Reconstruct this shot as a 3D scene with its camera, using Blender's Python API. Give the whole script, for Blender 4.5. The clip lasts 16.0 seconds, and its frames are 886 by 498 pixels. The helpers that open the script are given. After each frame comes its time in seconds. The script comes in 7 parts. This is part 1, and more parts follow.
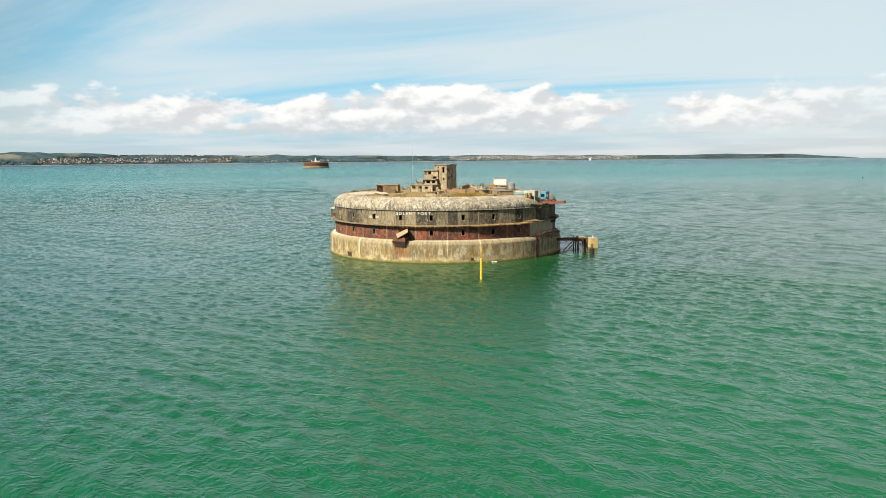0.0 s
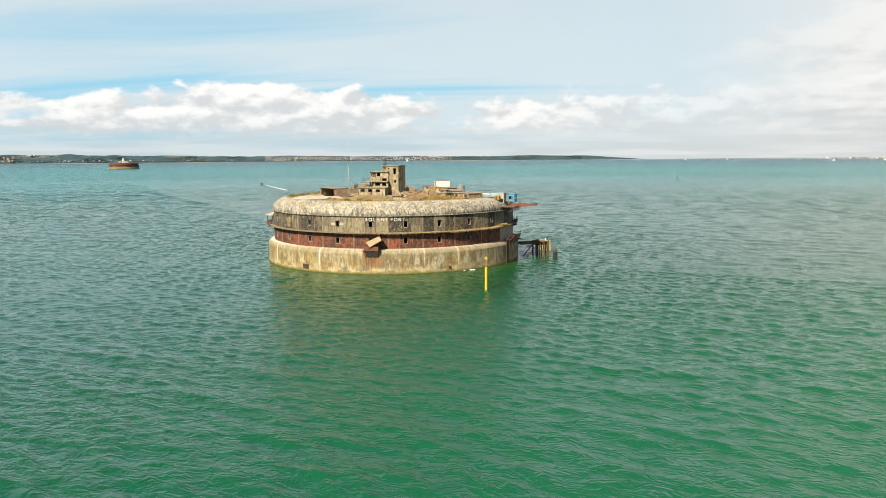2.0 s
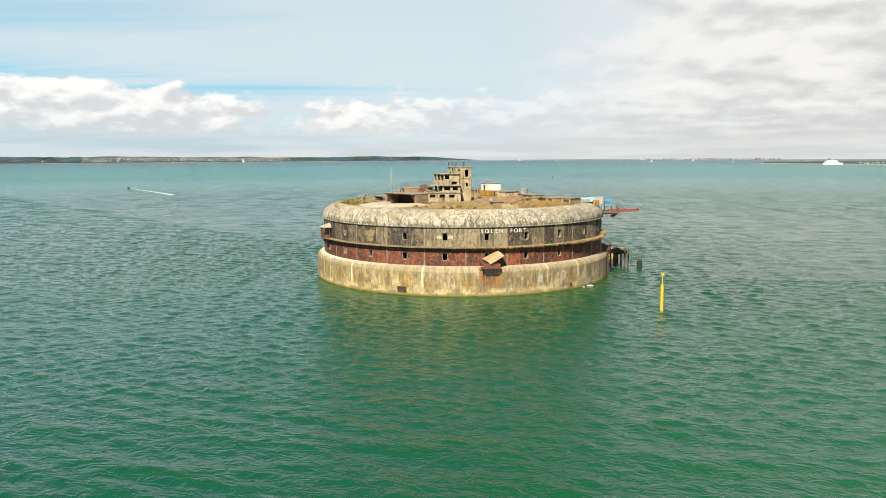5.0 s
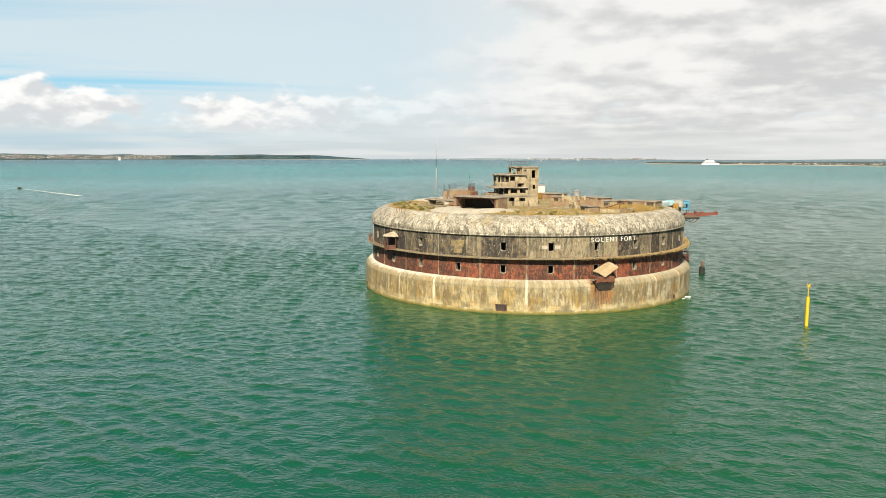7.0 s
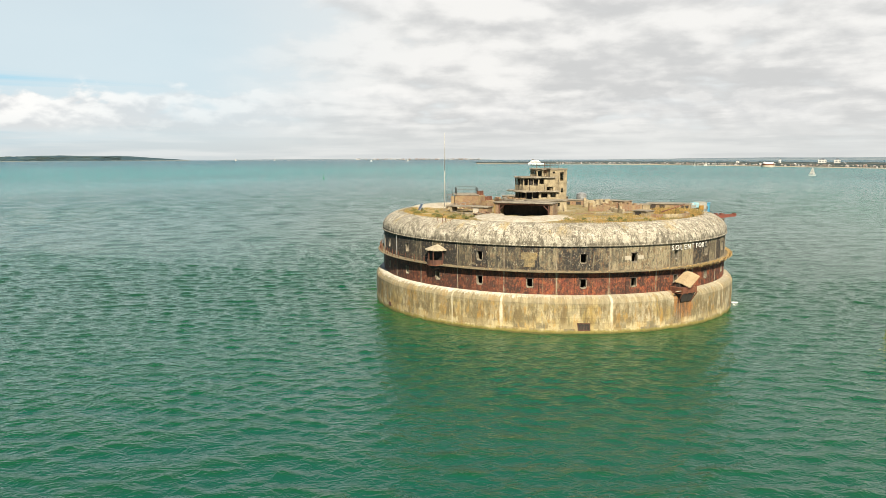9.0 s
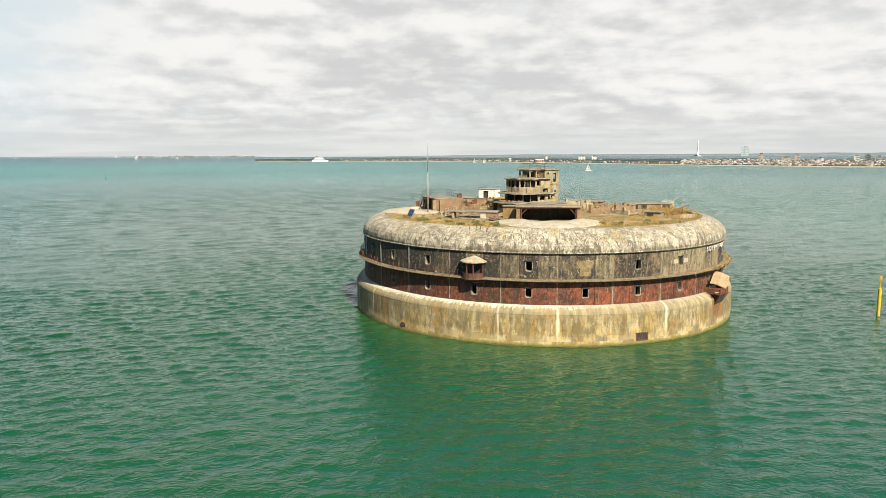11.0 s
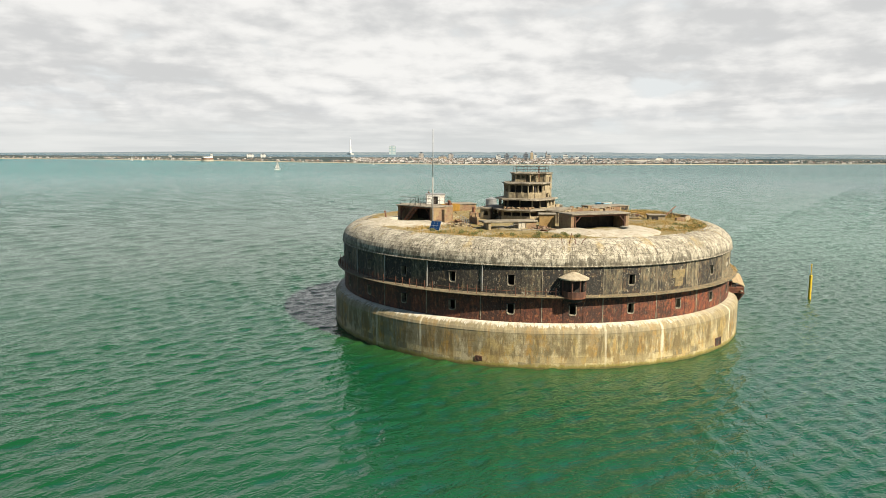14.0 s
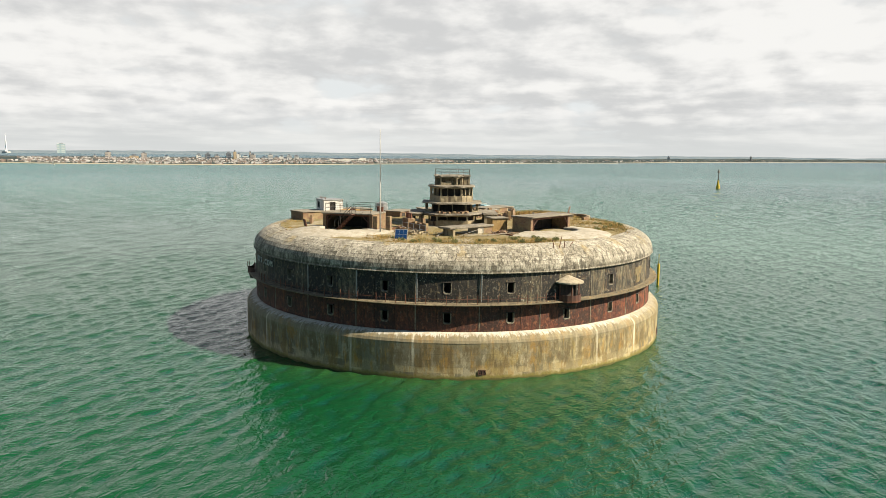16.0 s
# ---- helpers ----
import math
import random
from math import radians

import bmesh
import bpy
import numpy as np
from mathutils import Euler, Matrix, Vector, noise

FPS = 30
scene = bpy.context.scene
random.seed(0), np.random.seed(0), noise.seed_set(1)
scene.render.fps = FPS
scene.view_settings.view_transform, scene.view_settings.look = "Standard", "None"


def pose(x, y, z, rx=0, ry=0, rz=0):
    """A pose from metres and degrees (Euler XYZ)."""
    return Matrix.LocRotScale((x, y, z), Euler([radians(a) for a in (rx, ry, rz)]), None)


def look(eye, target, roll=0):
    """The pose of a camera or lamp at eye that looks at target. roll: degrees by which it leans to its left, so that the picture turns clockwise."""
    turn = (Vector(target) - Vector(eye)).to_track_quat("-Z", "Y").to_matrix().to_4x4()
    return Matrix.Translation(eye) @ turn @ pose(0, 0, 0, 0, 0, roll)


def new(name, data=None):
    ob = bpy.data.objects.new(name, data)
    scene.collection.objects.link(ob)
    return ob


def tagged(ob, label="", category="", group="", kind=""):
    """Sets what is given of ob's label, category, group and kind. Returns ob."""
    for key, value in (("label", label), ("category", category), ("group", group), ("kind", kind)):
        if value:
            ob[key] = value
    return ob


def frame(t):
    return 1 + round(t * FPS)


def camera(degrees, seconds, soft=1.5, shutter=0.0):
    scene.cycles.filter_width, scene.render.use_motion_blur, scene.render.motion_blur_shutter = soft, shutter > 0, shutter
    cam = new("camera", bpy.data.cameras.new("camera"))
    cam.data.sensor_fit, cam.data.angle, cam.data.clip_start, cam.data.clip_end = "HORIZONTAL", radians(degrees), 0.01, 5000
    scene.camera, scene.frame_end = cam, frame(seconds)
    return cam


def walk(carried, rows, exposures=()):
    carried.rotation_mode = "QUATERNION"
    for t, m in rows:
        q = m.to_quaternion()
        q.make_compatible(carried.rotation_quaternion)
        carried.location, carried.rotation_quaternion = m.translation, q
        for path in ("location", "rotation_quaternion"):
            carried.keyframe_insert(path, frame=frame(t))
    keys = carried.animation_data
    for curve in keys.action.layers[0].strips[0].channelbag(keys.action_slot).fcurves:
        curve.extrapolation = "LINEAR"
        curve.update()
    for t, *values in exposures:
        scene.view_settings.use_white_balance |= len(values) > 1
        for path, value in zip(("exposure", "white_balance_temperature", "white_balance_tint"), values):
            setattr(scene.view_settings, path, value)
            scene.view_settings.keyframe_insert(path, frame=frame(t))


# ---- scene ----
cam = camera(63.3, 16.0, soft=0.6)
PATH = [
    (0.0, 141.785, -64.957, 19.348, 82.785, 0.454, 65.521),
    (0.1, 140.59, -65.989, 19.342, 82.766, 0.435, 61.841),
    (0.2, 139.395, -67.021, 19.335, 82.746, 0.415, 58.197),
    (0.3, 138.2, -68.053, 19.328, 82.726, 0.396, 55.334),
    (0.4, 137.005, -69.085, 19.321, 82.707, 0.376, 53.367),
    (0.5, 135.81, -70.117, 19.315, 82.687, 0.357, 51.845),
    (1.0, 129.908, -74.958, 19.3, 82.703, 0.364, 50.808),
    (1.5, 123.978, -79.374, 19.364, 82.734, 0.378, 50.832),
    (2.0, 117.835, -83.407, 19.461, 82.748, 0.304, 50.829),
    (2.5, 111.454, -87.07, 19.555, 82.783, 0.207, 50.84),
    (3.0, 104.887, -90.401, 19.622, 82.753, 0.136, 49.176),
    (3.2, 102.213, -91.693, 19.644, 82.734, 0.114, 48.109),
    (5.3, 68.617, -101.236, 19.433, 82.709, 0.207, 35.82),
    (5.5, 65.595, -101.771, 19.444, 82.654, 0.141, 34.558),
    (6.0, 58.081, -102.991, 19.479, 82.642, -0.016, 31.705),
    (6.5, 50.405, -103.907, 19.485, 82.638, -0.076, 30.951),
    (7.0, 42.653, -104.433, 19.49, 82.673, -0.031, 28.72),
    (7.5, 34.894, -104.604, 19.488, 82.671, -0.003, 24.26),
    (8.0, 27.124, -104.415, 19.501, 82.671, 0.03, 19.728),
    (8.5, 19.381, -103.917, 19.534, 82.665, 0.042, 17.17),
    (8.7, 16.297, -103.68, 19.55, 82.684, 0.061, 16.427),
    (10.8, -15.226, -97.92, 20.015, 82.507, 0.23, -1.225),
    (11.0, -18.041, -96.775, 20.049, 82.432, 0.15, -2.945),
    (11.5, -25.015, -93.768, 20.131, 82.422, 0.16, -7.444),
    (12.0, -31.744, -90.387, 20.213, 82.402, 0.127, -11.476),
    (12.5, -38.194, -86.586, 20.285, 82.391, 0.105, -15.477),
    (13.0, -44.282, -82.435, 20.35, 82.374, 0.023, -19.722),
    (13.5, -50.074, -77.915, 20.41, 82.345, -0.108, -24.447),
    (14.0, -55.467, -73.032, 20.49, 82.289, -0.289, -30.119),
    (14.5, -60.397, -67.783, 20.54, 82.291, -0.279, -35.749),
    (15.0, -64.753, -62.245, 20.558, 82.299, -0.295, -42.032),
    (15.5, -68.709, -56.49, 20.567, 82.348, -0.442, -48.598),
    (16.0, -72.549, -50.674, 20.586, 82.427, -0.594, -54.218),
]
walk(cam, [(t, pose(*p)) for t, *p in PATH], [(0.0, 1.25), (16.0, 1.25)])

# ---- world, sun ----
SUN_AZ, SUN_EL = radians(-71), radians(41)
SUN_DIR = Vector((math.cos(SUN_AZ) * math.cos(SUN_EL), math.sin(SUN_AZ) * math.cos(SUN_EL), math.sin(SUN_EL)))
sun = new("sun", bpy.data.lights.new("sun", "SUN"))
sun.data.energy, sun.data.angle, sun.data.color = 5.0, radians(0.6), (1.0, 0.87, 0.66)
sun.matrix_world = look(SUN_DIR * 100, (0, 0, 0))


class Net:
    """Short hand for a node tree."""

    def __init__(self, tree):
        self.t = tree

    def put(self, value, socket):
        if isinstance(value, bpy.types.NodeSocket):
            self.t.links.new(value, socket)
        elif isinstance(value, tuple) and len(value) == 3 and socket.type == "RGBA":
            socket.default_value = (*value, 1)
        else:
            socket.default_value = value

    def node(self, kind, ins=None):
        n = self.t.nodes.new(kind)
        for k, v in (ins or {}).items():
            self.put(v, n.inputs[k])
        return n

    def math(self, op, a, b=0.0, c=0.0, clamp=False):
        n = self.node("ShaderNodeMath", {0: a, 1: b, 2: c})
        n.operation, n.use_clamp = op, clamp
        return n.outputs[0]

    def vmath(self, op, a, b=(0, 0, 0)):
        n = self.node("ShaderNodeVectorMath", {0: a, 1: b})
        n.operation = op
        return n

    def noise(self, vec, scale, detail=4.0, rough=0.55, dist=0.0):
        return self.node("ShaderNodeTexNoise", {"Vector": vec, "Scale": scale, "Detail": detail, "Roughness": rough, "Distortion": dist}).outputs[0]

    def ramp(self, v, lo, hi, a=0.0, b=1.0, smooth=True):
        n = self.node("ShaderNodeMapRange", {0: v, 1: lo, 2: hi, 3: a, 4: b})
        n.interpolation_type = "SMOOTHSTEP" if smooth else "LINEAR"
        return n.outputs[0]

    def mix(self, f, a, b, blend="MIX"):
        n = self.node("ShaderNodeMix")
        n.data_type, n.blend_type = "RGBA", blend
        self.put(f, n.inputs[0]), self.put(a, n.inputs[6]), self.put(b, n.inputs[7])
        return n.outputs[2]

    def xyz(self, v):
        return self.node("ShaderNodeSeparateXYZ", {0: v}).outputs

    def vec(self, x, y, z):
        return self.node("ShaderNodeCombineXYZ", {0: x, 1: y, 2: z}).outputs[0]


def build_world():
    world = bpy.data.worlds.new("world")
    scene.world = world
    world.use_nodes = True
    n = Net(world.node_tree)
    bg = world.node_tree.nodes["Background"]
    sky = n.node("ShaderNodeTexSky")
    sky.sky_type, sky.sun_disc, sky.sun_elevation, sky.sun_rotation = "NISHITA", False, SUN_EL, radians(161)
    sky.air_density, sky.dust_density, sky.ozone_density = 1.0, 0.6, 1.6
    clear = n.mix(1.0, sky.outputs[0], (0.036, 0.044, 0.044), "MULTIPLY")
    d = n.node("ShaderNodeTexCoord").outputs["Generated"]
    x, y, z = n.xyz(d)
    up = n.math("MAXIMUM", z, 0.0)
    # how far the cover has closed: thin towards the island, thick towards the town
    town = n.vmath("DOT_PRODUCT", d, (0.77, 0.64, 0.0)).outputs["Value"]
    cover = n.ramp(town, -0.55, 0.55)
    fair = n.ramp(y, -0.35, 0.10)
    open_top = n.math("MULTIPLY", n.ramp(up, 0.22, 0.50, 1.0, 0.15), n.math("ADD", n.math("MULTIPLY", fair, 0.9), 0.1))
    # high thin streaks
    den = n.math("ADD", up, 0.10)
    px, py = n.math("DIVIDE", x, den), n.math("DIVIDE", y, den)
    streak_v = n.vec(n.math("ADD", n.math("MULTIPLY", px, 0.35), n.math("MULTIPLY", py, 0.2)), n.math("SUBTRACT", n.math("MULTIPLY", py, 1.0), n.math("MULTIPLY", px, 0.9)), 3.1)
    streak = n.noise(streak_v, 0.55, 6.0, 0.55, 0.6)
    thin = n.ramp(n.math("ADD", streak, n.math("MULTIPLY", cover, 0.28)), 0.35, 0.62)
    # heaped middle layer: bright tops, grey flat feet
    wide = n.vmath("MULTIPLY", d, (1.0, 1.0, 2.1)).outputs[0]
    mass = n.vmath("MULTIPLY", d, (1.0, 1.0, 2.3)).outputs[0]
    den2 = n.math("ADD", up, 0.085)
    rows_v = n.vec(n.math("DIVIDE", x, den2), n.math("DIVIDE", y, den2), 0.0)
    def heaped(v, w):
        far_heaps = n.math("MULTIPLY", n.noise(w, 1.15, 8.0, 0.57, 0.15), 0.26)
        near_heaps = n.math("ADD", n.math("MULTIPLY", n.noise(v, 3.8, 3.0, 0.5, 0.1), 0.40), n.math("MULTIPLY", n.noise(v, 11.0, 8.0, 0.52, 0.1), 0.34))
        return n.math("ADD", far_heaps, near_heaps)
    lump = heaped(mass, rows_v)
    lump_s = heaped(n.vmath("ADD", mass, (0.008, -0.016, 0.030)).outputs[0], n.vmath("MULTIPLY", rows_v, (0.955, 0.955, 1.0)).outputs[0])
    thick = n.math("MULTIPLY", n.ramp(n.math("ADD", lump, n.math("MULTIPLY", cover, 0.13)), 0.52, 0.60), n.ramp(cover, 0.62, 1.0))
    thin, thick = n.math("MULTIPLY", thin, open_top), n.math("MULTIPLY", thick, open_top)
    # heaped row over the horizon
    heap = n.noise(wide, 17.0, 8.0, 0.52, 0.1)
    heap_s = n.noise(n.vmath("ADD", wide, (0.004, -0.008, 0.022)).outputs[0], 17.0, 6.0, 0.5, 0.1)
    belt = n.noise(wide, 3.2, 2.0, 0.5)
    top = n.math("ADD", n.math("ADD", n.math("MULTIPLY", belt, 0.075), 0.012), n.math("MULTIPLY", heap, 0.078))
    reach = n.math("SUBTRACT", top, up)
    body = n.math("MULTIPLY", n.math("MULTIPLY", n.ramp(reach, 0.000, 0.011), n.ramp(n.math("ADD", n.noise(wide, 9.0, 3.0, 0.5), n.math("MULTIPLY", cover, -0.16)), 0.30, 0.40)), n.ramp(n.math("ADD", up, n.math("MULTIPLY", heap, 0.02)), 0.034, 0.052))
    heap_lit = n.ramp(n.math("ADD", n.math("SUBTRACT", heap, heap_s), n.math("MULTIPLY", n.math("SUBTRACT", up, 0.06), 2.4)), -0.11, 0.13)
    lump_lit = n.ramp(n.math("ADD", n.math("SUBTRACT", lump, lump_s), n.math("MULTIPLY", n.math("SUBTRACT", n.noise(mass, 2.1, 3.0, 0.5), 0.5), 0.30)), -0.085, 0.075)
    # haze at the foot of the sky, with faint bars of cloud
    bars = n.noise(n.vmath("MULTIPLY", d, (3.0, 3.0, 42.0)).outputs[0], 1.6, 4.0, 0.5)
    veil = n.math("MULTIPLY", n.ramp(up, 0.42, 0.10, 0.0, 0.85), fair)
    clear = n.mix(veil, clear, (0.185, 0.385, 0.50))
    c = n.mix(n.math("MULTIPLY", thin, n.ramp(cover, 0.6, 1.0, 0.68, 0.97)), clear, n.mix(lump, (0.405, 0.423, 0.425), (0.478, 0.478, 0.470)))
    c = n.mix(n.math("MULTIPLY", thick, 0.85), c, n.mix(lump_lit, (0.335, 0.335, 0.333), (0.508, 0.499, 0.482)))
    c = n.mix(n.math("MULTIPLY", n.math("MULTIPLY", body, fair), n.ramp(cover, 0.85, 0.3, 0.30, 0.95)), c, n.mix(heap_lit, (0.385, 0.39, 0.395), (0.555, 0.547, 0.53)))
    haze = n.math("MULTIPLY", n.ramp(up, 0.065, 0.0), n.math("ADD", n.math("MULTIPLY", fair, 0.5), 0.4))
    c = n.mix(haze, c, n.mix(n.ramp(bars, 0.40, 0.62), n.mix(cover, (0.305, 0.352, 0.370), (0.365, 0.375, 0.370)), n.mix(cover, (0.390, 0.412, 0.416), (0.425, 0.430, 0.420))))
    n.put(c, bg.inputs[0])
    bg.inputs[1].default_value = 0.785


build_world()


# ---- materials ----
def material(name, build):
    m = bpy.data.materials.new(name)
    m.use_nodes = True
    n = Net(m.node_tree)
    bsdf = m.node_tree.nodes["Principled BSDF"]
    build(n, bsdf)
    return m


def bump(n, bsdf, height, strength, distance):
    b = n.node("ShaderNodeBump", {"Height": height, "Strength": strength, "Distance": distance})
    n.put(b.outputs[0], bsdf.inputs["Normal"])


def place(n):
    return n.node("ShaderNodeNewGeometry").outputs["Position"]


def round_place(n):
    """The place on a round wall: metres along it, height, and both with the height drawn out for run-off."""
    p = place(n)
    x, y, z = n.xyz(p)
    a = n.math("MULTIPLY", n.math("ARCTAN2", y, n.math("MULTIPLY", x, -1.0)), 24.0)
    return p, a, z, n.vec(a, 0.0, n.math("MULTIPLY", z, 0.16))


def piece_random(n):
    o = n.node("ShaderNodeObjectInfo").outputs["Random"]
    g = n.node("ShaderNodeNewGeometry").outputs["Random Per Island"]
    return n.math("FRACT", n.math("ADD", o, g))


def bay_lines(n, a):
    """Metres from the nearest upright joint between two gun bays."""
    deg = n.math("SUBTRACT", 180.0, n.math("MULTIPLY", a, 57.2958 / 24.0))
    f = n.math("FRACT", n.math("DIVIDE", n.math("ADD", deg, 117.3 + 720.0), 14.4))
    return n.math("MULTIPLY", n.math("ABSOLUTE", n.math("SUBTRACT", f, 0.5)), 14.4 * 0.43)


def granite(n, b):
    p, a, z, run = round_place(n)
    x = n.xyz(p)[0]
    r = piece_random(n)
    fine = n.noise(p, 9.0, 5.0, 0.65)
    grime = n.noise(p, 0.40, 5.0, 0.62)
    mott = n.noise(p, 1.8, 5.0, 0.68)
    streak = n.noise(run, 0.8, 6.0, 0.70)
    streak2 = n.noise(n.vec(n.math("ADD", a, 70.0), 0.0, n.math("MULTIPLY", z, 0.10)), 2.6, 5.0, 0.68)
    streak3 = n.noise(n.vec(n.math("ADD", a, 15.0), 0.0, n.math("MULTIPLY", z, 0.16)), 1.3, 6.0, 0.66)
    c = n.mix(n.ramp(n.math("ADD", mott, n.math("MULTIPLY", grime, 0.6)), 0.66, 0.92), (0.225, 0.184, 0.098), (0.355, 0.305, 0.185))
    # seaward side greyer and paler; sheltered side grey, with its shade painted in
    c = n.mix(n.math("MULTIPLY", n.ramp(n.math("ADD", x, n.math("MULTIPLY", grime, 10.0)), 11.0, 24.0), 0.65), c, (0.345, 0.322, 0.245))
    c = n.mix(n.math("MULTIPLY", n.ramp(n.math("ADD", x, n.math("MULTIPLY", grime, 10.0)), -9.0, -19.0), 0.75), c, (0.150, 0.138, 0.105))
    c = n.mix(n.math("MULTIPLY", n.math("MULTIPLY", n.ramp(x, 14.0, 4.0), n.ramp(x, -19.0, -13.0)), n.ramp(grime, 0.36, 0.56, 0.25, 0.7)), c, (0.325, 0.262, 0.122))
    # old run-off: olive, ochre and near black
    c = n.mix(n.math("MULTIPLY", n.ramp(grime, 0.50, 0.40), 0.60), c, (0.135, 0.116, 0.064))
    c = n.mix(n.math("MULTIPLY", n.ramp(streak3, 0.48, 0.58), 0.88), c, (0.112, 0.090, 0.042))
    c = n.mix(n.math("MULTIPLY", n.math("MULTIPLY", n.ramp(streak, 0.49, 0.58), n.ramp(grime, 0.40, 0.54)), 0.90), c, (0.270, 0.145, 0.022))
    c = n.mix(n.math("MULTIPLY", n.ramp(streak2, 0.56, 0.64), 0.65), c, (0.390, 0.350, 0.245))
    c = n.mix(n.math("MULTIPLY", n.math("MULTIPLY", n.ramp(n.math("ADD", z, n.math("MULTIPLY", streak2, 1.5)), 2.4, 3.1), n.ramp(mott, 0.62, 0.40)), 0.6), c, (0.185, 0.162, 0.105))
    # the washed courses low down, block by block
    foot = n.ramp(n.math("ADD", z, n.math("MULTIPLY", streak3, 2.6)), 2.85, 2.15)
    tone = n.mix(n.ramp(r, 0.0, 1.0), (0.250, 0.200, 0.100), (0.430, 0.372, 0.215))
    tone = n.mix(n.math("MULTIPLY", n.ramp(r, 0.80, 0.82), 0.6), tone, (0.270, 0.190, 0.075))
    tone = n.mix(n.ramp(n.math("ABSOLUTE", n.math("SUBTRACT", r, 0.42)), 0.10, 0.09), tone, (0.125, 0.108, 0.066))
    c = n.mix(n.math("MULTIPLY", foot, n.ramp(mott, 0.34, 0.62, 0.45, 0.85)), c, tone)
    c = n.mix(n.math("MULTIPLY", n.ramp(r, 0.5, 0.0), 0.22), c, (0.150, 0.130, 0.085))
    c = n.mix(n.math("MULTIPLY", n.ramp(n.noise(n.vec(a, 0.0, n.math("MULTIPLY", z, 0.5)), 0.5, 4.0, 0.6), 0.56, 0.64), 0.45), c, (0.290, 0.205, 0.050))
    blot = n.noise(n.vec(n.math("ADD", a, 33.0), 0.0, n.math("MULTIPLY", z, 0.55)), 0.62, 6.0, 0.70)
    c = n.mix(n.math("MULTIPLY", n.ramp(blot, 0.54, 0.62), 0.75), c, (0.165, 0.112, 0.040))
    c = n.mix(n.math("MULTIPLY", n.ramp(blot, 0.45, 0.36), 0.55), c, (0.400, 0.355, 0.235))
    band = n.noise(n.vec(n.math("ADD", a, 51.0), 0.0, n.math("MULTIPLY", z, 0.30)), 0.95, 7.0, 0.72)
    c = n.mix(n.math("MULTIPLY", n.math("MULTIPLY", n.ramp(band, 0.48, 0.58), n.math("MULTIPLY", n.ramp(z, 0.7, 1.7), n.ramp(z, 3.9, 3.3))), 0.80), c, (0.120, 0.092, 0.042))
    # narrow brown runs from the joints of the shoulder
    drop = n.noise(n.vec(n.math("ADD", a, 27.0), 0.0, n.math("MULTIPLY", z, 0.22)), 1.5, 6.0, 0.74)
    c = n.mix(n.math("MULTIPLY", n.math("MULTIPLY", n.ramp(drop, 0.53, 0.59), n.ramp(n.math("ADD", z, n.math("MULTIPLY", streak2, 2.0)), 1.3, 2.6)), 0.58), c, (0.105, 0.070, 0.028))
    c = n.mix(n.math("MULTIPLY", n.ramp(drop, 0.43, 0.38), 0.55), c, (0.310, 0.185, 0.040))
    # weed at the water line
    c = n.mix(n.math("MULTIPLY", n.ramp(n.math("ADD", z, n.math("MULTIPLY", mott, 0.8)), 0.92, 0.62), 0.85), c, (0.150, 0.130, 0.022))
    c = n.mix(n.math("MULTIPLY", n.ramp(n.math("ADD", z, n.math("MULTIPLY", mott, 0.5)), 0.48, 0.30), 0.9), c, (0.070, 0.062, 0.014))
    # bird lime on the shoulder, hanging in drips, thickest away from the open sea
    drip = n.noise(n.vec(a, 0.0, n.math("MULTIPLY", z, 0.30)), 4.6, 5.0, 0.72)
    share = n.ramp(n.math("ADD", x, n.math("MULTIPLY", grime, 8.0)), 13.0, -4.0, 0.30, 1.0)
    lime = n.ramp(n.math("ADD", drip, n.math("MULTIPLY", n.math("SUBTRACT", z, 4.06), 0.75)), 0.40, 0.53)
    c = n.mix(n.math("MULTIPLY", n.ramp(z, 3.0, 3.5), 0.45), c, n.mix(n.ramp(streak2, 0.40, 0.60), (0.160, 0.140, 0.088), (0.245, 0.215, 0.142)))
    c = n.mix(n.math("MULTIPLY", n.math("MULTIPLY", lime, share), n.ramp(mott, 0.62, 0.42, 0.45, 0.9)), c, (0.520, 0.500, 0.440))
    gap = n.math("ADD", bay_lines(n, a), n.ramp(n.noise(n.vec(a, 5.0, 0.0), 0.13, 2.0, 0.5), 0.56, 0.42, 0.0, 0.5))
    c = n.mix(n.math("MULTIPLY", n.ramp(n.math("ADD", gap, n.math("MULTIPLY", streak2, 0.9)), 0.68, 0.44), n.ramp(n.math("ADD", z, n.math("MULTIPLY", grime, 5.0)), 2.4, 4.6)), c, (0.460, 0.425, 0.320))
    # rust washed down below the hanging closet
    deg = n.math("SUBTRACT", 180.0, n.math("MULTIPLY", a, 57.2958 / 24.0))
    off = n.math("ABSOLUTE", n.math("SUBTRACT", n.math("MULTIPLY", n.math("FRACT", n.math("DIVIDE", n.math("ADD", deg, 44.6 + 540.0), 360.0)), 360.0), 180.0))
    wash = n.math("MULTIPLY", n.ramp(n.math("ADD", off, n.math("MULTIPLY", streak2, 6.0)), 7.0, 5.4), n.ramp(n.math("ADD", z, n.math("MULTIPLY", streak2, 3.0)), 1.7, 3.6))
    c = n.mix(n.math("MULTIPLY", wash, 0.85), c, n.mix(n.ramp(streak2, 0.45, 0.55), (0.250, 0.100, 0.020), (0.075, 0.036, 0.016)))
    c = n.mix(n.ramp(fine, 0.30, 0.60), n.mix(1.0, c, (0.80, 0.79, 0.77), "MULTIPLY"), c)
    n.put(c, b.inputs["Base Color"])
    b.inputs["Roughness"].default_value = 0.85
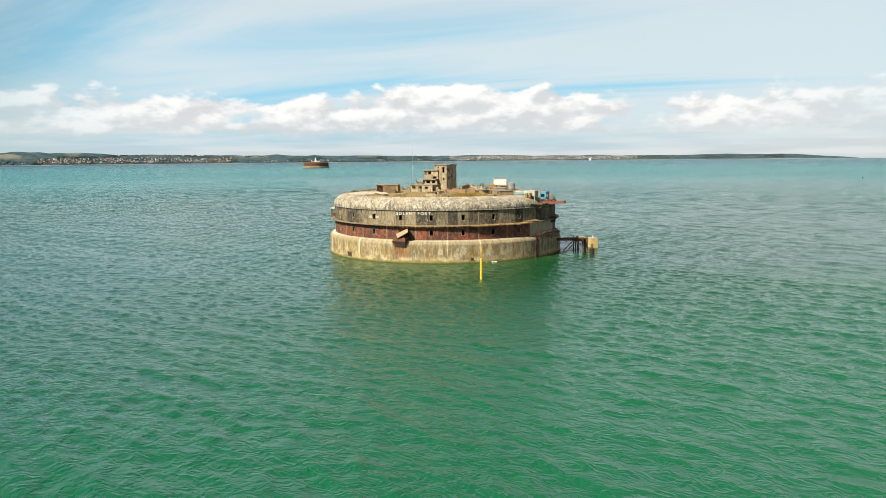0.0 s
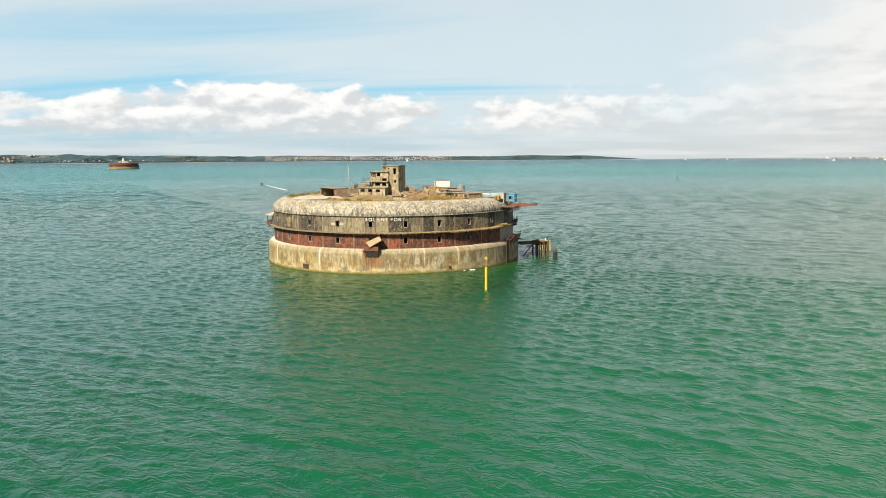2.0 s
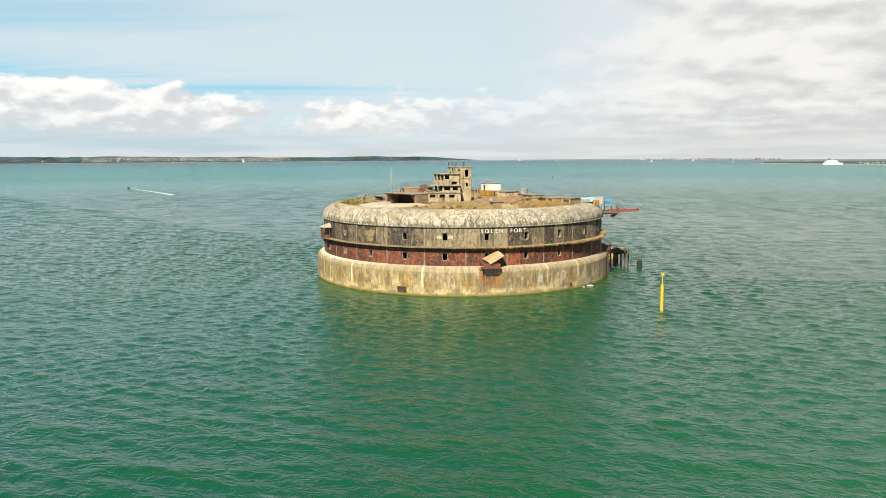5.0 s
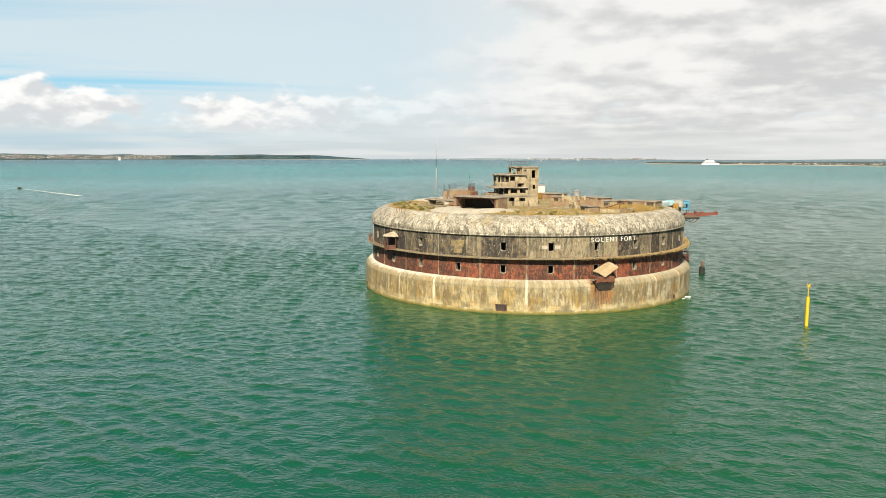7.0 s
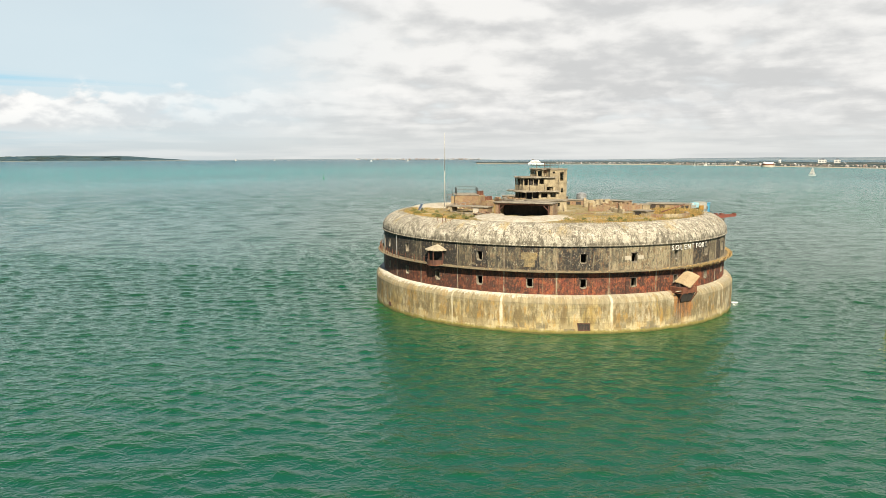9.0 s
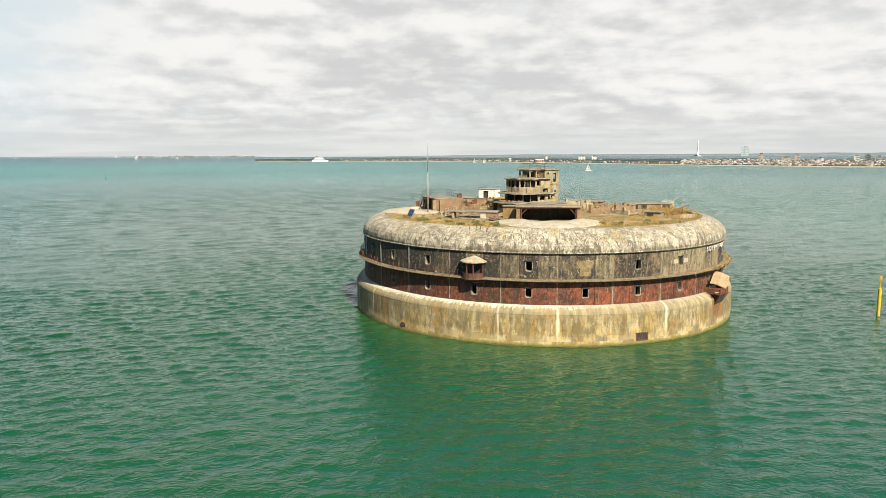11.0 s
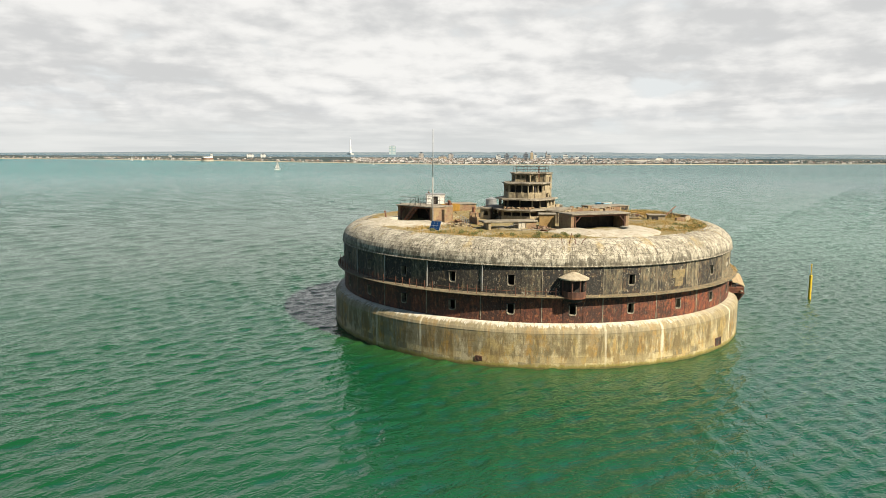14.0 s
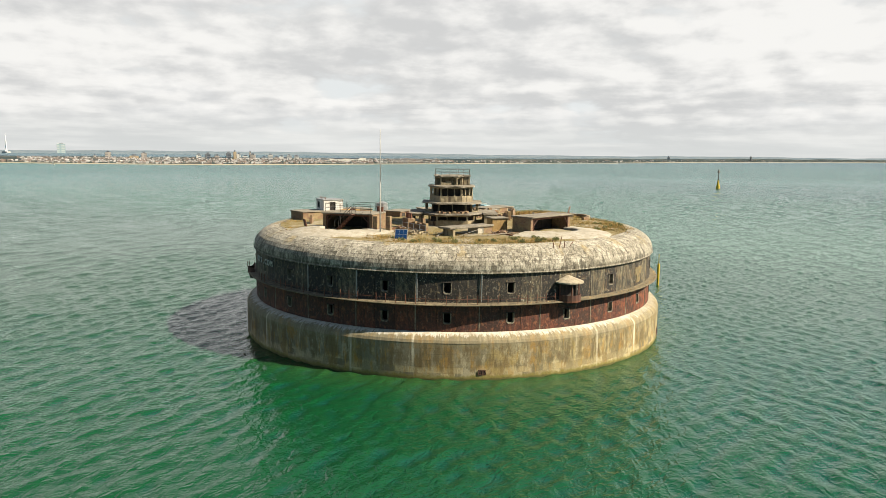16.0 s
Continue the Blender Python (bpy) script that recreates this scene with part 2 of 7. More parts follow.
    bump(n, b, n.math("ADD", fine, n.math("MULTIPLY", grime, 0.6)), 0.3, 0.03)


def iron(dark, mid, pale, rust, pale_amount, rust_amount, spread, speck=0.3):
    def build(n, b):
        p, a, z, _ = round_place(n)
        r = piece_random(n)
        fine = n.noise(p, 7.0, 6.0, 0.70)
        patch = n.noise(p, 1.3, 6.0, 0.68)
        streak = n.noise(n.vec(a, 0.0, n.math("MULTIPLY", z, 0.20)), 3.2, 6.0, 0.66)
        streak2 = n.noise(n.vec(n.math("ADD", a, 40.0), 0.0, n.math("MULTIPLY", z, 0.30)), 5.0, 5.0, 0.62)
        c = n.mix(n.ramp(n.math("ADD", patch, n.math("MULTIPLY", n.math("SUBTRACT", r, 0.5), spread)), 0.40, 0.62), dark, mid)
        c = n.mix(n.math("MULTIPLY", n.ramp(n.math("ADD", streak, n.math("MULTIPLY", n.math("SUBTRACT", r, 0.5), spread * 0.6)), 0.48, 0.66), pale_amount), c, pale)
        c = n.mix(n.math("MULTIPLY", n.ramp(n.math("ADD", streak2, n.math("MULTIPLY", patch, 0.5)), 0.74, 0.90), rust_amount), c, rust)
        drip = n.noise(n.vec(n.math("ADD", a, 9.0), 0.0, n.math("MULTIPLY", z, 0.06)), 4.2, 5.0, 0.7)
        c = n.mix(n.math("MULTIPLY", n.ramp(drip, 0.60, 0.68), 0.7), c, (0.21, 0.135, 0.07))
        c = n.mix(n.math("MULTIPLY", n.ramp(n.math("ADD", bay_lines(n, a), n.math("MULTIPLY", patch, 1.2)), 0.80, 0.52), 0.65), c, (0.26, 0.195, 0.115))
        # plates darken towards -x: blacker iron there, plus grazing shade painted in
        dark_side = n.ramp(n.math("ADD", n.xyz(p)[0], n.math("MULTIPLY", patch, 12.0)), 14.0, -8.0, 0.0, 0.80)
        c = n.mix(n.math("MULTIPLY", dark_side, n.ramp(n.math("ADD", streak, n.math("MULTIPLY", r, 0.20)), 0.95, 0.55)), c, dark)
        spot = n.noise(n.vec(n.math("MULTIPLY", a, 1.0), 3.0, n.math("MULTIPLY", z, 0.45)), 5.5, 4.0, 0.7)
        c = n.mix(n.math("MULTIPLY", n.ramp(spot, 0.61, 0.68), speck), c, (0.40, 0.37, 0.30))
        c = n.mix(n.math("MULTIPLY", n.ramp(n.noise(p, 0.35, 4.0, 0.6), 0.52, 0.64), 0.4), c, dark)
        scab = n.noise(n.vec(n.math("ADD", a, 88.0), 0.0, n.math("MULTIPLY", z, 0.7)), 2.4, 6.0, 0.74)
        c = n.mix(n.math("MULTIPLY", n.ramp(scab, 0.55, 0.60), 0.55), c, n.mix(0.5, pale, rust))
        c = n.mix(n.math("MULTIPLY", n.ramp(scab, 0.44, 0.39), 0.55), c, dark)
        c = n.mix(n.math("MULTIPLY", n.ramp(fine, 0.58, 0.66), 0.5), c, pale)
        c = n.mix(n.ramp(fine, 0.34, 0.52), n.mix(1.0, c, (0.45, 0.43, 0.42), "MULTIPLY"), c)
        n.put(c, b.inputs["Base Color"])
        b.inputs["Roughness"].default_value = 0.8
        bump(n, b, n.math("ADD", fine, patch), 0.6, 0.06)
    return build


def capstone(n, b):
    p, a, z, _ = round_place(n)
    r = piece_random(n)
    x, y, _ = n.xyz(p)
    out = n.math("SQRT", n.math("ADD", n.math("MULTIPLY", x, x), n.math("MULTIPLY", y, y)))
    slope = n.vec(a, n.math("MULTIPLY", out, 0.45), n.math("MULTIPLY", z, 0.45))
    fine = n.noise(p, 7.0, 6.0, 0.7)
    patch = n.noise(p, 0.55, 6.0, 0.66)
    mid = n.noise(p, 1.7, 5.0, 0.68)
    c = n.mix(n.ramp(n.math("ADD", n.math("MULTIPLY", r, 0.22), n.math("MULTIPLY", patch, 1.3)), 0.52, 1.0), (0.235, 0.214, 0.168), (0.405, 0.378, 0.310))
    c = n.mix(n.math("MULTIPLY", n.ramp(mid, 0.50, 0.62), 0.55), c, (0.485, 0.460, 0.392))
    # black lichen in blotches drawn down the slope, thicker low down
    grow = n.noise(slope, 2.5, 7.0, 0.78)
    c = n.mix(n.math("MULTIPLY", n.ramp(n.math("ADD", grow, n.math("MULTIPLY", z, -0.055)), -0.075, -0.015), 0.88), c, (0.078, 0.069, 0.052))
    speck = n.noise(slope, 4.5, 5.0, 0.74)
    c = n.mix(n.math("MULTIPLY", n.ramp(n.math("ADD", speck, n.math("MULTIPLY", patch, -0.35)), 0.345, 0.42), 0.65), c, (0.105, 0.092, 0.068))
    warp = n.vmath("ADD", p, n.vmath("MULTIPLY", n.node("ShaderNodeTexNoise", {"Vector": p, "Scale": 1.6, "Detail": 3.0}).outputs[1], (0.7, 0.7, 0.7)).outputs[0]).outputs[0]
    crack = n.node("ShaderNodeTexVoronoi", {"Vector": warp, "Scale": 1.9})
    crack.feature = "DISTANCE_TO_EDGE"
    c = n.mix(n.math("MULTIPLY", n.math("MULTIPLY", n.ramp(n.math("ADD", crack.outputs[0], n.math("MULTIPLY", fine, 0.10)), 0.105, 0.065), n.ramp(z, 10.4, 11.0)), 0.7), c, (0.060, 0.052, 0.038))
    # yellow lichen and soil washed over the upper edge
    c = n.mix(n.math("MULTIPLY", n.math("MULTIPLY", n.ramp(n.noise(slope, 0.7, 5.0, 0.7), 0.55, 0.66), n.ramp(z, 10.6, 11.8)), 0.55), c, (0.300, 0.215, 0.065))
    c = n.mix(n.math("MULTIPLY", n.ramp(n.math("ADD", n.noise(n.vec(a, 0.0, n.math("MULTIPLY", z, 0.3)), 1.9, 5.0, 0.7), n.math("MULTIPLY", z, -0.16)), -1.10, -1.02), 0.5), c, (0.130, 0.112, 0.078))
    c = n.mix(n.ramp(fine, 0.36, 0.60), n.mix(1.0, c, (0.62, 0.61, 0.60), "MULTIPLY"), c)
    n.put(c, b.inputs["Base Color"])
    b.inputs["Roughness"].default_value = 0.9
    bump(n, b, n.math("ADD", fine, patch), 0.6, 0.06)


def plain(base, second, scale=1.5, rough=0.85, streak=(0.08, 0.064, 0.048), amount=0.5, metal=0.0, relief=0.4):
    def build(n, b):
        p = place(n)
        x, y, z = n.xyz(p)
        fine = n.noise(p, scale * 6, 5.0, 0.65)
        patch = n.noise(p, scale, 5.0, 0.62)
        run = n.noise(n.vec(n.math("MULTIPLY", x, 1.0), y, n.math("MULTIPLY", z, 0.15)), scale * 2.2, 4.0, 0.6)
        c = n.mix(n.ramp(patch, 0.36, 0.66), base, second)
        c = n.mix(n.math("MULTIPLY", n.ramp(run, 0.52, 0.70), amount), c, streak)
        c = n.mix(n.ramp(fine, 0.25, 0.60), n.mix(1.0, c, (0.70, 0.69, 0.68), "MULTIPLY"), c)
        n.put(c, b.inputs["Base Color"])
        b.inputs["Roughness"].default_value = rough
        b.inputs["Metallic"].default_value = metal
        bump(n, b, n.math("ADD", fine, patch), relief, 0.04)
    return build


def brickwork(n, b):
    p = place(n)
    x, y, z = n.xyz(p)
    v = n.vec(n.math("ADD", x, n.math("MULTIPLY", y, 0.97)), n.math("ADD", z, 0.0), 0.0)
    t = n.node("ShaderNodeTexBrick", {"Vector": v, "Color1": (0.120, 0.052, 0.028), "Color2": (0.200, 0.110, 0.054), "Mortar": (0.175, 0.142, 0.105), "Scale": 1.0, "Mortar Size": 0.012, "Brick Width": 0.23, "Row Height": 0.075})
    patch = n.noise(p, 1.1, 5.0, 0.6)
    c = n.mix(n.ramp(patch, 0.42, 0.66), t.outputs[0], (0.22, 0.165, 0.088))
    c = n.mix(n.math("MULTIPLY", n.ramp(n.noise(p, 2.8, 5.0), 0.56, 0.70), 0.5), c, (0.0768, 0.0576, 0.0384))
    n.put(c, b.inputs["Base Color"])
    b.inputs["Roughness"].default_value = 0.9
    bump(n, b, n.math("ADD", n.math("MULTIPLY", t.outputs[1], -0.4), patch), 0.5, 0.03)


def deck_mix(n, b):
    p = place(n)
    fine = n.noise(p, 5.0, 6.0, 0.7)
    big = n.noise(p, 0.28, 5.0, 0.62, 0.4)
    mid = n.noise(p, 1.0, 5.0, 0.62)
    c = n.mix(n.ramp(mid, 0.40, 0.62), (0.150, 0.112, 0.038), (0.20, 0.165, 0.085))
    c = n.mix(n.ramp(big, 0.52, 0.62), c, (0.26, 0.23, 0.165))
    c = n.mix(n.math("MULTIPLY", n.ramp(fine, 0.55, 0.70), 0.6), c, (0.1024, 0.0768, 0.0384))
    c = n.mix(n.math("MULTIPLY", n.ramp(n.noise(p, 0.7, 4.0), 0.62, 0.72), 0.6), c, (0.0832, 0.0896, 0.0256))
    n.put(c, b.inputs["Base Color"])
    b.inputs["Roughness"].default_value = 0.95
    bump(n, b, n.math("ADD", fine, mid), 0.8, 0.12)


def sea_water(n, b):
    p = place(n)
    x, y, _ = n.xyz(p)
    def turned(deg, sx, sy):
        ca, sa = math.cos(radians(deg)), math.sin(radians(deg))
        u = n.math("ADD", n.math("MULTIPLY", x, ca), n.math("MULTIPLY", y, sa))
        w = n.math("SUBTRACT", n.math("MULTIPLY", y, ca), n.math("MULTIPLY", x, sa))
        return n.vec(n.math("MULTIPLY", u, sx), n.math("MULTIPLY", w, sy), 0.0)
    far = n.vmath("LENGTH", p).outputs["Value"]
    def crest(v):
        """Sharp crests over round troughs."""
        return n.math("SUBTRACT", 1.0, n.math("ABSOLUTE", n.math("SUBTRACT", n.math("MULTIPLY", v, 2.0), 1.0)))
    ripple = n.noise(turned(15, 0.75, 1.7), 1.0, 3.0, 0.55, 0.2)
    gust = n.ramp(n.noise(p, 0.022, 3.0, 0.5), 0.35, 0.65, 0.75, 1.2)
    edge = crest(n.noise(turned(22, 0.62, 1.10), 1.0, 2.0, 0.5, 0.7))
    edge2 = crest(n.noise(turned(-8, 1.5, 2.3), 1.0, 2.0, 0.5, 0.6))
    small = n.noise(turned(-30, 2.2, 4.0), 1.0, 2.0, 0.5, 0.2)
    chop = n.noise(turned(18, 0.17, 0.32), 1.0, 5.0, 0.62, 0.4)
    dash = crest(n.noise(turned(24, 0.36, 0.26), 1.0, 3.0, 0.55, 0.5))
    heave = n.noise(turned(14, 0.050, 0.150), 1.0, 5.0, 0.58, 0.3)
    swell = n.noise(turned(10, 0.018, 0.050), 1.0, 5.0, 0.58, 0.3)
    h = n.math("ADD", n.math("MULTIPLY", edge, 0.105), n.math("MULTIPLY", n.math("MULTIPLY", edge2, gust), 0.050))
    h = n.math("ADD", h, n.math("MULTIPLY", small, 0.022))
    h = n.math("ADD", h, n.math("MULTIPLY", n.math("MULTIPLY", chop, n.ramp(far, 80, 230)), 0.8))
    h = n.math("ADD", h, n.math("MULTIPLY", n.math("MULTIPLY", dash, n.ramp(far, 70, 200)), 0.42))
    h = n.math("ADD", h, n.math("MULTIPLY", n.math("MULTIPLY", heave, n.ramp(far, 140, 380)), 2.5))
    h = n.math("ADD", h, n.math("MULTIPLY", n.math("MULTIPLY", swell, n.ramp(far, 500, 1500)), 7.0))
    big = n.noise(p, 0.006, 4.0, 0.55)
    c = n.mix(n.ramp(big, 0.40, 0.62), (0.0028, 0.042, 0.0125), (0.0040, 0.050, 0.0195))
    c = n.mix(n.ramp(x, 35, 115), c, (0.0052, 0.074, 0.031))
    # colour lifts with distance: missing sky reflection put into the base colour
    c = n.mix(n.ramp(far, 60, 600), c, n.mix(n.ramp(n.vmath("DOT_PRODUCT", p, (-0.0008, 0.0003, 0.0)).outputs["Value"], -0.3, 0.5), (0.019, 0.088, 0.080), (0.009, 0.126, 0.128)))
    # darker patches far out, cloud shadow painted into the water colour
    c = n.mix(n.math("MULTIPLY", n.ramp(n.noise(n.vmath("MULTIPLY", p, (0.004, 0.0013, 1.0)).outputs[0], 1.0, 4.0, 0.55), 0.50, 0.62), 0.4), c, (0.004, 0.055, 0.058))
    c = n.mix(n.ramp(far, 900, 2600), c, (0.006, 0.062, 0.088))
    # olive tint in the water close round the wall
    c = n.mix(n.math("MULTIPLY", n.ramp(n.math("ADD", far, n.math("MULTIPLY", ripple, 4.0)), 33.0, 24.5), 0.5), c, (0.030, 0.068, 0.014))
    n.put(c, b.inputs["Base Color"])
    n.put(n.ramp(far, 110, 800, 0.05, 0.24), b.inputs["Roughness"])
    b.inputs["IOR"].default_value = 1.34
    n.put(n.ramp(far, 250, 2200, 0.68, 0.42), b.inputs["Specular IOR Level"])
    n.put((0.75, 1.0, 0.94), b.inputs["Specular Tint"])
    bump(n, b, h, 1.0, 1.0)


def far_land(low, high, field, sand):
    def build(n, b):
        p = place(n)
        z = n.xyz(p)[2]
        woods = n.noise(n.vmath("MULTIPLY", p, (1.0, 1.0, 3.0)).outputs[0], 0.02, 6.0, 0.72)
        fields = n.noise(p, 0.0028, 3.0, 0.5)
        c = n.mix(n.ramp(woods, 0.42, 0.58), low, high)
        c = n.mix(n.math("MULTIPLY", n.math("MULTIPLY", n.ramp(fields, 0.58, 0.62), n.ramp(z, 22, 40)), 0.75), c, field)
        c = n.mix(n.ramp(z, 1.6, 0.6), c, sand)
        n.put(c, b.inputs["Base Color"])
        b.inputs["Roughness"].default_value = 1.0
        b.inputs["Specular IOR Level"].default_value = 0.0
    return build


def blades(n, b):
    r = n.node("ShaderNodeNewGeometry").outputs["Random Per Island"]
    patch = n.noise(place(n), 0.45, 3.0, 0.6)
    c = n.mix(n.ramp(r, 0.0, 0.7), (0.37, 0.245, 0.08), (0.23, 0.15, 0.045))
    c = n.mix(n.ramp(n.math("ADD", n.math("MULTIPLY", r, 0.35), patch), 0.72, 0.80), c, (0.085, 0.095, 0.024))
    n.put(c, b.inputs["Base Color"])
    b.inputs["Roughness"].default_value = 0.9


def far_woods(n, b):
    r = n.node("ShaderNodeNewGeometry").outputs["Random Per Island"]
    patch = n.noise(place(n), 0.004, 3.0, 0.6)
    # crowns' greens are blued to carry the distance haze
    c = n.mix(r, (0.030, 0.048, 0.052), (0.056, 0.076, 0.072))
    c = n.mix(n.ramp(patch, 0.45, 0.62), c, (0.040, 0.062, 0.070))
    n.put(c, b.inputs["Base Color"])
    b.inputs["Roughness"].default_value = 1.0
    b.inputs["Specular IOR Level"].default_value = 0.0


def town_walls(n, b):
    r = n.node("ShaderNodeNewGeometry").outputs["Random Per Island"]
    c = n.mix(n.ramp(r, 0.45, 1.05), (0.15, 0.142, 0.138), (0.40, 0.40, 0.40))
    c = n.mix(n.ramp(r, 0.58, 0.60), n.mix(n.ramp(r, 0.1, 0.5), (0.060, 0.068, 0.066), (0.150, 0.110, 0.095)), c)
    n.put(c, b.inputs["Base Color"])
    b.inputs["Roughness"].default_value = 0.9


def storeys(base, glass, step):
    def build(n, b):
        p = place(n)
        x, y, z = n.xyz(p)
        f = n.math("FRACT", n.math("DIVIDE", z, step))
        g = n.math("FRACT", n.math("DIVIDE", n.math("ADD", x, y), step * 1.3))
        w = n.math("MULTIPLY", n.ramp(f, 0.45, 0.55), n.ramp(g, 0.30, 0.36))
        n.put(n.mix(w, base, glass), b.inputs["Base Color"])
        b.inputs["Roughness"].default_value = 0.6
    return build


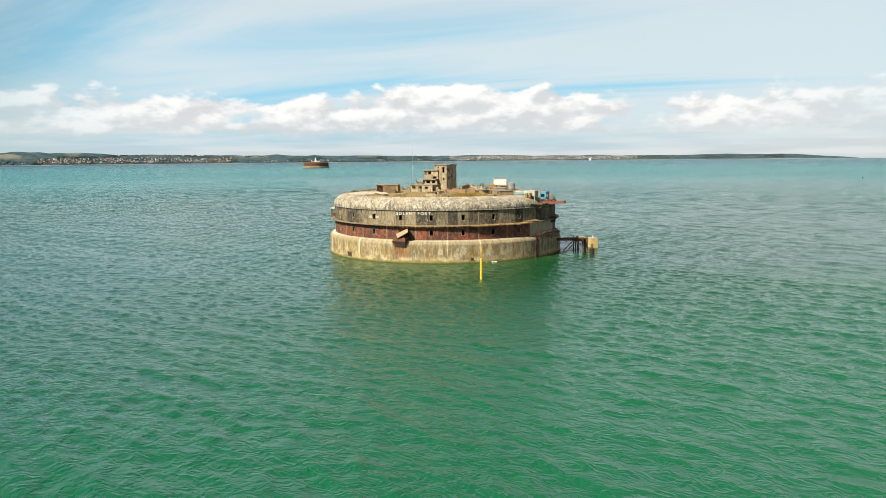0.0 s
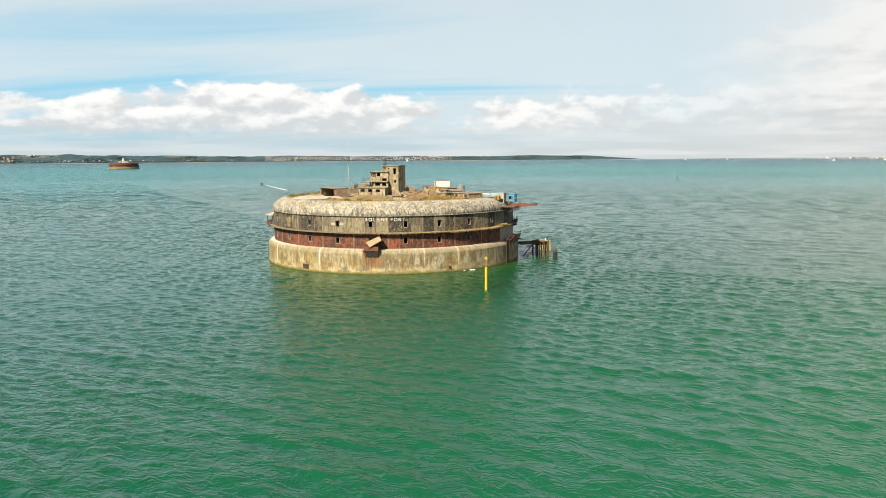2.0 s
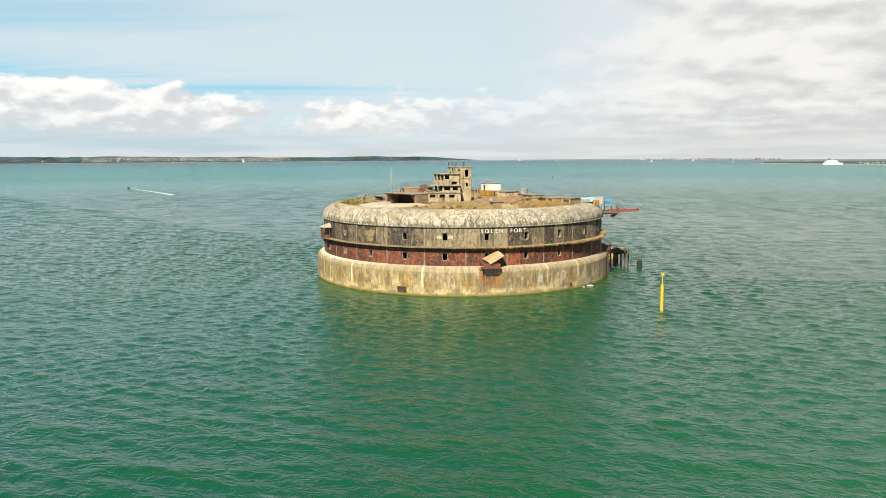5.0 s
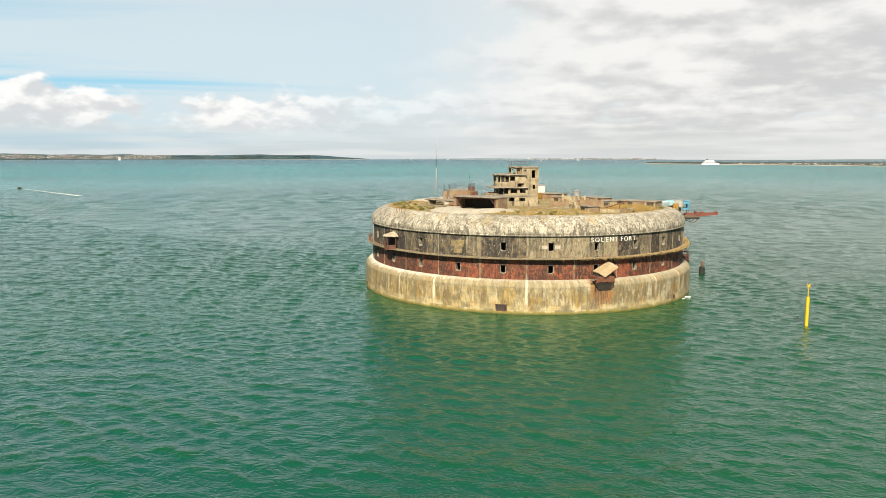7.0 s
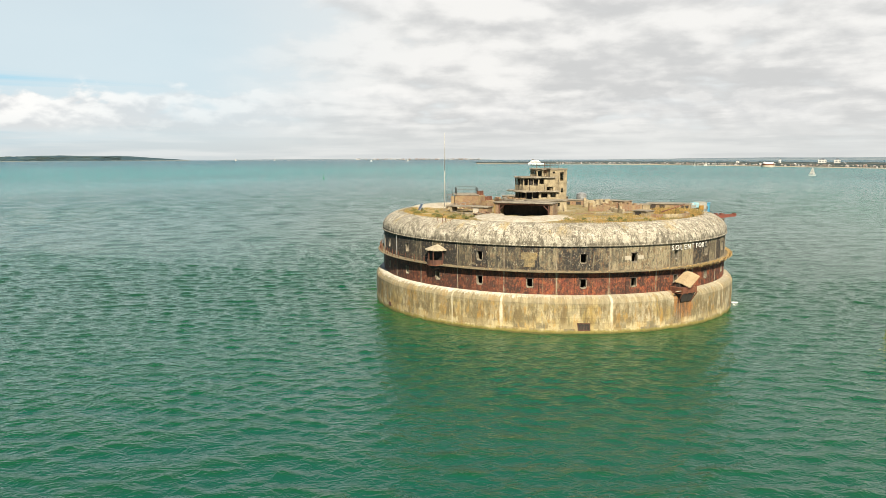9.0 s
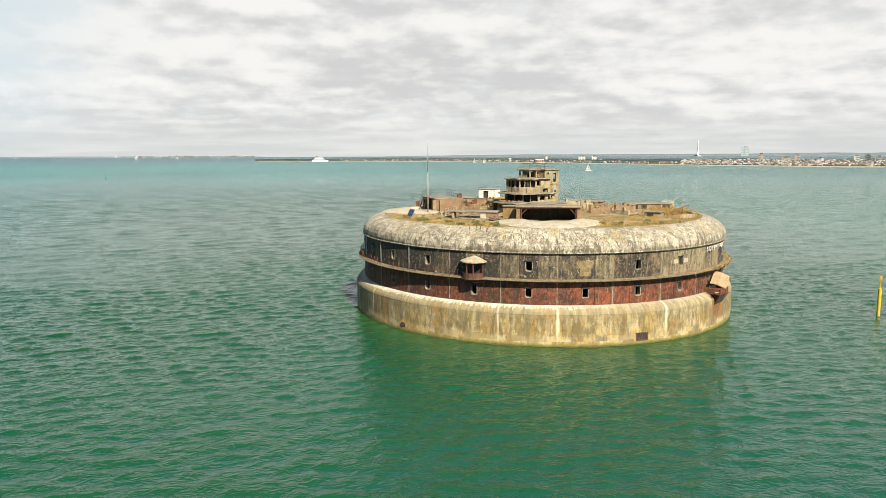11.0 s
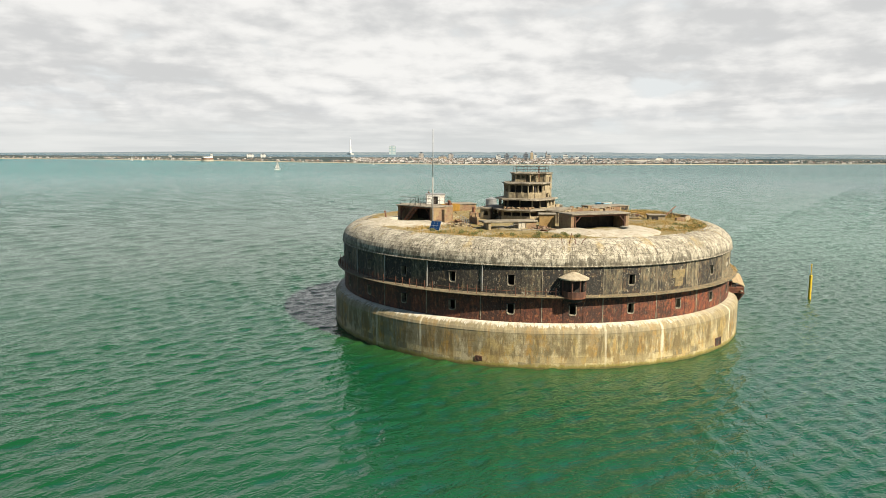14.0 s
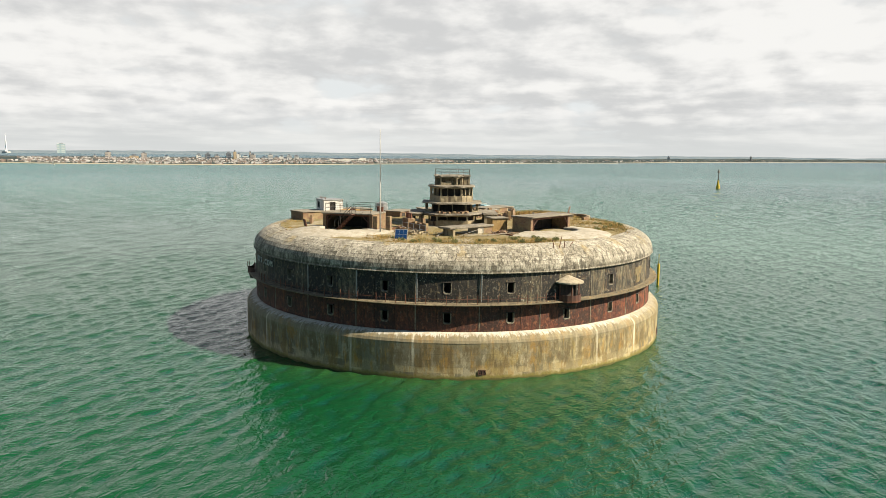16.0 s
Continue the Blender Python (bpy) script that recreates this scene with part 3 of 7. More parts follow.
M = {k: material(k, v) for k, v in {
    "granite": granite,
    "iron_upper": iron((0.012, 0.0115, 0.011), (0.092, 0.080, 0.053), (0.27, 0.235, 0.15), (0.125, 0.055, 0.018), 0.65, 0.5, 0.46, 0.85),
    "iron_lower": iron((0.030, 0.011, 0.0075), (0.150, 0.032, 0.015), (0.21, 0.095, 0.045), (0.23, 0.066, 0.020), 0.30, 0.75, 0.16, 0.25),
    "turret_iron": plain((0.052, 0.020, 0.013), (0.085, 0.034, 0.020), 2.0, 0.8, (0.14, 0.075, 0.035), 0.35),
    "far_white": lambda n, b: (n.put((0.78, 0.78, 0.77), b.inputs["Base Color"]), n.put(0.7, b.inputs["Roughness"])),
    "weed": plain((0.052, 0.066, 0.016), (0.105, 0.108, 0.028), 1.2, 0.9, (0.16, 0.13, 0.04), 0.5),
    "ochre_iron": iron((0.12, 0.095, 0.05), (0.25, 0.185, 0.075), (0.32, 0.27, 0.16), (0.16, 0.08, 0.024), 0.5, 0.4, 0.1),
    "edge": plain((0.10, 0.082, 0.052), (0.19, 0.155, 0.095), 1.6, 0.9, (0.032, 0.0256, 0.0192), 0.7),
    "worn_rim": plain((0.128, 0.1088, 0.08), (0.256, 0.2304, 0.1792), 2.2, 0.9, (0.0384, 0.032, 0.0256), 0.6),
    "capstone": capstone,
    "mortar": plain((0.0576, 0.0512, 0.0416), (0.1088, 0.096, 0.0768)),
    "brick": brickwork,
    "concrete": plain((0.190, 0.155, 0.098), (0.310, 0.260, 0.168), 0.9, 0.88, (0.045, 0.032, 0.021), 0.95),
    "slab": plain((0.1408, 0.1216, 0.0928), (0.2304, 0.208, 0.1664), 1.1, 0.9, (0.0512, 0.0448, 0.0352), 0.6),
    "mast_paint": plain((0.24, 0.24, 0.235), (0.31, 0.31, 0.30), 1.6, 0.7, (0.20, 0.17, 0.13), 0.4, 0.0, 0.1),
    "ochre_brick": plain((0.215, 0.135, 0.048), (0.29, 0.195, 0.08), 1.4, 0.9, (0.11, 0.07, 0.03), 0.5),
    "worn_lime": plain((0.26, 0.225, 0.165), (0.36, 0.32, 0.24), 1.6, 0.9, (0.16, 0.11, 0.055), 0.6),
    "lime": plain((0.300, 0.272, 0.215), (0.384, 0.3584, 0.3008), 0.9, 0.9, (0.215, 0.165, 0.095), 0.7, 0.0, 0.8),
    # near-black; also paints insides and undersides that are only unlit
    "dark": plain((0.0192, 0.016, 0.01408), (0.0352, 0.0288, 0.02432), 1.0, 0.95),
    "rust": plain((0.0896, 0.0288, 0.016), (0.1408, 0.0544, 0.0256), 2.0, 0.8, (0.032, 0.016, 0.01152), 0.5),
    "red_paint": plain((0.1472, 0.0352, 0.0224), (0.1088, 0.032, 0.0192), 1.5, 0.7, (0.0512, 0.0192, 0.0128), 0.4),
    "steel": plain((0.128, 0.1216, 0.1088), (0.0768, 0.064, 0.0544), 2.5, 0.55, (0.064, 0.032, 0.0192), 0.4, 0.6),
    "galvanised": plain((0.2688, 0.2816, 0.288), (0.3456, 0.3584, 0.3648), 2.0, 0.45, (0.16, 0.1408, 0.1216), 0.4, 0.5, 0.2),
    "white_paint": plain((0.56, 0.56, 0.545), (0.48, 0.475, 0.45), 1.2, 0.6, (0.2304, 0.1792, 0.128), 0.22, 0.0, 0.15),
    "yellow_paint": plain((0.4992, 0.352, 0.0128), (0.448, 0.2944, 0.0128), 1.2, 0.5, (0.2176, 0.1152, 0.0128), 0.35, 0.0, 0.1),
    "ochre_paint": plain((0.2816, 0.16, 0.0192), (0.2304, 0.1216, 0.0192), 1.2, 0.7, (0.1024, 0.0512, 0.0192), 0.5),
    "blue_paint": plain((0.0384, 0.1792, 0.3072), (0.064, 0.2304, 0.352), 1.4, 0.5, (0.1792, 0.2176, 0.2304), 0.4, 0.0, 0.1),
    "pale_blue": plain((0.20, 0.40, 0.48), (0.28, 0.46, 0.52), 1.6, 0.6, (0.30, 0.30, 0.26), 0.45, 0.0, 0.1),
    "faded_grey": plain((0.22, 0.225, 0.21), (0.30, 0.30, 0.275), 1.6, 0.7, (0.12, 0.085, 0.055), 0.5, 0.0, 0.15),
    "panel_blue": plain((0.00768, 0.0288, 0.0896), (0.01024, 0.0384, 0.1152), 3.0, 0.25, (0.0192, 0.032, 0.064), 0.3, 0.0, 0.05),
    "worn_timber": plain((0.15, 0.10, 0.06), (0.24, 0.165, 0.10), 2.2, 0.9, (0.12, 0.05, 0.025), 0.5),
    "ochre_stone": plain((0.33, 0.235, 0.095), (0.42, 0.32, 0.15), 1.2, 0.9, (0.16, 0.10, 0.04), 0.5),
    "black_weed": plain((0.006, 0.007, 0.006), (0.012, 0.014, 0.010), 2.0, 0.85, (0.02, 0.022, 0.012), 0.4),
    "timber": plain((0.064, 0.0448, 0.032), (0.1088, 0.08, 0.0544), 2.2, 0.9),
    "board": plain((0.2432, 0.1824, 0.1056), (0.2944, 0.2304, 0.1408), 1.0, 0.85, (0.1792, 0.1088, 0.0512), 0.4),
    "green_paint": plain((0.0064, 0.192, 0.0832), (0.0064, 0.1536, 0.064), 1.0, 0.5, (0.032, 0.064, 0.032), 0.2),
    "deck": deck_mix,
    "sea": sea_water,
    # far land colours lean blue: distance haze mixed into the albedo
    "land": far_land((0.030, 0.044, 0.052), (0.085, 0.095, 0.090), (0.13, 0.12, 0.08), (0.30, 0.27, 0.21)),
    "island": far_land((0.030, 0.056, 0.074), (0.050, 0.078, 0.090), (0.165, 0.158, 0.130), (0.24, 0.235, 0.21)),
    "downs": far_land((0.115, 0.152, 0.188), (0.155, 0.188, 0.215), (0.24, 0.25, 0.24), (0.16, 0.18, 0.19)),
    "grass": blades,
    "far_woods": far_woods,
    "town": town_walls,
    "foam": plain((0.5, 0.52, 0.52), (0.42, 0.45, 0.45), 0.4, 0.9, (0.3, 0.36, 0.36), 0.4, 0.0, 0.0),
    "lichen": plain((0.32, 0.215, 0.085), (0.40, 0.295, 0.14), 3.0, 0.95, (0.17, 0.10, 0.03), 0.4),
    "flat_pale": storeys((0.42, 0.42, 0.405), (0.1024, 0.1216, 0.1408), 3.2),
    "flat_ochre": storeys((0.30, 0.24, 0.16), (0.16, 0.14, 0.12), 3.2),
    "flat_cream": storeys((0.52, 0.505, 0.45), (0.20, 0.20, 0.18), 3.2),
    "flat_glass": storeys((0.20, 0.27, 0.30), (0.34, 0.37, 0.38), 9.0),
    "flat_dark": storeys((0.1024, 0.1152, 0.1344), (0.032, 0.0448, 0.064), 3.2),
    "flat_warm": storeys((0.27, 0.25, 0.23), (0.12, 0.12, 0.125), 3.2),
}.items()}


# ---- mesh helpers ----
RND = random.Random(7)


def rad(az, r, z=0.0):
    return Vector((r * math.cos(radians(az)), r * math.sin(radians(az)), z))


def thing(name, label, category, at=(0, 0, 0), turn=0.0, group="", kind=""):
    ob = new(name)
    ob.empty_display_size = 0.3
    ob.matrix_basis = pose(*at, 0, 0, turn)
    return tagged(ob, label, category, group, kind)


def part(name, bm, mat, parent, label="", smooth=False):
    me = bpy.data.meshes.new(name)
    bm.normal_update()
    bm.to_mesh(me)
    bm.free()
    me.materials.append(M[mat])
    if smooth:
        for f in me.polygons:
            f.use_smooth = True
    ob = new(name, me)
    ob.parent = parent
    return tagged(ob, label)


def again(name, me, m, parent):
    """One more piece on a mesh that is there already."""
    ob = new(name, me)
    ob.parent = parent
    ob.matrix_basis = m
    return ob


def quad_box(bm, p):
    """A box from its eight corners, bottom four and then top four, each counter-clockwise."""
    v = [bm.verts.new(q) for q in p]
    for f in ((3, 2, 1, 0), (4, 5, 6, 7), (0, 1, 5, 4), (1, 2, 6, 5), (2, 3, 7, 6), (3, 0, 4, 7)):
        bm.faces.new([v[i] for i in f])
    return v


def box(bm, x0, x1, y0, y1, z0, z1, m=Matrix.Identity(4), bevel=0.0):
    if bevel:
        t = bmesh.new()
        box(t, x0, x1, y0, y1, z0, z1, m)
        bmesh.ops.bevel(t, geom=t.edges[:], offset=bevel, segments=1, affect="EDGES")
        me = bpy.data.meshes.new("t")
        t.to_mesh(me)
        t.free()
        bm.from_mesh(me)
        bpy.data.meshes.remove(me)
        return
    quad_box(bm, [m @ Vector(q) for q in ((x0, y0, z0), (x1, y0, z0), (x1, y1, z0), (x0, y1, z0), (x0, y0, z1), (x1, y0, z1), (x1, y1, z1), (x0, y1, z1))])


def prism(bm, pts, z0, z1, inset=0.0):
    """An upright body over a counter-clockwise outline; inset draws the upper rim in, for a worn edge."""
    c = sum((Vector(p) for p in pts), Vector((0, 0))) / len(pts)
    lo = [bm.verts.new((*p, z0)) for p in pts]
    hi = [bm.verts.new((*(c + (Vector(p) - c) * (1 - inset)), z1)) for p in pts]
    bm.faces.new(lo[::-1]), bm.faces.new(hi)
    for i in range(len(pts)):
        j = (i + 1) % len(pts)
        bm.faces.new((lo[i], lo[j], hi[j], hi[i]))


def rod(bm, a, b, r, n=8, r2=None):
    """A round bar from a to b."""
    a, b = Vector(a), Vector(b)
    q = (b - a).to_track_quat("Z", "Y").to_matrix()
    ring = [[bm.verts.new(o + q @ Vector((s * math.cos(2 * math.pi * i / n), s * math.sin(2 * math.pi * i / n), 0))) for i in range(n)] for o, s in ((a, r), (b, r if r2 is None else r2))]
    for i in range(n):
        bm.faces.new((ring[0][i], ring[0][(i + 1) % n], ring[1][(i + 1) % n], ring[1][i]))
    bm.faces.new(ring[0][::-1]), bm.faces.new(ring[1])


def lathe(bm, prof, n=150, a0=0.0, a1=360.0):
    full = abs(a1 - a0 - 360) < 1e-6
    m = n if full else n + 1
    rings = [[bm.verts.new(rad(a0 + (a1 - a0) * i / n, r, z)) for i in range(m)] for r, z in prof]
    for a, b in zip(rings, rings[1:]):
        for i in range(n):
            j = (i + 1) % m
            bm.faces.new((a[i], a[j], b[j], b[i]))
    return rings


def arc_slab(bm, r0, r1, a0, a1, z0, z1, n=4):
    """A curved slab between two radii, two bearings and two heights."""
    rows = []
    for i in range(n + 1):
        a = a0 + (a1 - a0) * i / n
        rows.append([bm.verts.new(rad(a, r, z)) for r, z in ((r1, z0), (r1, z1), (r0, z1), (r0, z0))])
    for p, q in zip(rows, rows[1:]):
        for k in range(4):
            bm.faces.new((p[k], q[k], q[(k + 1) % 4], p[(k + 1) % 4]))
    bm.faces.new(rows[0]), bm.faces.new(rows[-1][::-1])


def pierced_arc(bm, r0, r1, azs, zs, gone=()):
    """A curved plate in cells, some of which are holes that go right through."""
    def v(i, k, r):
        key = (i, k, r)
        if key not in seen:
            seen[key] = bm.verts.new(rad(azs[i], r, zs[k]))
        return seen[key]
    seen = {}
    full = {(i, k) for i in range(len(azs) - 1) for k in range(len(zs) - 1)} - set(gone)
    for i, k in full:
        bm.faces.new((v(i, k, r1), v(i + 1, k, r1), v(i + 1, k + 1, r1), v(i, k + 1, r1)))
        bm.faces.new((v(i, k + 1, r0), v(i + 1, k + 1, r0), v(i + 1, k, r0), v(i, k, r0)))
        for di, dk, e in ((-1, 0, ((0, 0), (0, 1))), (1, 0, ((1, 1), (1, 0))), (0, -1, ((1, 0), (0, 0))), (0, 1, ((0, 1), (1, 1)))):
            if (i + di, k + dk) not in full:
                (ai, ak), (bi, bk) = e
                bm.faces.new((v(i + ai, k + ak, r0), v(i + ai, k + ak, r1), v(i + bi, k + bk, r1), v(i + bi, k + bk, r0)))


def pierced_wall(bm, a, b, z0, z1, thick, holes=()):
    """A straight wall from a to b, its outside to the right of the way, with holes (from, to, low, high) in metres along it."""
    a, b = Vector(a), Vector(b)
    along = (b - a).normalized()
    inward = Vector((-along.y, along.x))
    xs = sorted({0.0, (b - a).length, *[h[0] for h in holes], *[h[1] for h in holes]})
    zs = sorted({z0, z1, *[h[2] for h in holes], *[h[3] for h in holes]})
    full = set()
    for i in range(len(xs) - 1):
        for k in range(len(zs) - 1):
            mx, mz = (xs[i] + xs[i + 1]) / 2, (zs[k] + zs[k + 1]) / 2
            if not any(h[0] < mx < h[1] and h[2] < mz < h[3] for h in holes):
                full.add((i, k))
    seen = {}

    def v(i, k, s):
        if (i, k, s) not in seen:
            p = a + along * xs[i] + inward * (thick * s)
            seen[i, k, s] = bm.verts.new((p.x, p.y, zs[k]))
        return seen[i, k, s]
    for i, k in full:
        bm.faces.new((v(i, k, 0), v(i + 1, k, 0), v(i + 1, k + 1, 0), v(i, k + 1, 0)))
        bm.faces.new((v(i, k + 1, 1), v(i + 1, k + 1, 1), v(i + 1, k, 1), v(i, k, 1)))
        for di, dk, e in ((-1, 0, ((0, 0), (0, 1))), (1, 0, ((1, 1), (1, 0))), (0, -1, ((1, 0), (0, 0))), (0, 1, ((0, 1), (1, 1)))):
            if (i + di, k + dk) not in full:
                (ai, ak), (bi, bk) = e
                bm.faces.new((v(i + ai, k + ak, 1), v(i + ai, k + ak, 0), v(i + bi, k + bk, 0), v(i + bi, k + bk, 1)))


def roughen(bm, amount, scale=1.5):
    for v in bm.verts:
        v.co += noise.noise_vector(v.co * scale) * amount


# ---- sea and far shores ----
def build_sea():
    """One sheet of sea, fine round the fort and coarse far out, heaved by many small trochoidal wind waves."""
    az = np.radians(np.concatenate([np.arange(-190.0, 25.0, 0.22), np.arange(25.0, 170.0, 0.55)]))
    r, radii = 21.0, []
    while r < 4990:
        radii.append(r)
        r += 0.27 if r < 130 else 0.27 + (r - 130) * 0.005 if r < 500 else 2.12 + (r - 500) * 0.03
    radii = np.array(radii + [4990.0])
    R, A = np.meshgrid(radii, az, indexing="ij")
    X, Y = R * np.cos(A), R * np.sin(A)
    cell = np.maximum(R * np.where((A > radians(25)), 0.0096, 0.00384), np.gradient(radii)[:, None] + 0 * A)
    q = np.random.default_rng(5)
    DX, DY, Z = np.zeros_like(X), np.zeros_like(X), np.zeros_like(X)
    for i in range(70):
        if i < 46:      # short wind waves
            lam, steep, where = 1.0 * (3.0 / 1.0) ** (i / 45), 0.024, 1.0
        else:           # longer waves of the open water
            lam, steep, where = 3.4 * (8.0 / 3.4) ** ((i - 46) / 23), 0.014, np.clip((R - 32) / 60, 0.0, 1.0) * (1.0 + 1.6 * np.clip((R - 140) / 140, 0.0, 1.0))
        lam *= q.uniform(0.92, 1.08)
        way = radians(108 + q.normal(0, 29))
        k = 2 * math.pi / lam
        amp = steep / k * np.clip(lam / cell / 2.0 - 0.8, 0, 1) * where
        ph = k * (X * math.cos(way) + Y * math.sin(way)) + q.uniform(0, 6.28)
        gust = 1 + 0.5 * np.sin(X * q.uniform(-0.04, 0.04) + Y * q.uniform(-0.04, 0.04) + q.uniform(0, 6.28))
        Z += amp * gust * np.cos(ph)
        DX -= amp * gust * math.cos(way) * np.sin(ph)
        DY -= amp * gust * math.sin(way) * np.sin(ph)
    V = np.stack([X + DX, Y + DY, Z], -1).reshape(-1, 3)
    nr, na = X.shape
    i, j = np.meshgrid(np.arange(nr - 1), np.arange(na), indexing="ij")
    jj = (j + 1) % na
    F = np.stack([i * na + j, (i + 1) * na + j, (i + 1) * na + jj, i * na + jj], -1).reshape(-1, 4)
    me = bpy.data.meshes.new("sea")
    me.vertices.add(len(V))
    me.vertices.foreach_set("co", V.ravel())
    me.loops.add(F.size)
    me.loops.foreach_set("vertex_index", F.ravel())
    me.polygons.add(len(F))
    me.polygons.foreach_set("loop_start", np.arange(0, F.size, 4))
    me.polygons.foreach_set("loop_total", np.full(len(F), 4))
    me.update(calc_edges=True)
    me.validate()
    me.polygons.foreach_set("use_smooth", np.ones(len(F), dtype=bool))
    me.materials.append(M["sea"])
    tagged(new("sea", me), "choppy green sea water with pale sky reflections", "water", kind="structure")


build_sea()


def shore(name, label, a0, a1, dist, height, depth, seed, steps=150, mat="land"):
    """Low land along a coast: bearings in degrees, distance and height as functions of the bearing."""
    bm = bmesh.new()
    rows = []
    prof = [(0.0, -0.5), (0.010, 0.9), (0.035, 1.3), (0.06, 0.06), (0.10, 0.16), (0.16, 0.30), (0.28, 0.52), (0.5, 0.80), (0.8, 1.0), (1.0, 0.6)]
    for i in range(steps + 1):
        a = a0 + (a1 - a0) * i / steps
        d, h = dist(a), height(a)
        end = min(1.0, i / 9, (steps - i) / 9) ** 0.7
        row = []
        for s, k in prof:
            p = rad(a, d + s * depth)
            if s <= 0.035:
                z = k
            else:
                rough = 0.30 * noise.noise((p.x * 0.006 + seed, p.y * 0.006, s * 3)) + 0.16 * noise.noise((p.x * 0.04, p.y * 0.04, seed))
                z = 1.5 + h * k * (0.9 + rough) * end
            row.append(bm.verts.new((p.x, p.y, z)))
        rows.append(row)
    for p, q in zip(rows, rows[1:]):
        for k in range(len(prof) - 1):
            bm.faces.new((q[k], p[k], p[k + 1], q[k + 1]))
    return tagged(part(name, bm, mat, None, label), kind="structure", category="coast")


def lerp_table(*rows):
    xs, ys = [r[0] for r in rows], [r[1] for r in rows]
    return lambda a: float(np.interp(a, xs, ys))


ISLE = lerp_table((124, 4780), (135, 4450), (150, 4050), (165, 3750), (190, 3500), (210, 3300))
ISLE_H = lerp_table((124.5, 24), (128, 30), (134, 29), (146, 30), (156, 36), (168, 42), (178, 54), (190, 56), (210, 50))
TOWN = lerp_table((-12, 4600), (4, 3600), (10, 2900), (22, 1800), (35, 1340), (47, 1105), (56, 1035), (66, 1115), (76, 1340), (88, 1700), (103, 1960))
TOWN_H = lerp_table((-12, 12), (10, 10), (22, 8), (35, 6.5), (47, 6), (60, 6), (75, 5.5), (88, 4), (103, 2))
shore("backdrop_island", "wooded low island coast with pale fields and a town", 124.7, 212, ISLE, ISLE_H, 190, 3.0, 150, "island")
shore("backdrop_mainland", "low mainland shore with beach, trees and town", -14, 102.5, TOWN, TOWN_H, 620, 8.0, 220)
# hills and far shore share a pale blue that paints in the haze
shore("backdrop_far_hills", "distant chalk downs behind the town, paled blue with painted haze", -30, 92, lambda a: 4560.0, lerp_table((-30, 10), (0, 15), (10, 20), (25, 15), (35, 16), (50, 20), (60, 17), (66, 14), (80, 12), (92, 6)), 380, 21.0, 130, "downs")
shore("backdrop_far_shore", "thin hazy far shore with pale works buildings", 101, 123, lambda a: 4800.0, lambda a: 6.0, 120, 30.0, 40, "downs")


LAND_RISE = lerp_table((0.0, 0.0), (0.035, 0.0), (0.06, 0.06), (0.10, 0.16), (0.16, 0.30), (0.28, 0.52), (0.5, 0.80), (0.8, 1.0))


def houses(name, label, count, a0, a1, dist, back, size, seed, rise=lambda a: 6.0, depth=190.0, low=0.6):
    """Very many small pale houses scattered along a shore."""
    bm, r = bmesh.new(), random.Random(seed)
    for _ in range(count):
        a = r.uniform(a0, a1)
        s = r.random() ** 1.3
        p = rad(a, dist(a) + 16 + s * back)
        w, d, h = r.uniform(0.6, 1.8) * size, r.uniform(0.6, 1.1) * size, r.uniform(0.55, 1.1) * size
        z = 1.3 + low * rise(a) * LAND_RISE((16 + s * back) / depth)
        m = pose(p.x, p.y, z, 0, 0, a + r.uniform(-25, 25))
        box(bm, -d / 2, d / 2, -w / 2, w / 2, -6, h, m)
        ridge = [m @ Vector(q) for q in ((-d / 2, -w / 2, h), (d / 2, -w / 2, h), (d / 2, w / 2, h), (-d / 2, w / 2, h), (0, -w / 2, h * 1.45), (0, w / 2, h * 1.45))]
        v = [bm.verts.new(q) for q in ridge]
        for f in ((0, 1, 4), (2, 3, 5), (1, 2, 5, 4), (3, 0, 4, 5)):
            bm.faces.new([v[i] for i in f])
    return tagged(part(name, bm, "town", None, label), kind="stuff", category="houses")


def woods(name, label, count, a0, a1, dist, back, size, seed, rise, depth, first=14.0):
    """Very many small uneven tree crowns along a shore."""
    r = random.Random(seed)
    verts, faces = [], []
    for _ in range(count):
        a = r.uniform(a0, a1)
        if noise.noise((a * 0.9, seed, 0)) + r.uniform(-0.5, 0.5) < -0.15:
            continue
        s = first + r.random() ** 1.2 * back
        p = rad(a, dist(a) + s)
        z = 0.6 + 0.84 * rise(a) * LAND_RISE(s / depth)
        w, h = size * r.uniform(0.6, 1.7), size * r.uniform(0.5, 1.05)
        n = len(verts)
        ring = [(p.x + w * r.uniform(0.7, 1.1) * math.cos(k * 1.257), p.y + w * r.uniform(0.7, 1.1) * math.sin(k * 1.257), z + h * r.uniform(0.35, 0.65)) for k in range(5)]
        verts += [(p.x, p.y, z - 4.0)] + ring + [(p.x + w * r.uniform(-0.2, 0.2), p.y, z + h)]
        for k in range(5):
            faces += [(n, n + 1 + (k + 1) % 5, n + 1 + k), (n + 6, n + 1 + k, n + 1 + (k + 1) % 5)]
    me = bpy.data.meshes.new(name)
    me.from_pydata(verts, [], faces)
    me.materials.append(M["far_woods"])
    return tagged(new(name, me), label, "trees", kind="stuff")


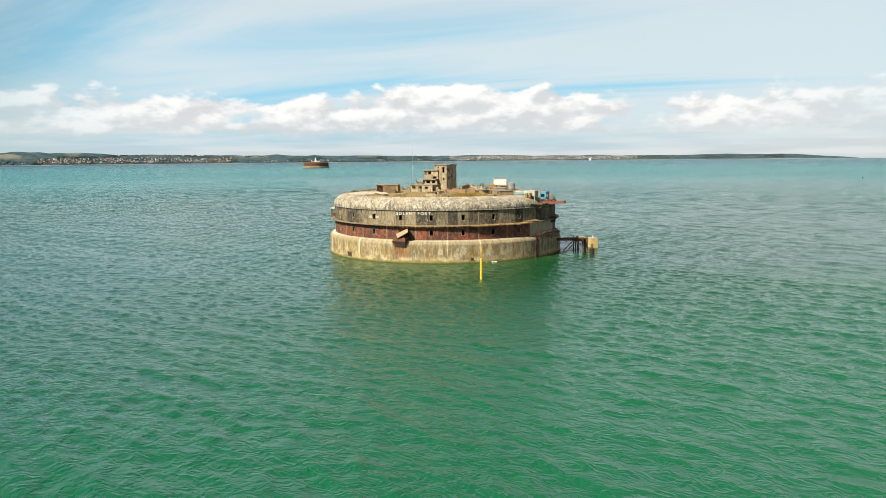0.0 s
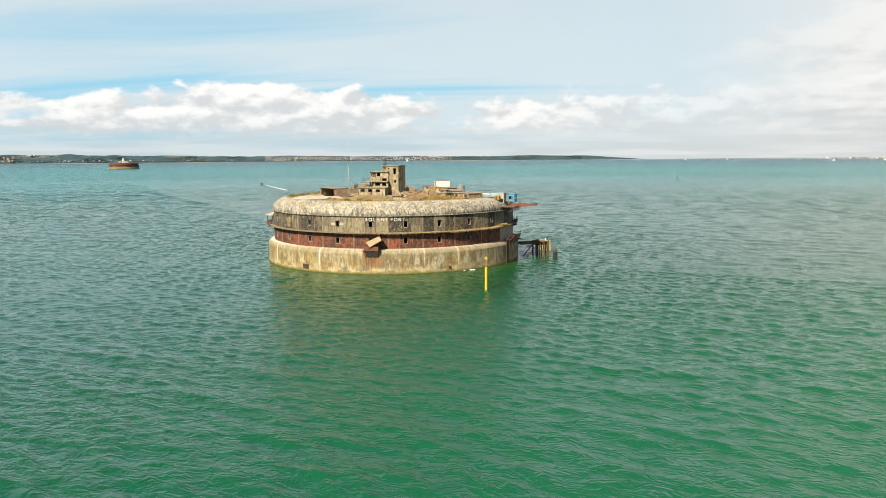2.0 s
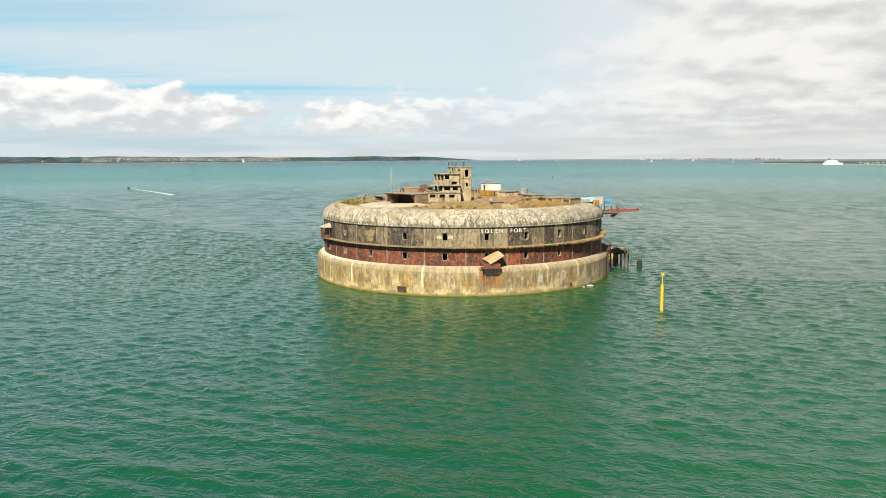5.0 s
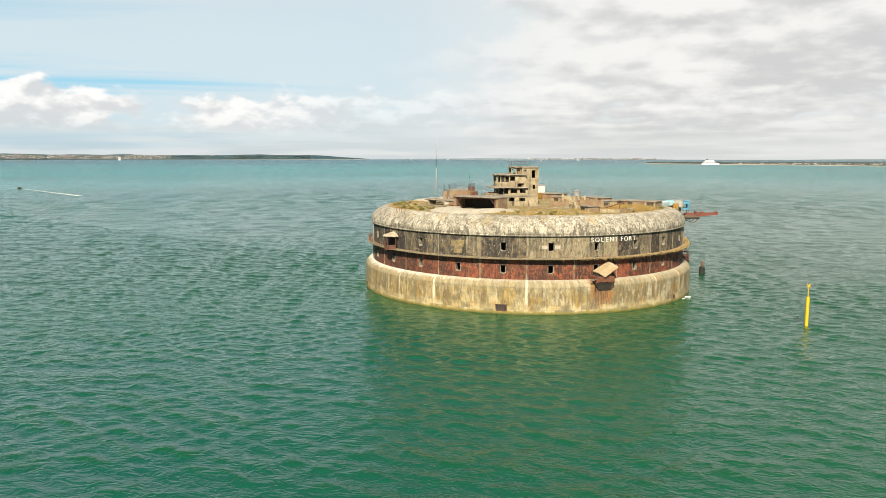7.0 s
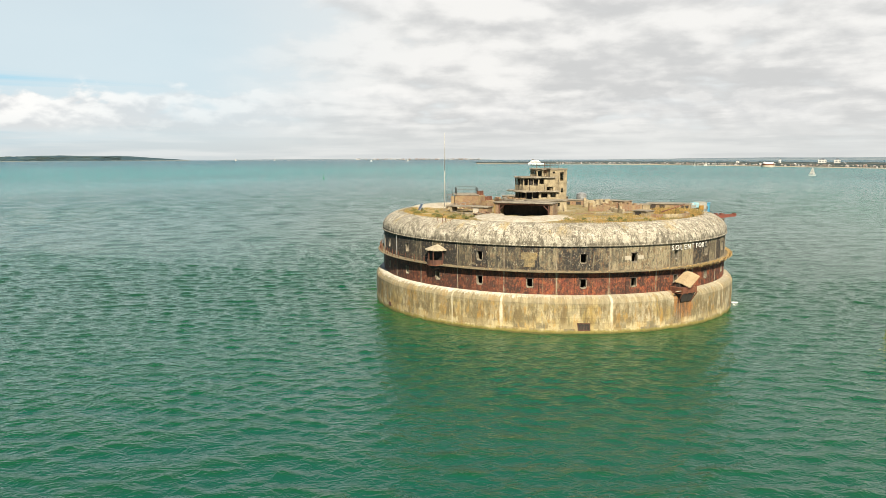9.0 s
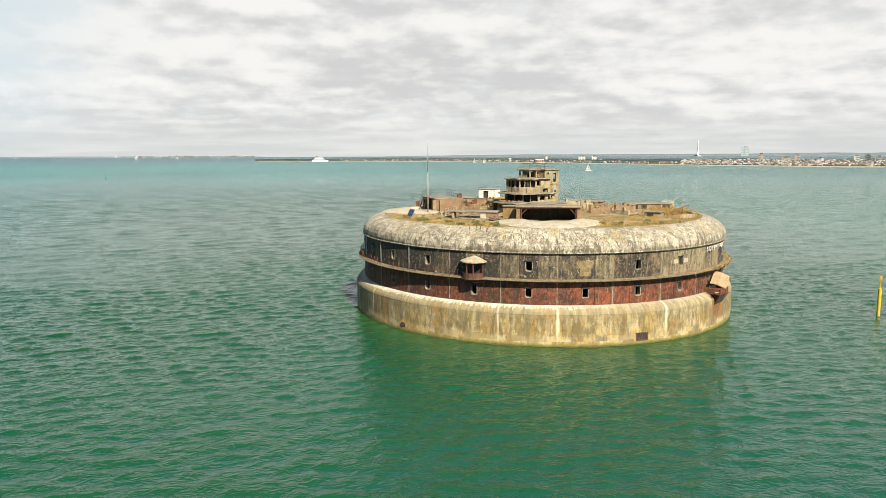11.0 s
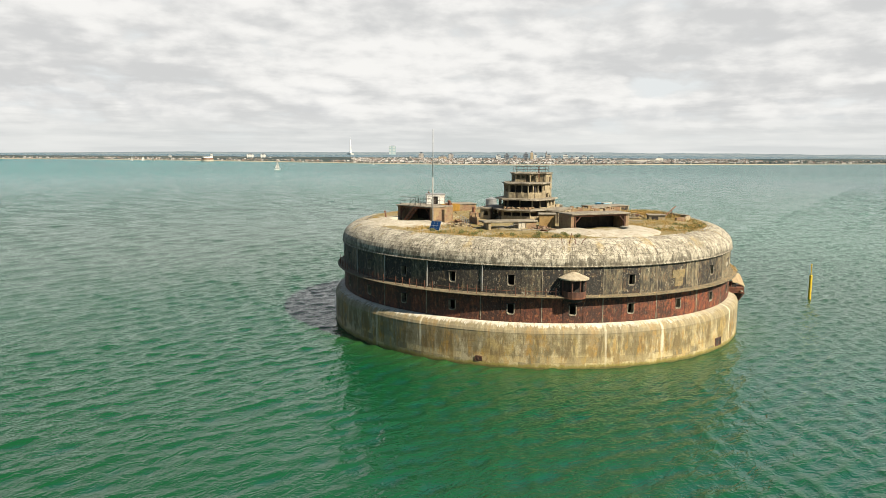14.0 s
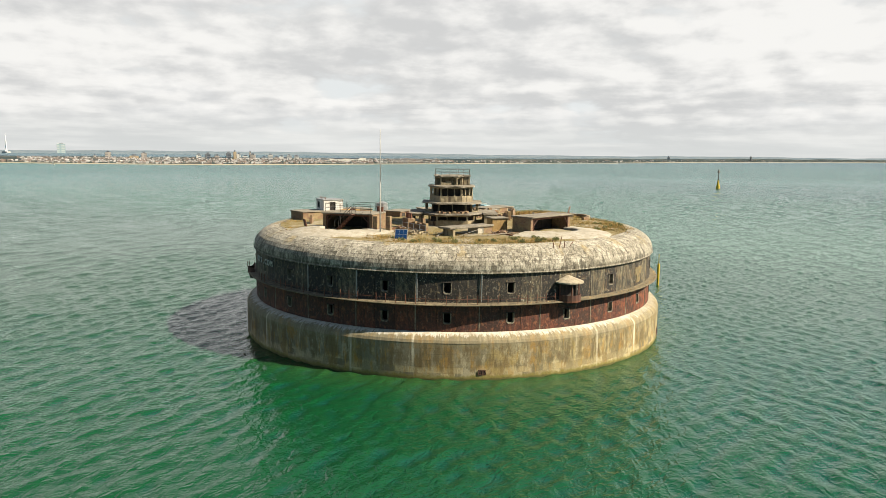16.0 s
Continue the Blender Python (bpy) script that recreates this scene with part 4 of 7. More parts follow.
houses("island_town", "pale terraced houses climbing a wooded hillside", 1100, 140, 155, ISLE, 80, 3.2, 5, ISLE_H, 190, 0.95)
houses("island_village", "pale seafront houses among trees on a hillside", 460, 172.5, 186, ISLE, 40, 3.6, 6, ISLE_H, 190, 0.95)
houses("island_seafront", "scattered white seafront houses under wooded hills", 170, 156, 192, ISLE, 14, 3.6, 16, ISLE_H, 190, 0.95)
houses("mainland_town", "dense low pale town houses behind the beach", 2300, 36, 68, TOWN, 300, 2.05, 7, TOWN_H, 620, 0.95)
houses("mainland_village", "scattered houses along a low wooded shore", 600, 0, 36, TOWN, 110, 2.4, 8, TOWN_H, 620, 0.95)
houses("harbour_town", "low pale buildings along a harbour shore", 320, 66, 96, TOWN, 70, 2.3, 9, TOWN_H, 620, 0.95)
houses("works_buildings", "white works sheds on a far shore", 70, 102, 112, lambda a: 4770.0, 30, 6.0, 10)
woods("island_woods", "dark green woods over the island slopes", 10500, 129.5, 206, ISLE, 130, 5.0, 61, ISLE_H, 190)
woods("mainland_woods", "dark green trees along the low mainland shore", 2600, -12, 46, TOWN, 240, 2.6, 62, TOWN_H, 620)
woods("town_trees", "dark green trees between the town houses", 2600, 38, 98, TOWN, 260, 2.2, 63, TOWN_H, 620)


def tower_block(az, dist, w, h, mat, label):
    t = thing("tower_block", label, "building", rad(az, dist), az)
    bm = bmesh.new()
    box(bm, -w * 0.4, w * 0.4, -w / 2, w / 2, -3, h, bevel=0.3)
    part("body", bm, mat, t)
    bm = bmesh.new()
    box(bm, -w * 0.18, w * 0.18, -w * 0.25, w * 0.22, h, h + 2.5)
    part("plant_room", bm, "flat_dark", t)
    return t


KINDS = {"flat_pale": "pale concrete tower block of flats in the town", "flat_dark": "dark glazed tower block in the town", "flat_warm": "brown brick apartment block in the town", "flat_ochre": "ochre clad apartment block near the harbour"}
for az, dist, w, h, mat in ((55.0, 1319, 8.9, 15.6, "flat_dark"), (55.7, 1313, 8.9, 13.5, "flat_pale"), (54.3, 1326, 8.9, 12.4, "flat_warm"), (53.4, 1334, 9.0, 17.5, "flat_dark"), (52.9, 1339, 5.6, 19.6, "flat_ochre"), (52.6, 1342, 6.8, 15.4, "flat_pale"),
                            (52.1, 1346, 10.2, 11.3, "flat_pale"), (51.7, 1350, 3.4, 19.5, "flat_warm"), (51.5, 1351, 10.2, 14.4, "flat_warm"), (50.6, 1360, 10.3, 9.6, "flat_pale"), (50.1, 1364, 10.3, 14.3, "flat_pale"), (48.6, 1379, 10.4, 13.2, "flat_pale"),
                            (48.0, 1384, 9.3, 12.2, "flat_pale"), (49.6, 1369, 9.2, 10.0, "flat_warm"), (49.2, 1373, 9.2, 11.2, "flat_pale"), (48.9, 1376, 13.8, 8.0, "flat_dark"), (62.2, 1359, 10.3, 16.6, "flat_warm"), (63.1, 1367, 4.6, 10.4, "flat_warm"),
                            (60.4, 1345, 15.8, 10.6, "flat_ochre"), (59.7, 1340, 10.1, 15.6, "flat_warm"), (58.1, 1327, 11.2, 9.7, "flat_pale"), (81.9, 1757, 7.2, 8.2, "flat_pale"), (78.9, 1682, 5.6, 12.3, "flat_pale"),
                            (76.0, 1610, 16.0, 12.4, "flat_pale"), (75.0, 1587, 11.8, 12.6, "flat_pale"), (74.5, 1578, 7.9, 6.0, "flat_pale"), (17.9, 2458, 8.0, 17.2, "flat_pale"), (12.1, 2902, 6.0, 20.0, "flat_warm")):
    tower_block(az, dist, w, h, mat, KINDS[mat])
tower_block(64.1, 4300, 40, 52, "flat_glass", "tall curved glass tower on the harbour")
for az, dist, w, h in ((45.8, 1300, 30.0, 6.0), (44.6, 1327, 36.0, 7.0), (43.3, 1355, 32.0, 7.0), (42.6, 1372, 13.0, 10.0), (47.3, 1270, 23.5, 4.6), (50.1, 1244, 14.7, 4.6)):
    tower_block(az, dist, w, h, "flat_cream", "cream seafront apartment block above the beach")

# the tall white viewing mast on the harbour
t = thing("observation_tower", "tall white sail-shaped observation tower on the harbour", "tower", (0, 0, 0))
t.matrix_basis = Matrix.Translation(rad(67.45, 4400)) @ Matrix.Scale(1.92, 4)
for s in (-1, 1):
    bm = bmesh.new()
    for i in range(14):
        u, w = i / 14, (i + 1) / 14
        rod(bm, (0, s * (4.2 * (1 - u) ** 1.5 + 0.3), 48 * u), (0, s * (4.2 * (1 - w) ** 1.5 + 0.3), 48 * w), 1.6 * (1 - 0.7 * u))
    part("leg", bm, "far_white", t)
bm = bmesh.new()
for i in range(10):
    a, c = math.pi * i / 10, math.pi * (i + 1) / 10
    quad_box(bm, [(-0.3, 4.0 * math.sin(a) + 0.2, 14 + 26 * i / 10), (0.3, 4.0 * math.sin(a) + 0.2, 14 + 26 * i / 10), (0.3, 0, 14 + 26 * i / 10), (-0.3, 0, 14 + 26 * i / 10),
                  (-0.3, 4.0 * math.sin(c) + 0.2, 14 + 26 * (i + 1) / 10), (0.3, 4.0 * math.sin(c) + 0.2, 14 + 26 * (i + 1) / 10), (0.3, 0, 14 + 26 * (i + 1) / 10), (-0.3, 0, 14 + 26 * (i + 1) / 10)])
part("sail", bm, "far_white", t)
bm = bmesh.new()
rod(bm, (0, 0, 40), (0, 0, 56), 0.35, 6, 0.1)
part("spire", bm, "far_white", t)
bm = bmesh.new()
box(bm, -5, 5, -14, 14, -2, 4)
part("plinth", bm, "flat_pale", t)


def ship(az, dist, length, turn, label):
    t = thing("ship", label, "ship", rad(az, dist), turn)
    h = length * 0.09
    bm = bmesh.new()
    prism(bm, [(-0.5 * length, -0.09 * length), (0.36 * length, -0.09 * length), (0.5 * length, 0), (0.36 * length, 0.09 * length), (-0.5 * length, 0.09 * length)], -0.5, h, -0.03)
    part("hull", bm, "far_white", t)
    for k, (a, b) in enumerate(((-0.44, 0.34), (-0.40, 0.27), (-0.30, 0.20))):
        bm = bmesh.new()
        box(bm, a * length, b * length, -0.07 * length, 0.07 * length, h * (1 + 0.62 * k), h * (1.55 + 0.62 * k), bevel=0.15)
        part("deckhouse", bm, "flat_pale" if k < 2 else "far_white", t)
    bm = bmesh.new()
    box(bm, -0.26 * length, -0.16 * length, -0.03 * length, 0.03 * length, h * 2.7, h * 3.9, bevel=0.1)
    part("funnel", bm, "steel", t)


ship(97.6, 1830, 40, 8, "large white ferry lying off the far point")
ship(143.6, 4000, 55, -35, "white car ferry crossing near the island")
t = thing("distant_sea_fort", "small pale round sea fort lying off the beach", "fort", rad(79.5, 1380), 0, "distant sea forts")
bm = bmesh.new()
rings = lathe(bm, [(11.5, -1), (11.5, 3.2), (11.1, 3.4)], 32)
bm.faces.new(rings[-1])
part("base", bm, "lime", t)
bm = bmesh.new()
rings = lathe(bm, [(10.6, 3.3), (10.6, 6.0), (10.2, 6.2)], 32)
bm.faces.new(rings[-1])
part("iron_wall", bm, "rust", t)
bm = bmesh.new()
rings = lathe(bm, [(9.4, 6.1), (9.4, 8.0), (8.6, 8.6)], 24)
bm.faces.new(rings[-1])
part("upper_house", bm, "far_white", t)


def sailing_boat(at, h, turn):
    t = thing("sailing_boat", "small white sailing boat under full sail", "boat", at, turn, "sailing boats")
    bm = bmesh.new()
    prism(bm, [(-0.42 * h, -0.11 * h), (0.2 * h, -0.12 * h), (0.46 * h, 0), (0.2 * h, 0.12 * h), (-0.42 * h, 0.11 * h)], -0.1, 0.10 * h, -0.1)
    part("hull", bm, "white_paint", t)
    bm = bmesh.new()
    rod(bm, (0.05 * h, 0, 0.1 * h), (0.05 * h, 0, 1.08 * h), 0.012 * h, 6)
    part("mast", bm, "galvanised", t)
    for a, b, top in ((0.03, -0.36, 1.04), (0.08, 0.42, 0.9)):
        bm = bmesh.new()
        v = [bm.verts.new(q) for q in ((a * h, 0.01 * h, 0.16 * h), (b * h, 0.05 * h, 0.17 * h), (a * h, 0.01 * h, top * h), ((a + b) / 2 * h, 0.06 * h, 0.55 * h))]
        bm.faces.new((v[0], v[1], v[3])), bm.faces.new((v[1], v[2], v[3])), bm.faces.new((v[2], v[0], v[3]))
        bmesh.ops.solidify(bm, geom=bm.faces[:], thickness=0.01 * h)
        part("sail", bm, "white_paint", t)
    return t


sailing_boat(rad(75.2, 738), 8.5, 20)
for az, d, h in ((84.9, 1480, 10.0), (84.1, 1500, 9.0), (83.4, 1490, 9.0), (108.0, 3300, 12), (113.5, 3600, 12), (118.5, 3900, 13), (111.0, 3000, 11), (105.0, 2900, 11), (121.5, 3800, 13), (66.5, 1010, 9)):
    sailing_boat(rad(az, d), h, RND.uniform(0, 180))

# the speedboat under way, without its people, and its pale wake
t = thing("speedboat", "small dark speedboat low in the water", "boat", (-392, 155, 0), 162)
bm = bmesh.new()
prism(bm, [(-2.6, -0.9), (1.2, -0.9), (2.9, 0), (1.2, 0.9), (-2.6, 0.9)], -0.2, 0.55, -0.12)
part("hull", bm, "steel", t)
bm = bmesh.new()
box(bm, -0.6, 0.7, -0.6, 0.6, 0.55, 1.1, bevel=0.15)
part("cabin", bm, "dark", t)

t = thing("boat_wake", "thin pale foam wake behind the speedboat", "wake", (-392, 155, 0), 162, "", "stuff")
bm = bmesh.new()
for k in range(24):
    x0, x1 = -3.5 - 4.6 * k, -7.6 - 4.6 * k
    h = 0.28 + 0.05 * k
    box(bm, x1, x0, -h, h * 0.6, 0.16, 0.22, bevel=0.02)
part("foam", bm, "foam", t)

# the sister fort in the distance
t = thing("distant_sea_fort", "distant round sea fort with a white lighthouse", "fort", (-1440, 345, 0), 0, "distant sea forts")
bm = bmesh.new()
lathe(bm, [(29, -1), (29, 3.5), (28.5, 4)], 40)
part("base", bm, "granite", t)
bm = bmesh.new()
rings = lathe(bm, [(27.6, 3.9), (27.6, 7.4), (28.3, 7.5), (28.3, 8), (27.6, 8.1), (27.6, 11.2), (25, 12.6)], 40)
bm.faces.new(rings[-1])
part("iron_wall", bm, "turret_iron", t)
for a, b, c, d, e, mm in ((-12, 5, -8, 8, 15.0, "concrete"), (6, 14, -5, 5, 14.5, "white_paint")):
    bm = bmesh.new()
    box(bm, a, b, c, d, 12.3, e, bevel=0.2)
    part("roof_building", bm, mm, t)
bm = bmesh.new()
rod(bm, (-4, 0, 12), (-4, 0, 20), 2.0, 12, 1.5)
rod(bm, (-4, 0, 20), (-4, 0, 22), 1.6, 12, 0.3)
part("lighthouse", bm, "white_paint", t)


def marker_buoy(at, h, mat, label, wide=0.17):
    t = thing("navigation_buoy", label, "buoy", at)
    bm = bmesh.new()
    rod(bm, (0, 0, -0.5), (0, 0, 0.16 * h), wide * h, 12)
    rod(bm, (0, 0, 0.16 * h), (0, 0, 0.42 * h), wide * 0.7 * h, 12, 0.04 * h)
    part("body", bm, mat, t)
    bm = bmesh.new()
    rod(bm, (0, 0, 0.4 * h), (0, 0, h), 0.02 * h, 6)
    part("mast", bm, mat if mat != "yellow_paint" else "steel", t)
    bm = bmesh.new()
    rod(bm, (0, 0, 0.8 * h), (0, 0, 0.98 * h), 0.09 * h, 8, 0.01)
    part("topmark", bm, mat if mat != "yellow_paint" else "steel", t)


marker_buoy((-262, 504, 0), 4.6, "green_paint", "green conical channel buoy floating on the sea")
marker_buoy((408, 77, 0), 12.5, "yellow_paint", "yellow beacon buoy with a dark mast and topmark", 0.10)
marker_buoy(rad(99.5, 880), 4.0, "steel", "dark channel buoy floating far off")

bm, q = bmesh.new(), random.Random(52)
for mid, spread, count in ((-3.0, 1.1, 10),):
    for _ in range(count):
        c = rad(q.gauss(mid, spread), 24.95 + abs(q.gauss(0, 0.45)))
        g, turn = q.uniform(0.04, 0.15), q.uniform(0, 6.28)
        ring = [(c.x + g * q.uniform(0.6, 1.3) * math.cos(turn + 1.047 * k) * 1.6, c.y + g * q.uniform(0.5, 1.1) * math.sin(turn + 1.047 * k)) for k in range(6)]
        prism(bm, ring, 0.06, 0.13 + 0.05 * q.random(), 0.3)
tagged(part("foam_flecks", bm, "foam", None, "white foam flecks at the foot of the granite"), kind="stuff", category="foam")

# the slim yellow marker pile near the fort
t = thing("yellow_marker_post", "slim yellow marker post standing in the sea", "marker post", (40.4, -12.2, 0))
bm = bmesh.new()
rod(bm, (0, 0, -3), (0, 0, 3.3), 0.20, 14)
rod(bm, (0, 0, 3.3), (0, 0, 3.38), 0.23, 14, 0.12)
part("pile", bm, "yellow_paint", t, smooth=False)
bm = bmesh.new()
rod(bm, (0, 0, 3.36), (0, 0, 4.55), 0.05, 8)
part("mast", bm, "yellow_paint", t)
bm = bmesh.new()
for s in (-1, 1):
    quad_box(bm, [pose(0, 0, 4.7, 0, 45 * s, 20) @ Vector(q) for q in ((-0.28, -0.04, -0.05), (0.28, -0.04, -0.05), (0.28, 0.04, -0.05), (-0.28, 0.04, -0.05), (-0.28, -0.04, 0.05), (0.28, -0.04, 0.05), (0.28, 0.04, 0.05), (-0.28, 0.04, 0.05))])
part("cross_topmark", bm, "yellow_paint", t)


# ---- the fort ----
BAY, BAY0 = 14.4, -117.3           # spacing of the gun bays in degrees, and the bearing of the bay under the turret
R_WALL = 23.62
fort = thing("sea_fort", "round granite and rusty iron sea fort, derelict, standing in the sea", "fort")

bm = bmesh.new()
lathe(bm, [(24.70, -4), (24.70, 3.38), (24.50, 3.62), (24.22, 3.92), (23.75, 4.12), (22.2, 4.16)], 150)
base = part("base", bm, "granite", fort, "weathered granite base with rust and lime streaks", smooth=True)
# near-black cylinder: the darkness behind the ports is put into its colour
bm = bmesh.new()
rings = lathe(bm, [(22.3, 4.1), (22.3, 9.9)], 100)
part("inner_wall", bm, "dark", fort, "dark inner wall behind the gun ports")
lower = part("lower_wall", (lambda b: (arc_slab(b, 22.3, 23.45, 0, 360, 4.12, 4.24, 150), b)[1])(bmesh.new()), "rust", fort, "red rusted lower iron wall")
upper = part("upper_wall", (lambda b: (arc_slab(b, 22.3, 23.45, 0, 360, 9.62, 9.74, 150), b)[1])(bmesh.new()), "rust", fort, "blackened streaked upper iron wall")

# iron plates, three to a bay; the middle one is pierced
Z_LOW, Z_UP = (4.22, 6.74), (6.98, 9.72)
HOLE = 0.88
plates = {}


def plate_mesh(name, z, hole, mat):
    bm = bmesh.new()
    g = 0.035
    if hole:
        pierced_arc(bm, R_WALL - 0.16, R_WALL, [-2.4 + g, -HOLE, HOLE, 2.4 - g], [z[0], hole[0], hole[1], z[1]], {(1, 1)})
    else:
        pierced_arc(bm, R_WALL - 0.16, R_WALL, [-2.4 + g, 0, 2.4 - g], list(z))
    me = bpy.data.meshes.new(name)
    bm.to_mesh(me)
    bm.free()
    me.materials.append(M[mat])
    return me


LOW_HOLE, UP_HOLE = (5.02, 5.98), (7.82, 8.82)
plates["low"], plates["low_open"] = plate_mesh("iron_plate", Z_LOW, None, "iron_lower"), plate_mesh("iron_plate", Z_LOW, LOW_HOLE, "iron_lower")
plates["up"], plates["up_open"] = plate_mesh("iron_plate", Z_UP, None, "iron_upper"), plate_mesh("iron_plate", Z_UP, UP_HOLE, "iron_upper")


def frame_mesh(hole):
    """The worn pale rim and deep reveal of a gun port, its lower corners cut off."""
    bm = bmesh.new()
    z0, z1 = hole
    w = R_WALL * math.tan(radians(HOLE)) - 0.01
    out = [(-w - 0.035, z1 + 0.02), (-w - 0.035, z0 + 0.08), (-w + 0.11, z0 - 0.07), (w - 0.11, z0 - 0.07), (w + 0.035, z0 + 0.08), (w + 0.035, z1 + 0.02)]
    inn = [(-w + 0.03, z1 - 0.01), (-w + 0.03, z0 + 0.13), (-w + 0.16, z0 + 0.01), (w - 0.16, z0 + 0.01), (w - 0.03, z0 + 0.13), (w - 0.03, z1 - 0.01)]
    rows = [[bm.verts.new((x, y, z)) for y, z in ring] for x, ring in ((R_WALL - 0.5, out), (R_WALL + 0.035, out), (R_WALL + 0.03, inn), (R_WALL - 0.5, inn))]
    for p, q in zip(rows, rows[1:]):
        for k in range(5):
            bm.faces.new((p[k], p[k + 1], q[k + 1], q[k]))
    roughen(bm, 0.035, 3.0)
    me = bpy.data.meshes.new("window_frame")
    bm.to_mesh(me)
    bm.free()
    me.materials.append(M["worn_rim"])
    return me


def lintel_mesh(hole):
    bm = bmesh.new()
    w = R_WALL * math.tan(radians(HOLE)) + 0.10
    box(bm, R_WALL - 0.1, R_WALL + 0.09, -w, w, hole[1] + 0.01, hole[1] + 0.09, bevel=0.015)
    me = bpy.data.meshes.new("lintel")
    bm.to_mesh(me)
    bm.free()
    me.materials.append(M["dark"])
    return me


lintel_low, lintel_up = lintel_mesh(LOW_HOLE), lintel_mesh(UP_HOLE)
frame_low, frame_up = frame_mesh(LOW_HOLE), frame_mesh(UP_HOLE)
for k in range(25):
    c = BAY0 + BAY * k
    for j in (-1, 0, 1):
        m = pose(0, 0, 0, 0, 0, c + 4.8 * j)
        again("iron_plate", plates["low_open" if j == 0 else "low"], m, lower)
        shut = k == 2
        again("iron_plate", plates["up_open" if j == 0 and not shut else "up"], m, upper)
    m = pose(0, 0, 0, 0, 0, c)
    again("window_frame", frame_low, m, lower)
    again("lintel", lintel_low, m, lower)
    if k not in (0, 2):
        again("window_frame", frame_up, m, upper)
        again("lintel", lintel_up, m, upper)

# the blocked port with its ochre plate, and the pale patches beside one window
bm = bmesh.new()
arc_slab(bm, R_WALL - 0.02, R_WALL + 0.05, -91.0, -86.6, 8.15, 8.95)
arc_slab(bm, R_WALL - 0.02, R_WALL + 0.06, -90.0, -87.2, 7.3, 8.15)
part("blocked_port", bm, "ochre_iron", upper, "ochre plate closing a port")
for s in (-1, 1):
    bm = bmesh.new()
    arc_slab(bm, R_WALL, R_WALL + 0.05, BAY0 + 4 * BAY + s * 1.95 - 0.85, BAY0 + 4 * BAY + s * 1.95 + 0.85, 8.12, 8.55)
    part("patch_plate", bm, "lime", upper, "pale patch beside the window")

# vertical straps and down pipes on the bay lines
strap = None
for k in range(25):
    m = pose(0, 0, 0, 0, 0, BAY0 + BAY * (k + 0.5))
    if strap is None:
        bm = bmesh.new()
        arc_slab(bm, R_WALL, R_WALL + 0.04, -0.09, 0.09, 4.3, 6.7, 1)
        arc_slab(bm, R_WALL, R_WALL + 0.04, -0.09, 0.09, 7.0, 9.65, 1)
        strap = part("joint_strap", bm, "worn_rim", fort)
        strap.matrix_basis = m
    else:
        again("joint_strap", strap.data, m, fort)
pipe = None
for k in (-2, -3, -4, -5):
    m = pose(0, 0, 0, 0, 0, BAY0 + BAY * (k + 0.5) + 0.4)
    if pipe is None:
        bm = bmesh.new()
        rod(bm, (R_WALL + 0.12, 0, 7.1), (R_WALL + 0.12, 0, 9.75), 0.05, 6)
        rod(bm, (R_WALL + 0.12, 0, 9.75), (R_WALL - 0.12, 0, 9.98), 0.05, 6)
        pipe = part("down_pipe", bm, "galvanised", fort, "pale down pipe with a bent head")
        pipe.matrix_basis = m
    else:
        again("down_pipe", pipe.data, m, fort)

# the ledge between the two iron storeys, its posts and hanging growth
bm = bmesh.new()
lathe(bm, [(23.3, 6.72), (24.38, 6.80), (24.46, 6.85), (24.44, 6.90), (23.5, 6.99)], 150)
ledge = part("ledge", bm, "edge", fort, "worn projecting ledge with orange lichen", smooth=False)
post = None
for i in range(38):
    m = pose(0, 0, 0, 0, 0, -121.5 - 2.25 * i)
    if post is None:
        bm = bmesh.new()
        rod(bm, (24.18, 0, 6.88), (24.18, 0, 7.75), 0.035, 6)
        post = part("rail_post", bm, "rust", fort, "rusty railing post")
        post.matrix_basis = m
    elif i % 7 != 5:
        again("rail_post", post.data, m, fort)
bm = bmesh.new()
for i in range(36):
    a, b = -121.5 - 2.25 * i, -121.5 - 2.25 * (i + 1)
    rod(bm, rad(a, 24.18, 7.4), rad(b, 24.18, 7.4), 0.018, 5)
part("rail_wire", bm, "rust", fort)

bm, r = bmesh.new(), random.Random(11)
for _ in range(2600):
    a = r.uniform(-52, 26) if r.random() < 0.85 else r.uniform(-130, -52)
    thick = 0.25 if a < -52 else min(1.0, (a + 60) / 60)
    p = rad(a, 24.15 + r.uniform(-0.1, 0.16), 6.96 + r.uniform(-0.12, 0.05))
    d = Vector((r.gauss(0, 0.6), r.gauss(0, 0.6), r.uniform(-0.9, 0.9))).normalized() * r.uniform(0.08, 0.30) * (0.4 + thick)
    s = d.cross(Vector((0, 0, 1))).normalized() * 0.045
    v = [bm.verts.new(q) for q in (p - s, p + s, p + d)]
    bm.faces.new(v)
for _ in range(3200):
    a = r.uniform(-14, 21) if r.random() < 0.75 else r.gauss(-33, 9)
    if noise.noise((a * 0.55, 4.0, 0)) < -0.12:
        continue
    p = rad(a, 24.38 + r.uniform(-0.2, 0.12), 6.93)
    d = Vector((r.gauss(0, 0.6), r.gauss(0, 0.6), r.uniform(-1.3, 0.5))).normalized() * r.uniform(0.15, 0.42)
    s = d.cross(Vector((0.3, 0.1, 1))).normalized() * 0.05
    bm.faces.new([bm.verts.new(q) for q in (p - s, p + s, p + d)])
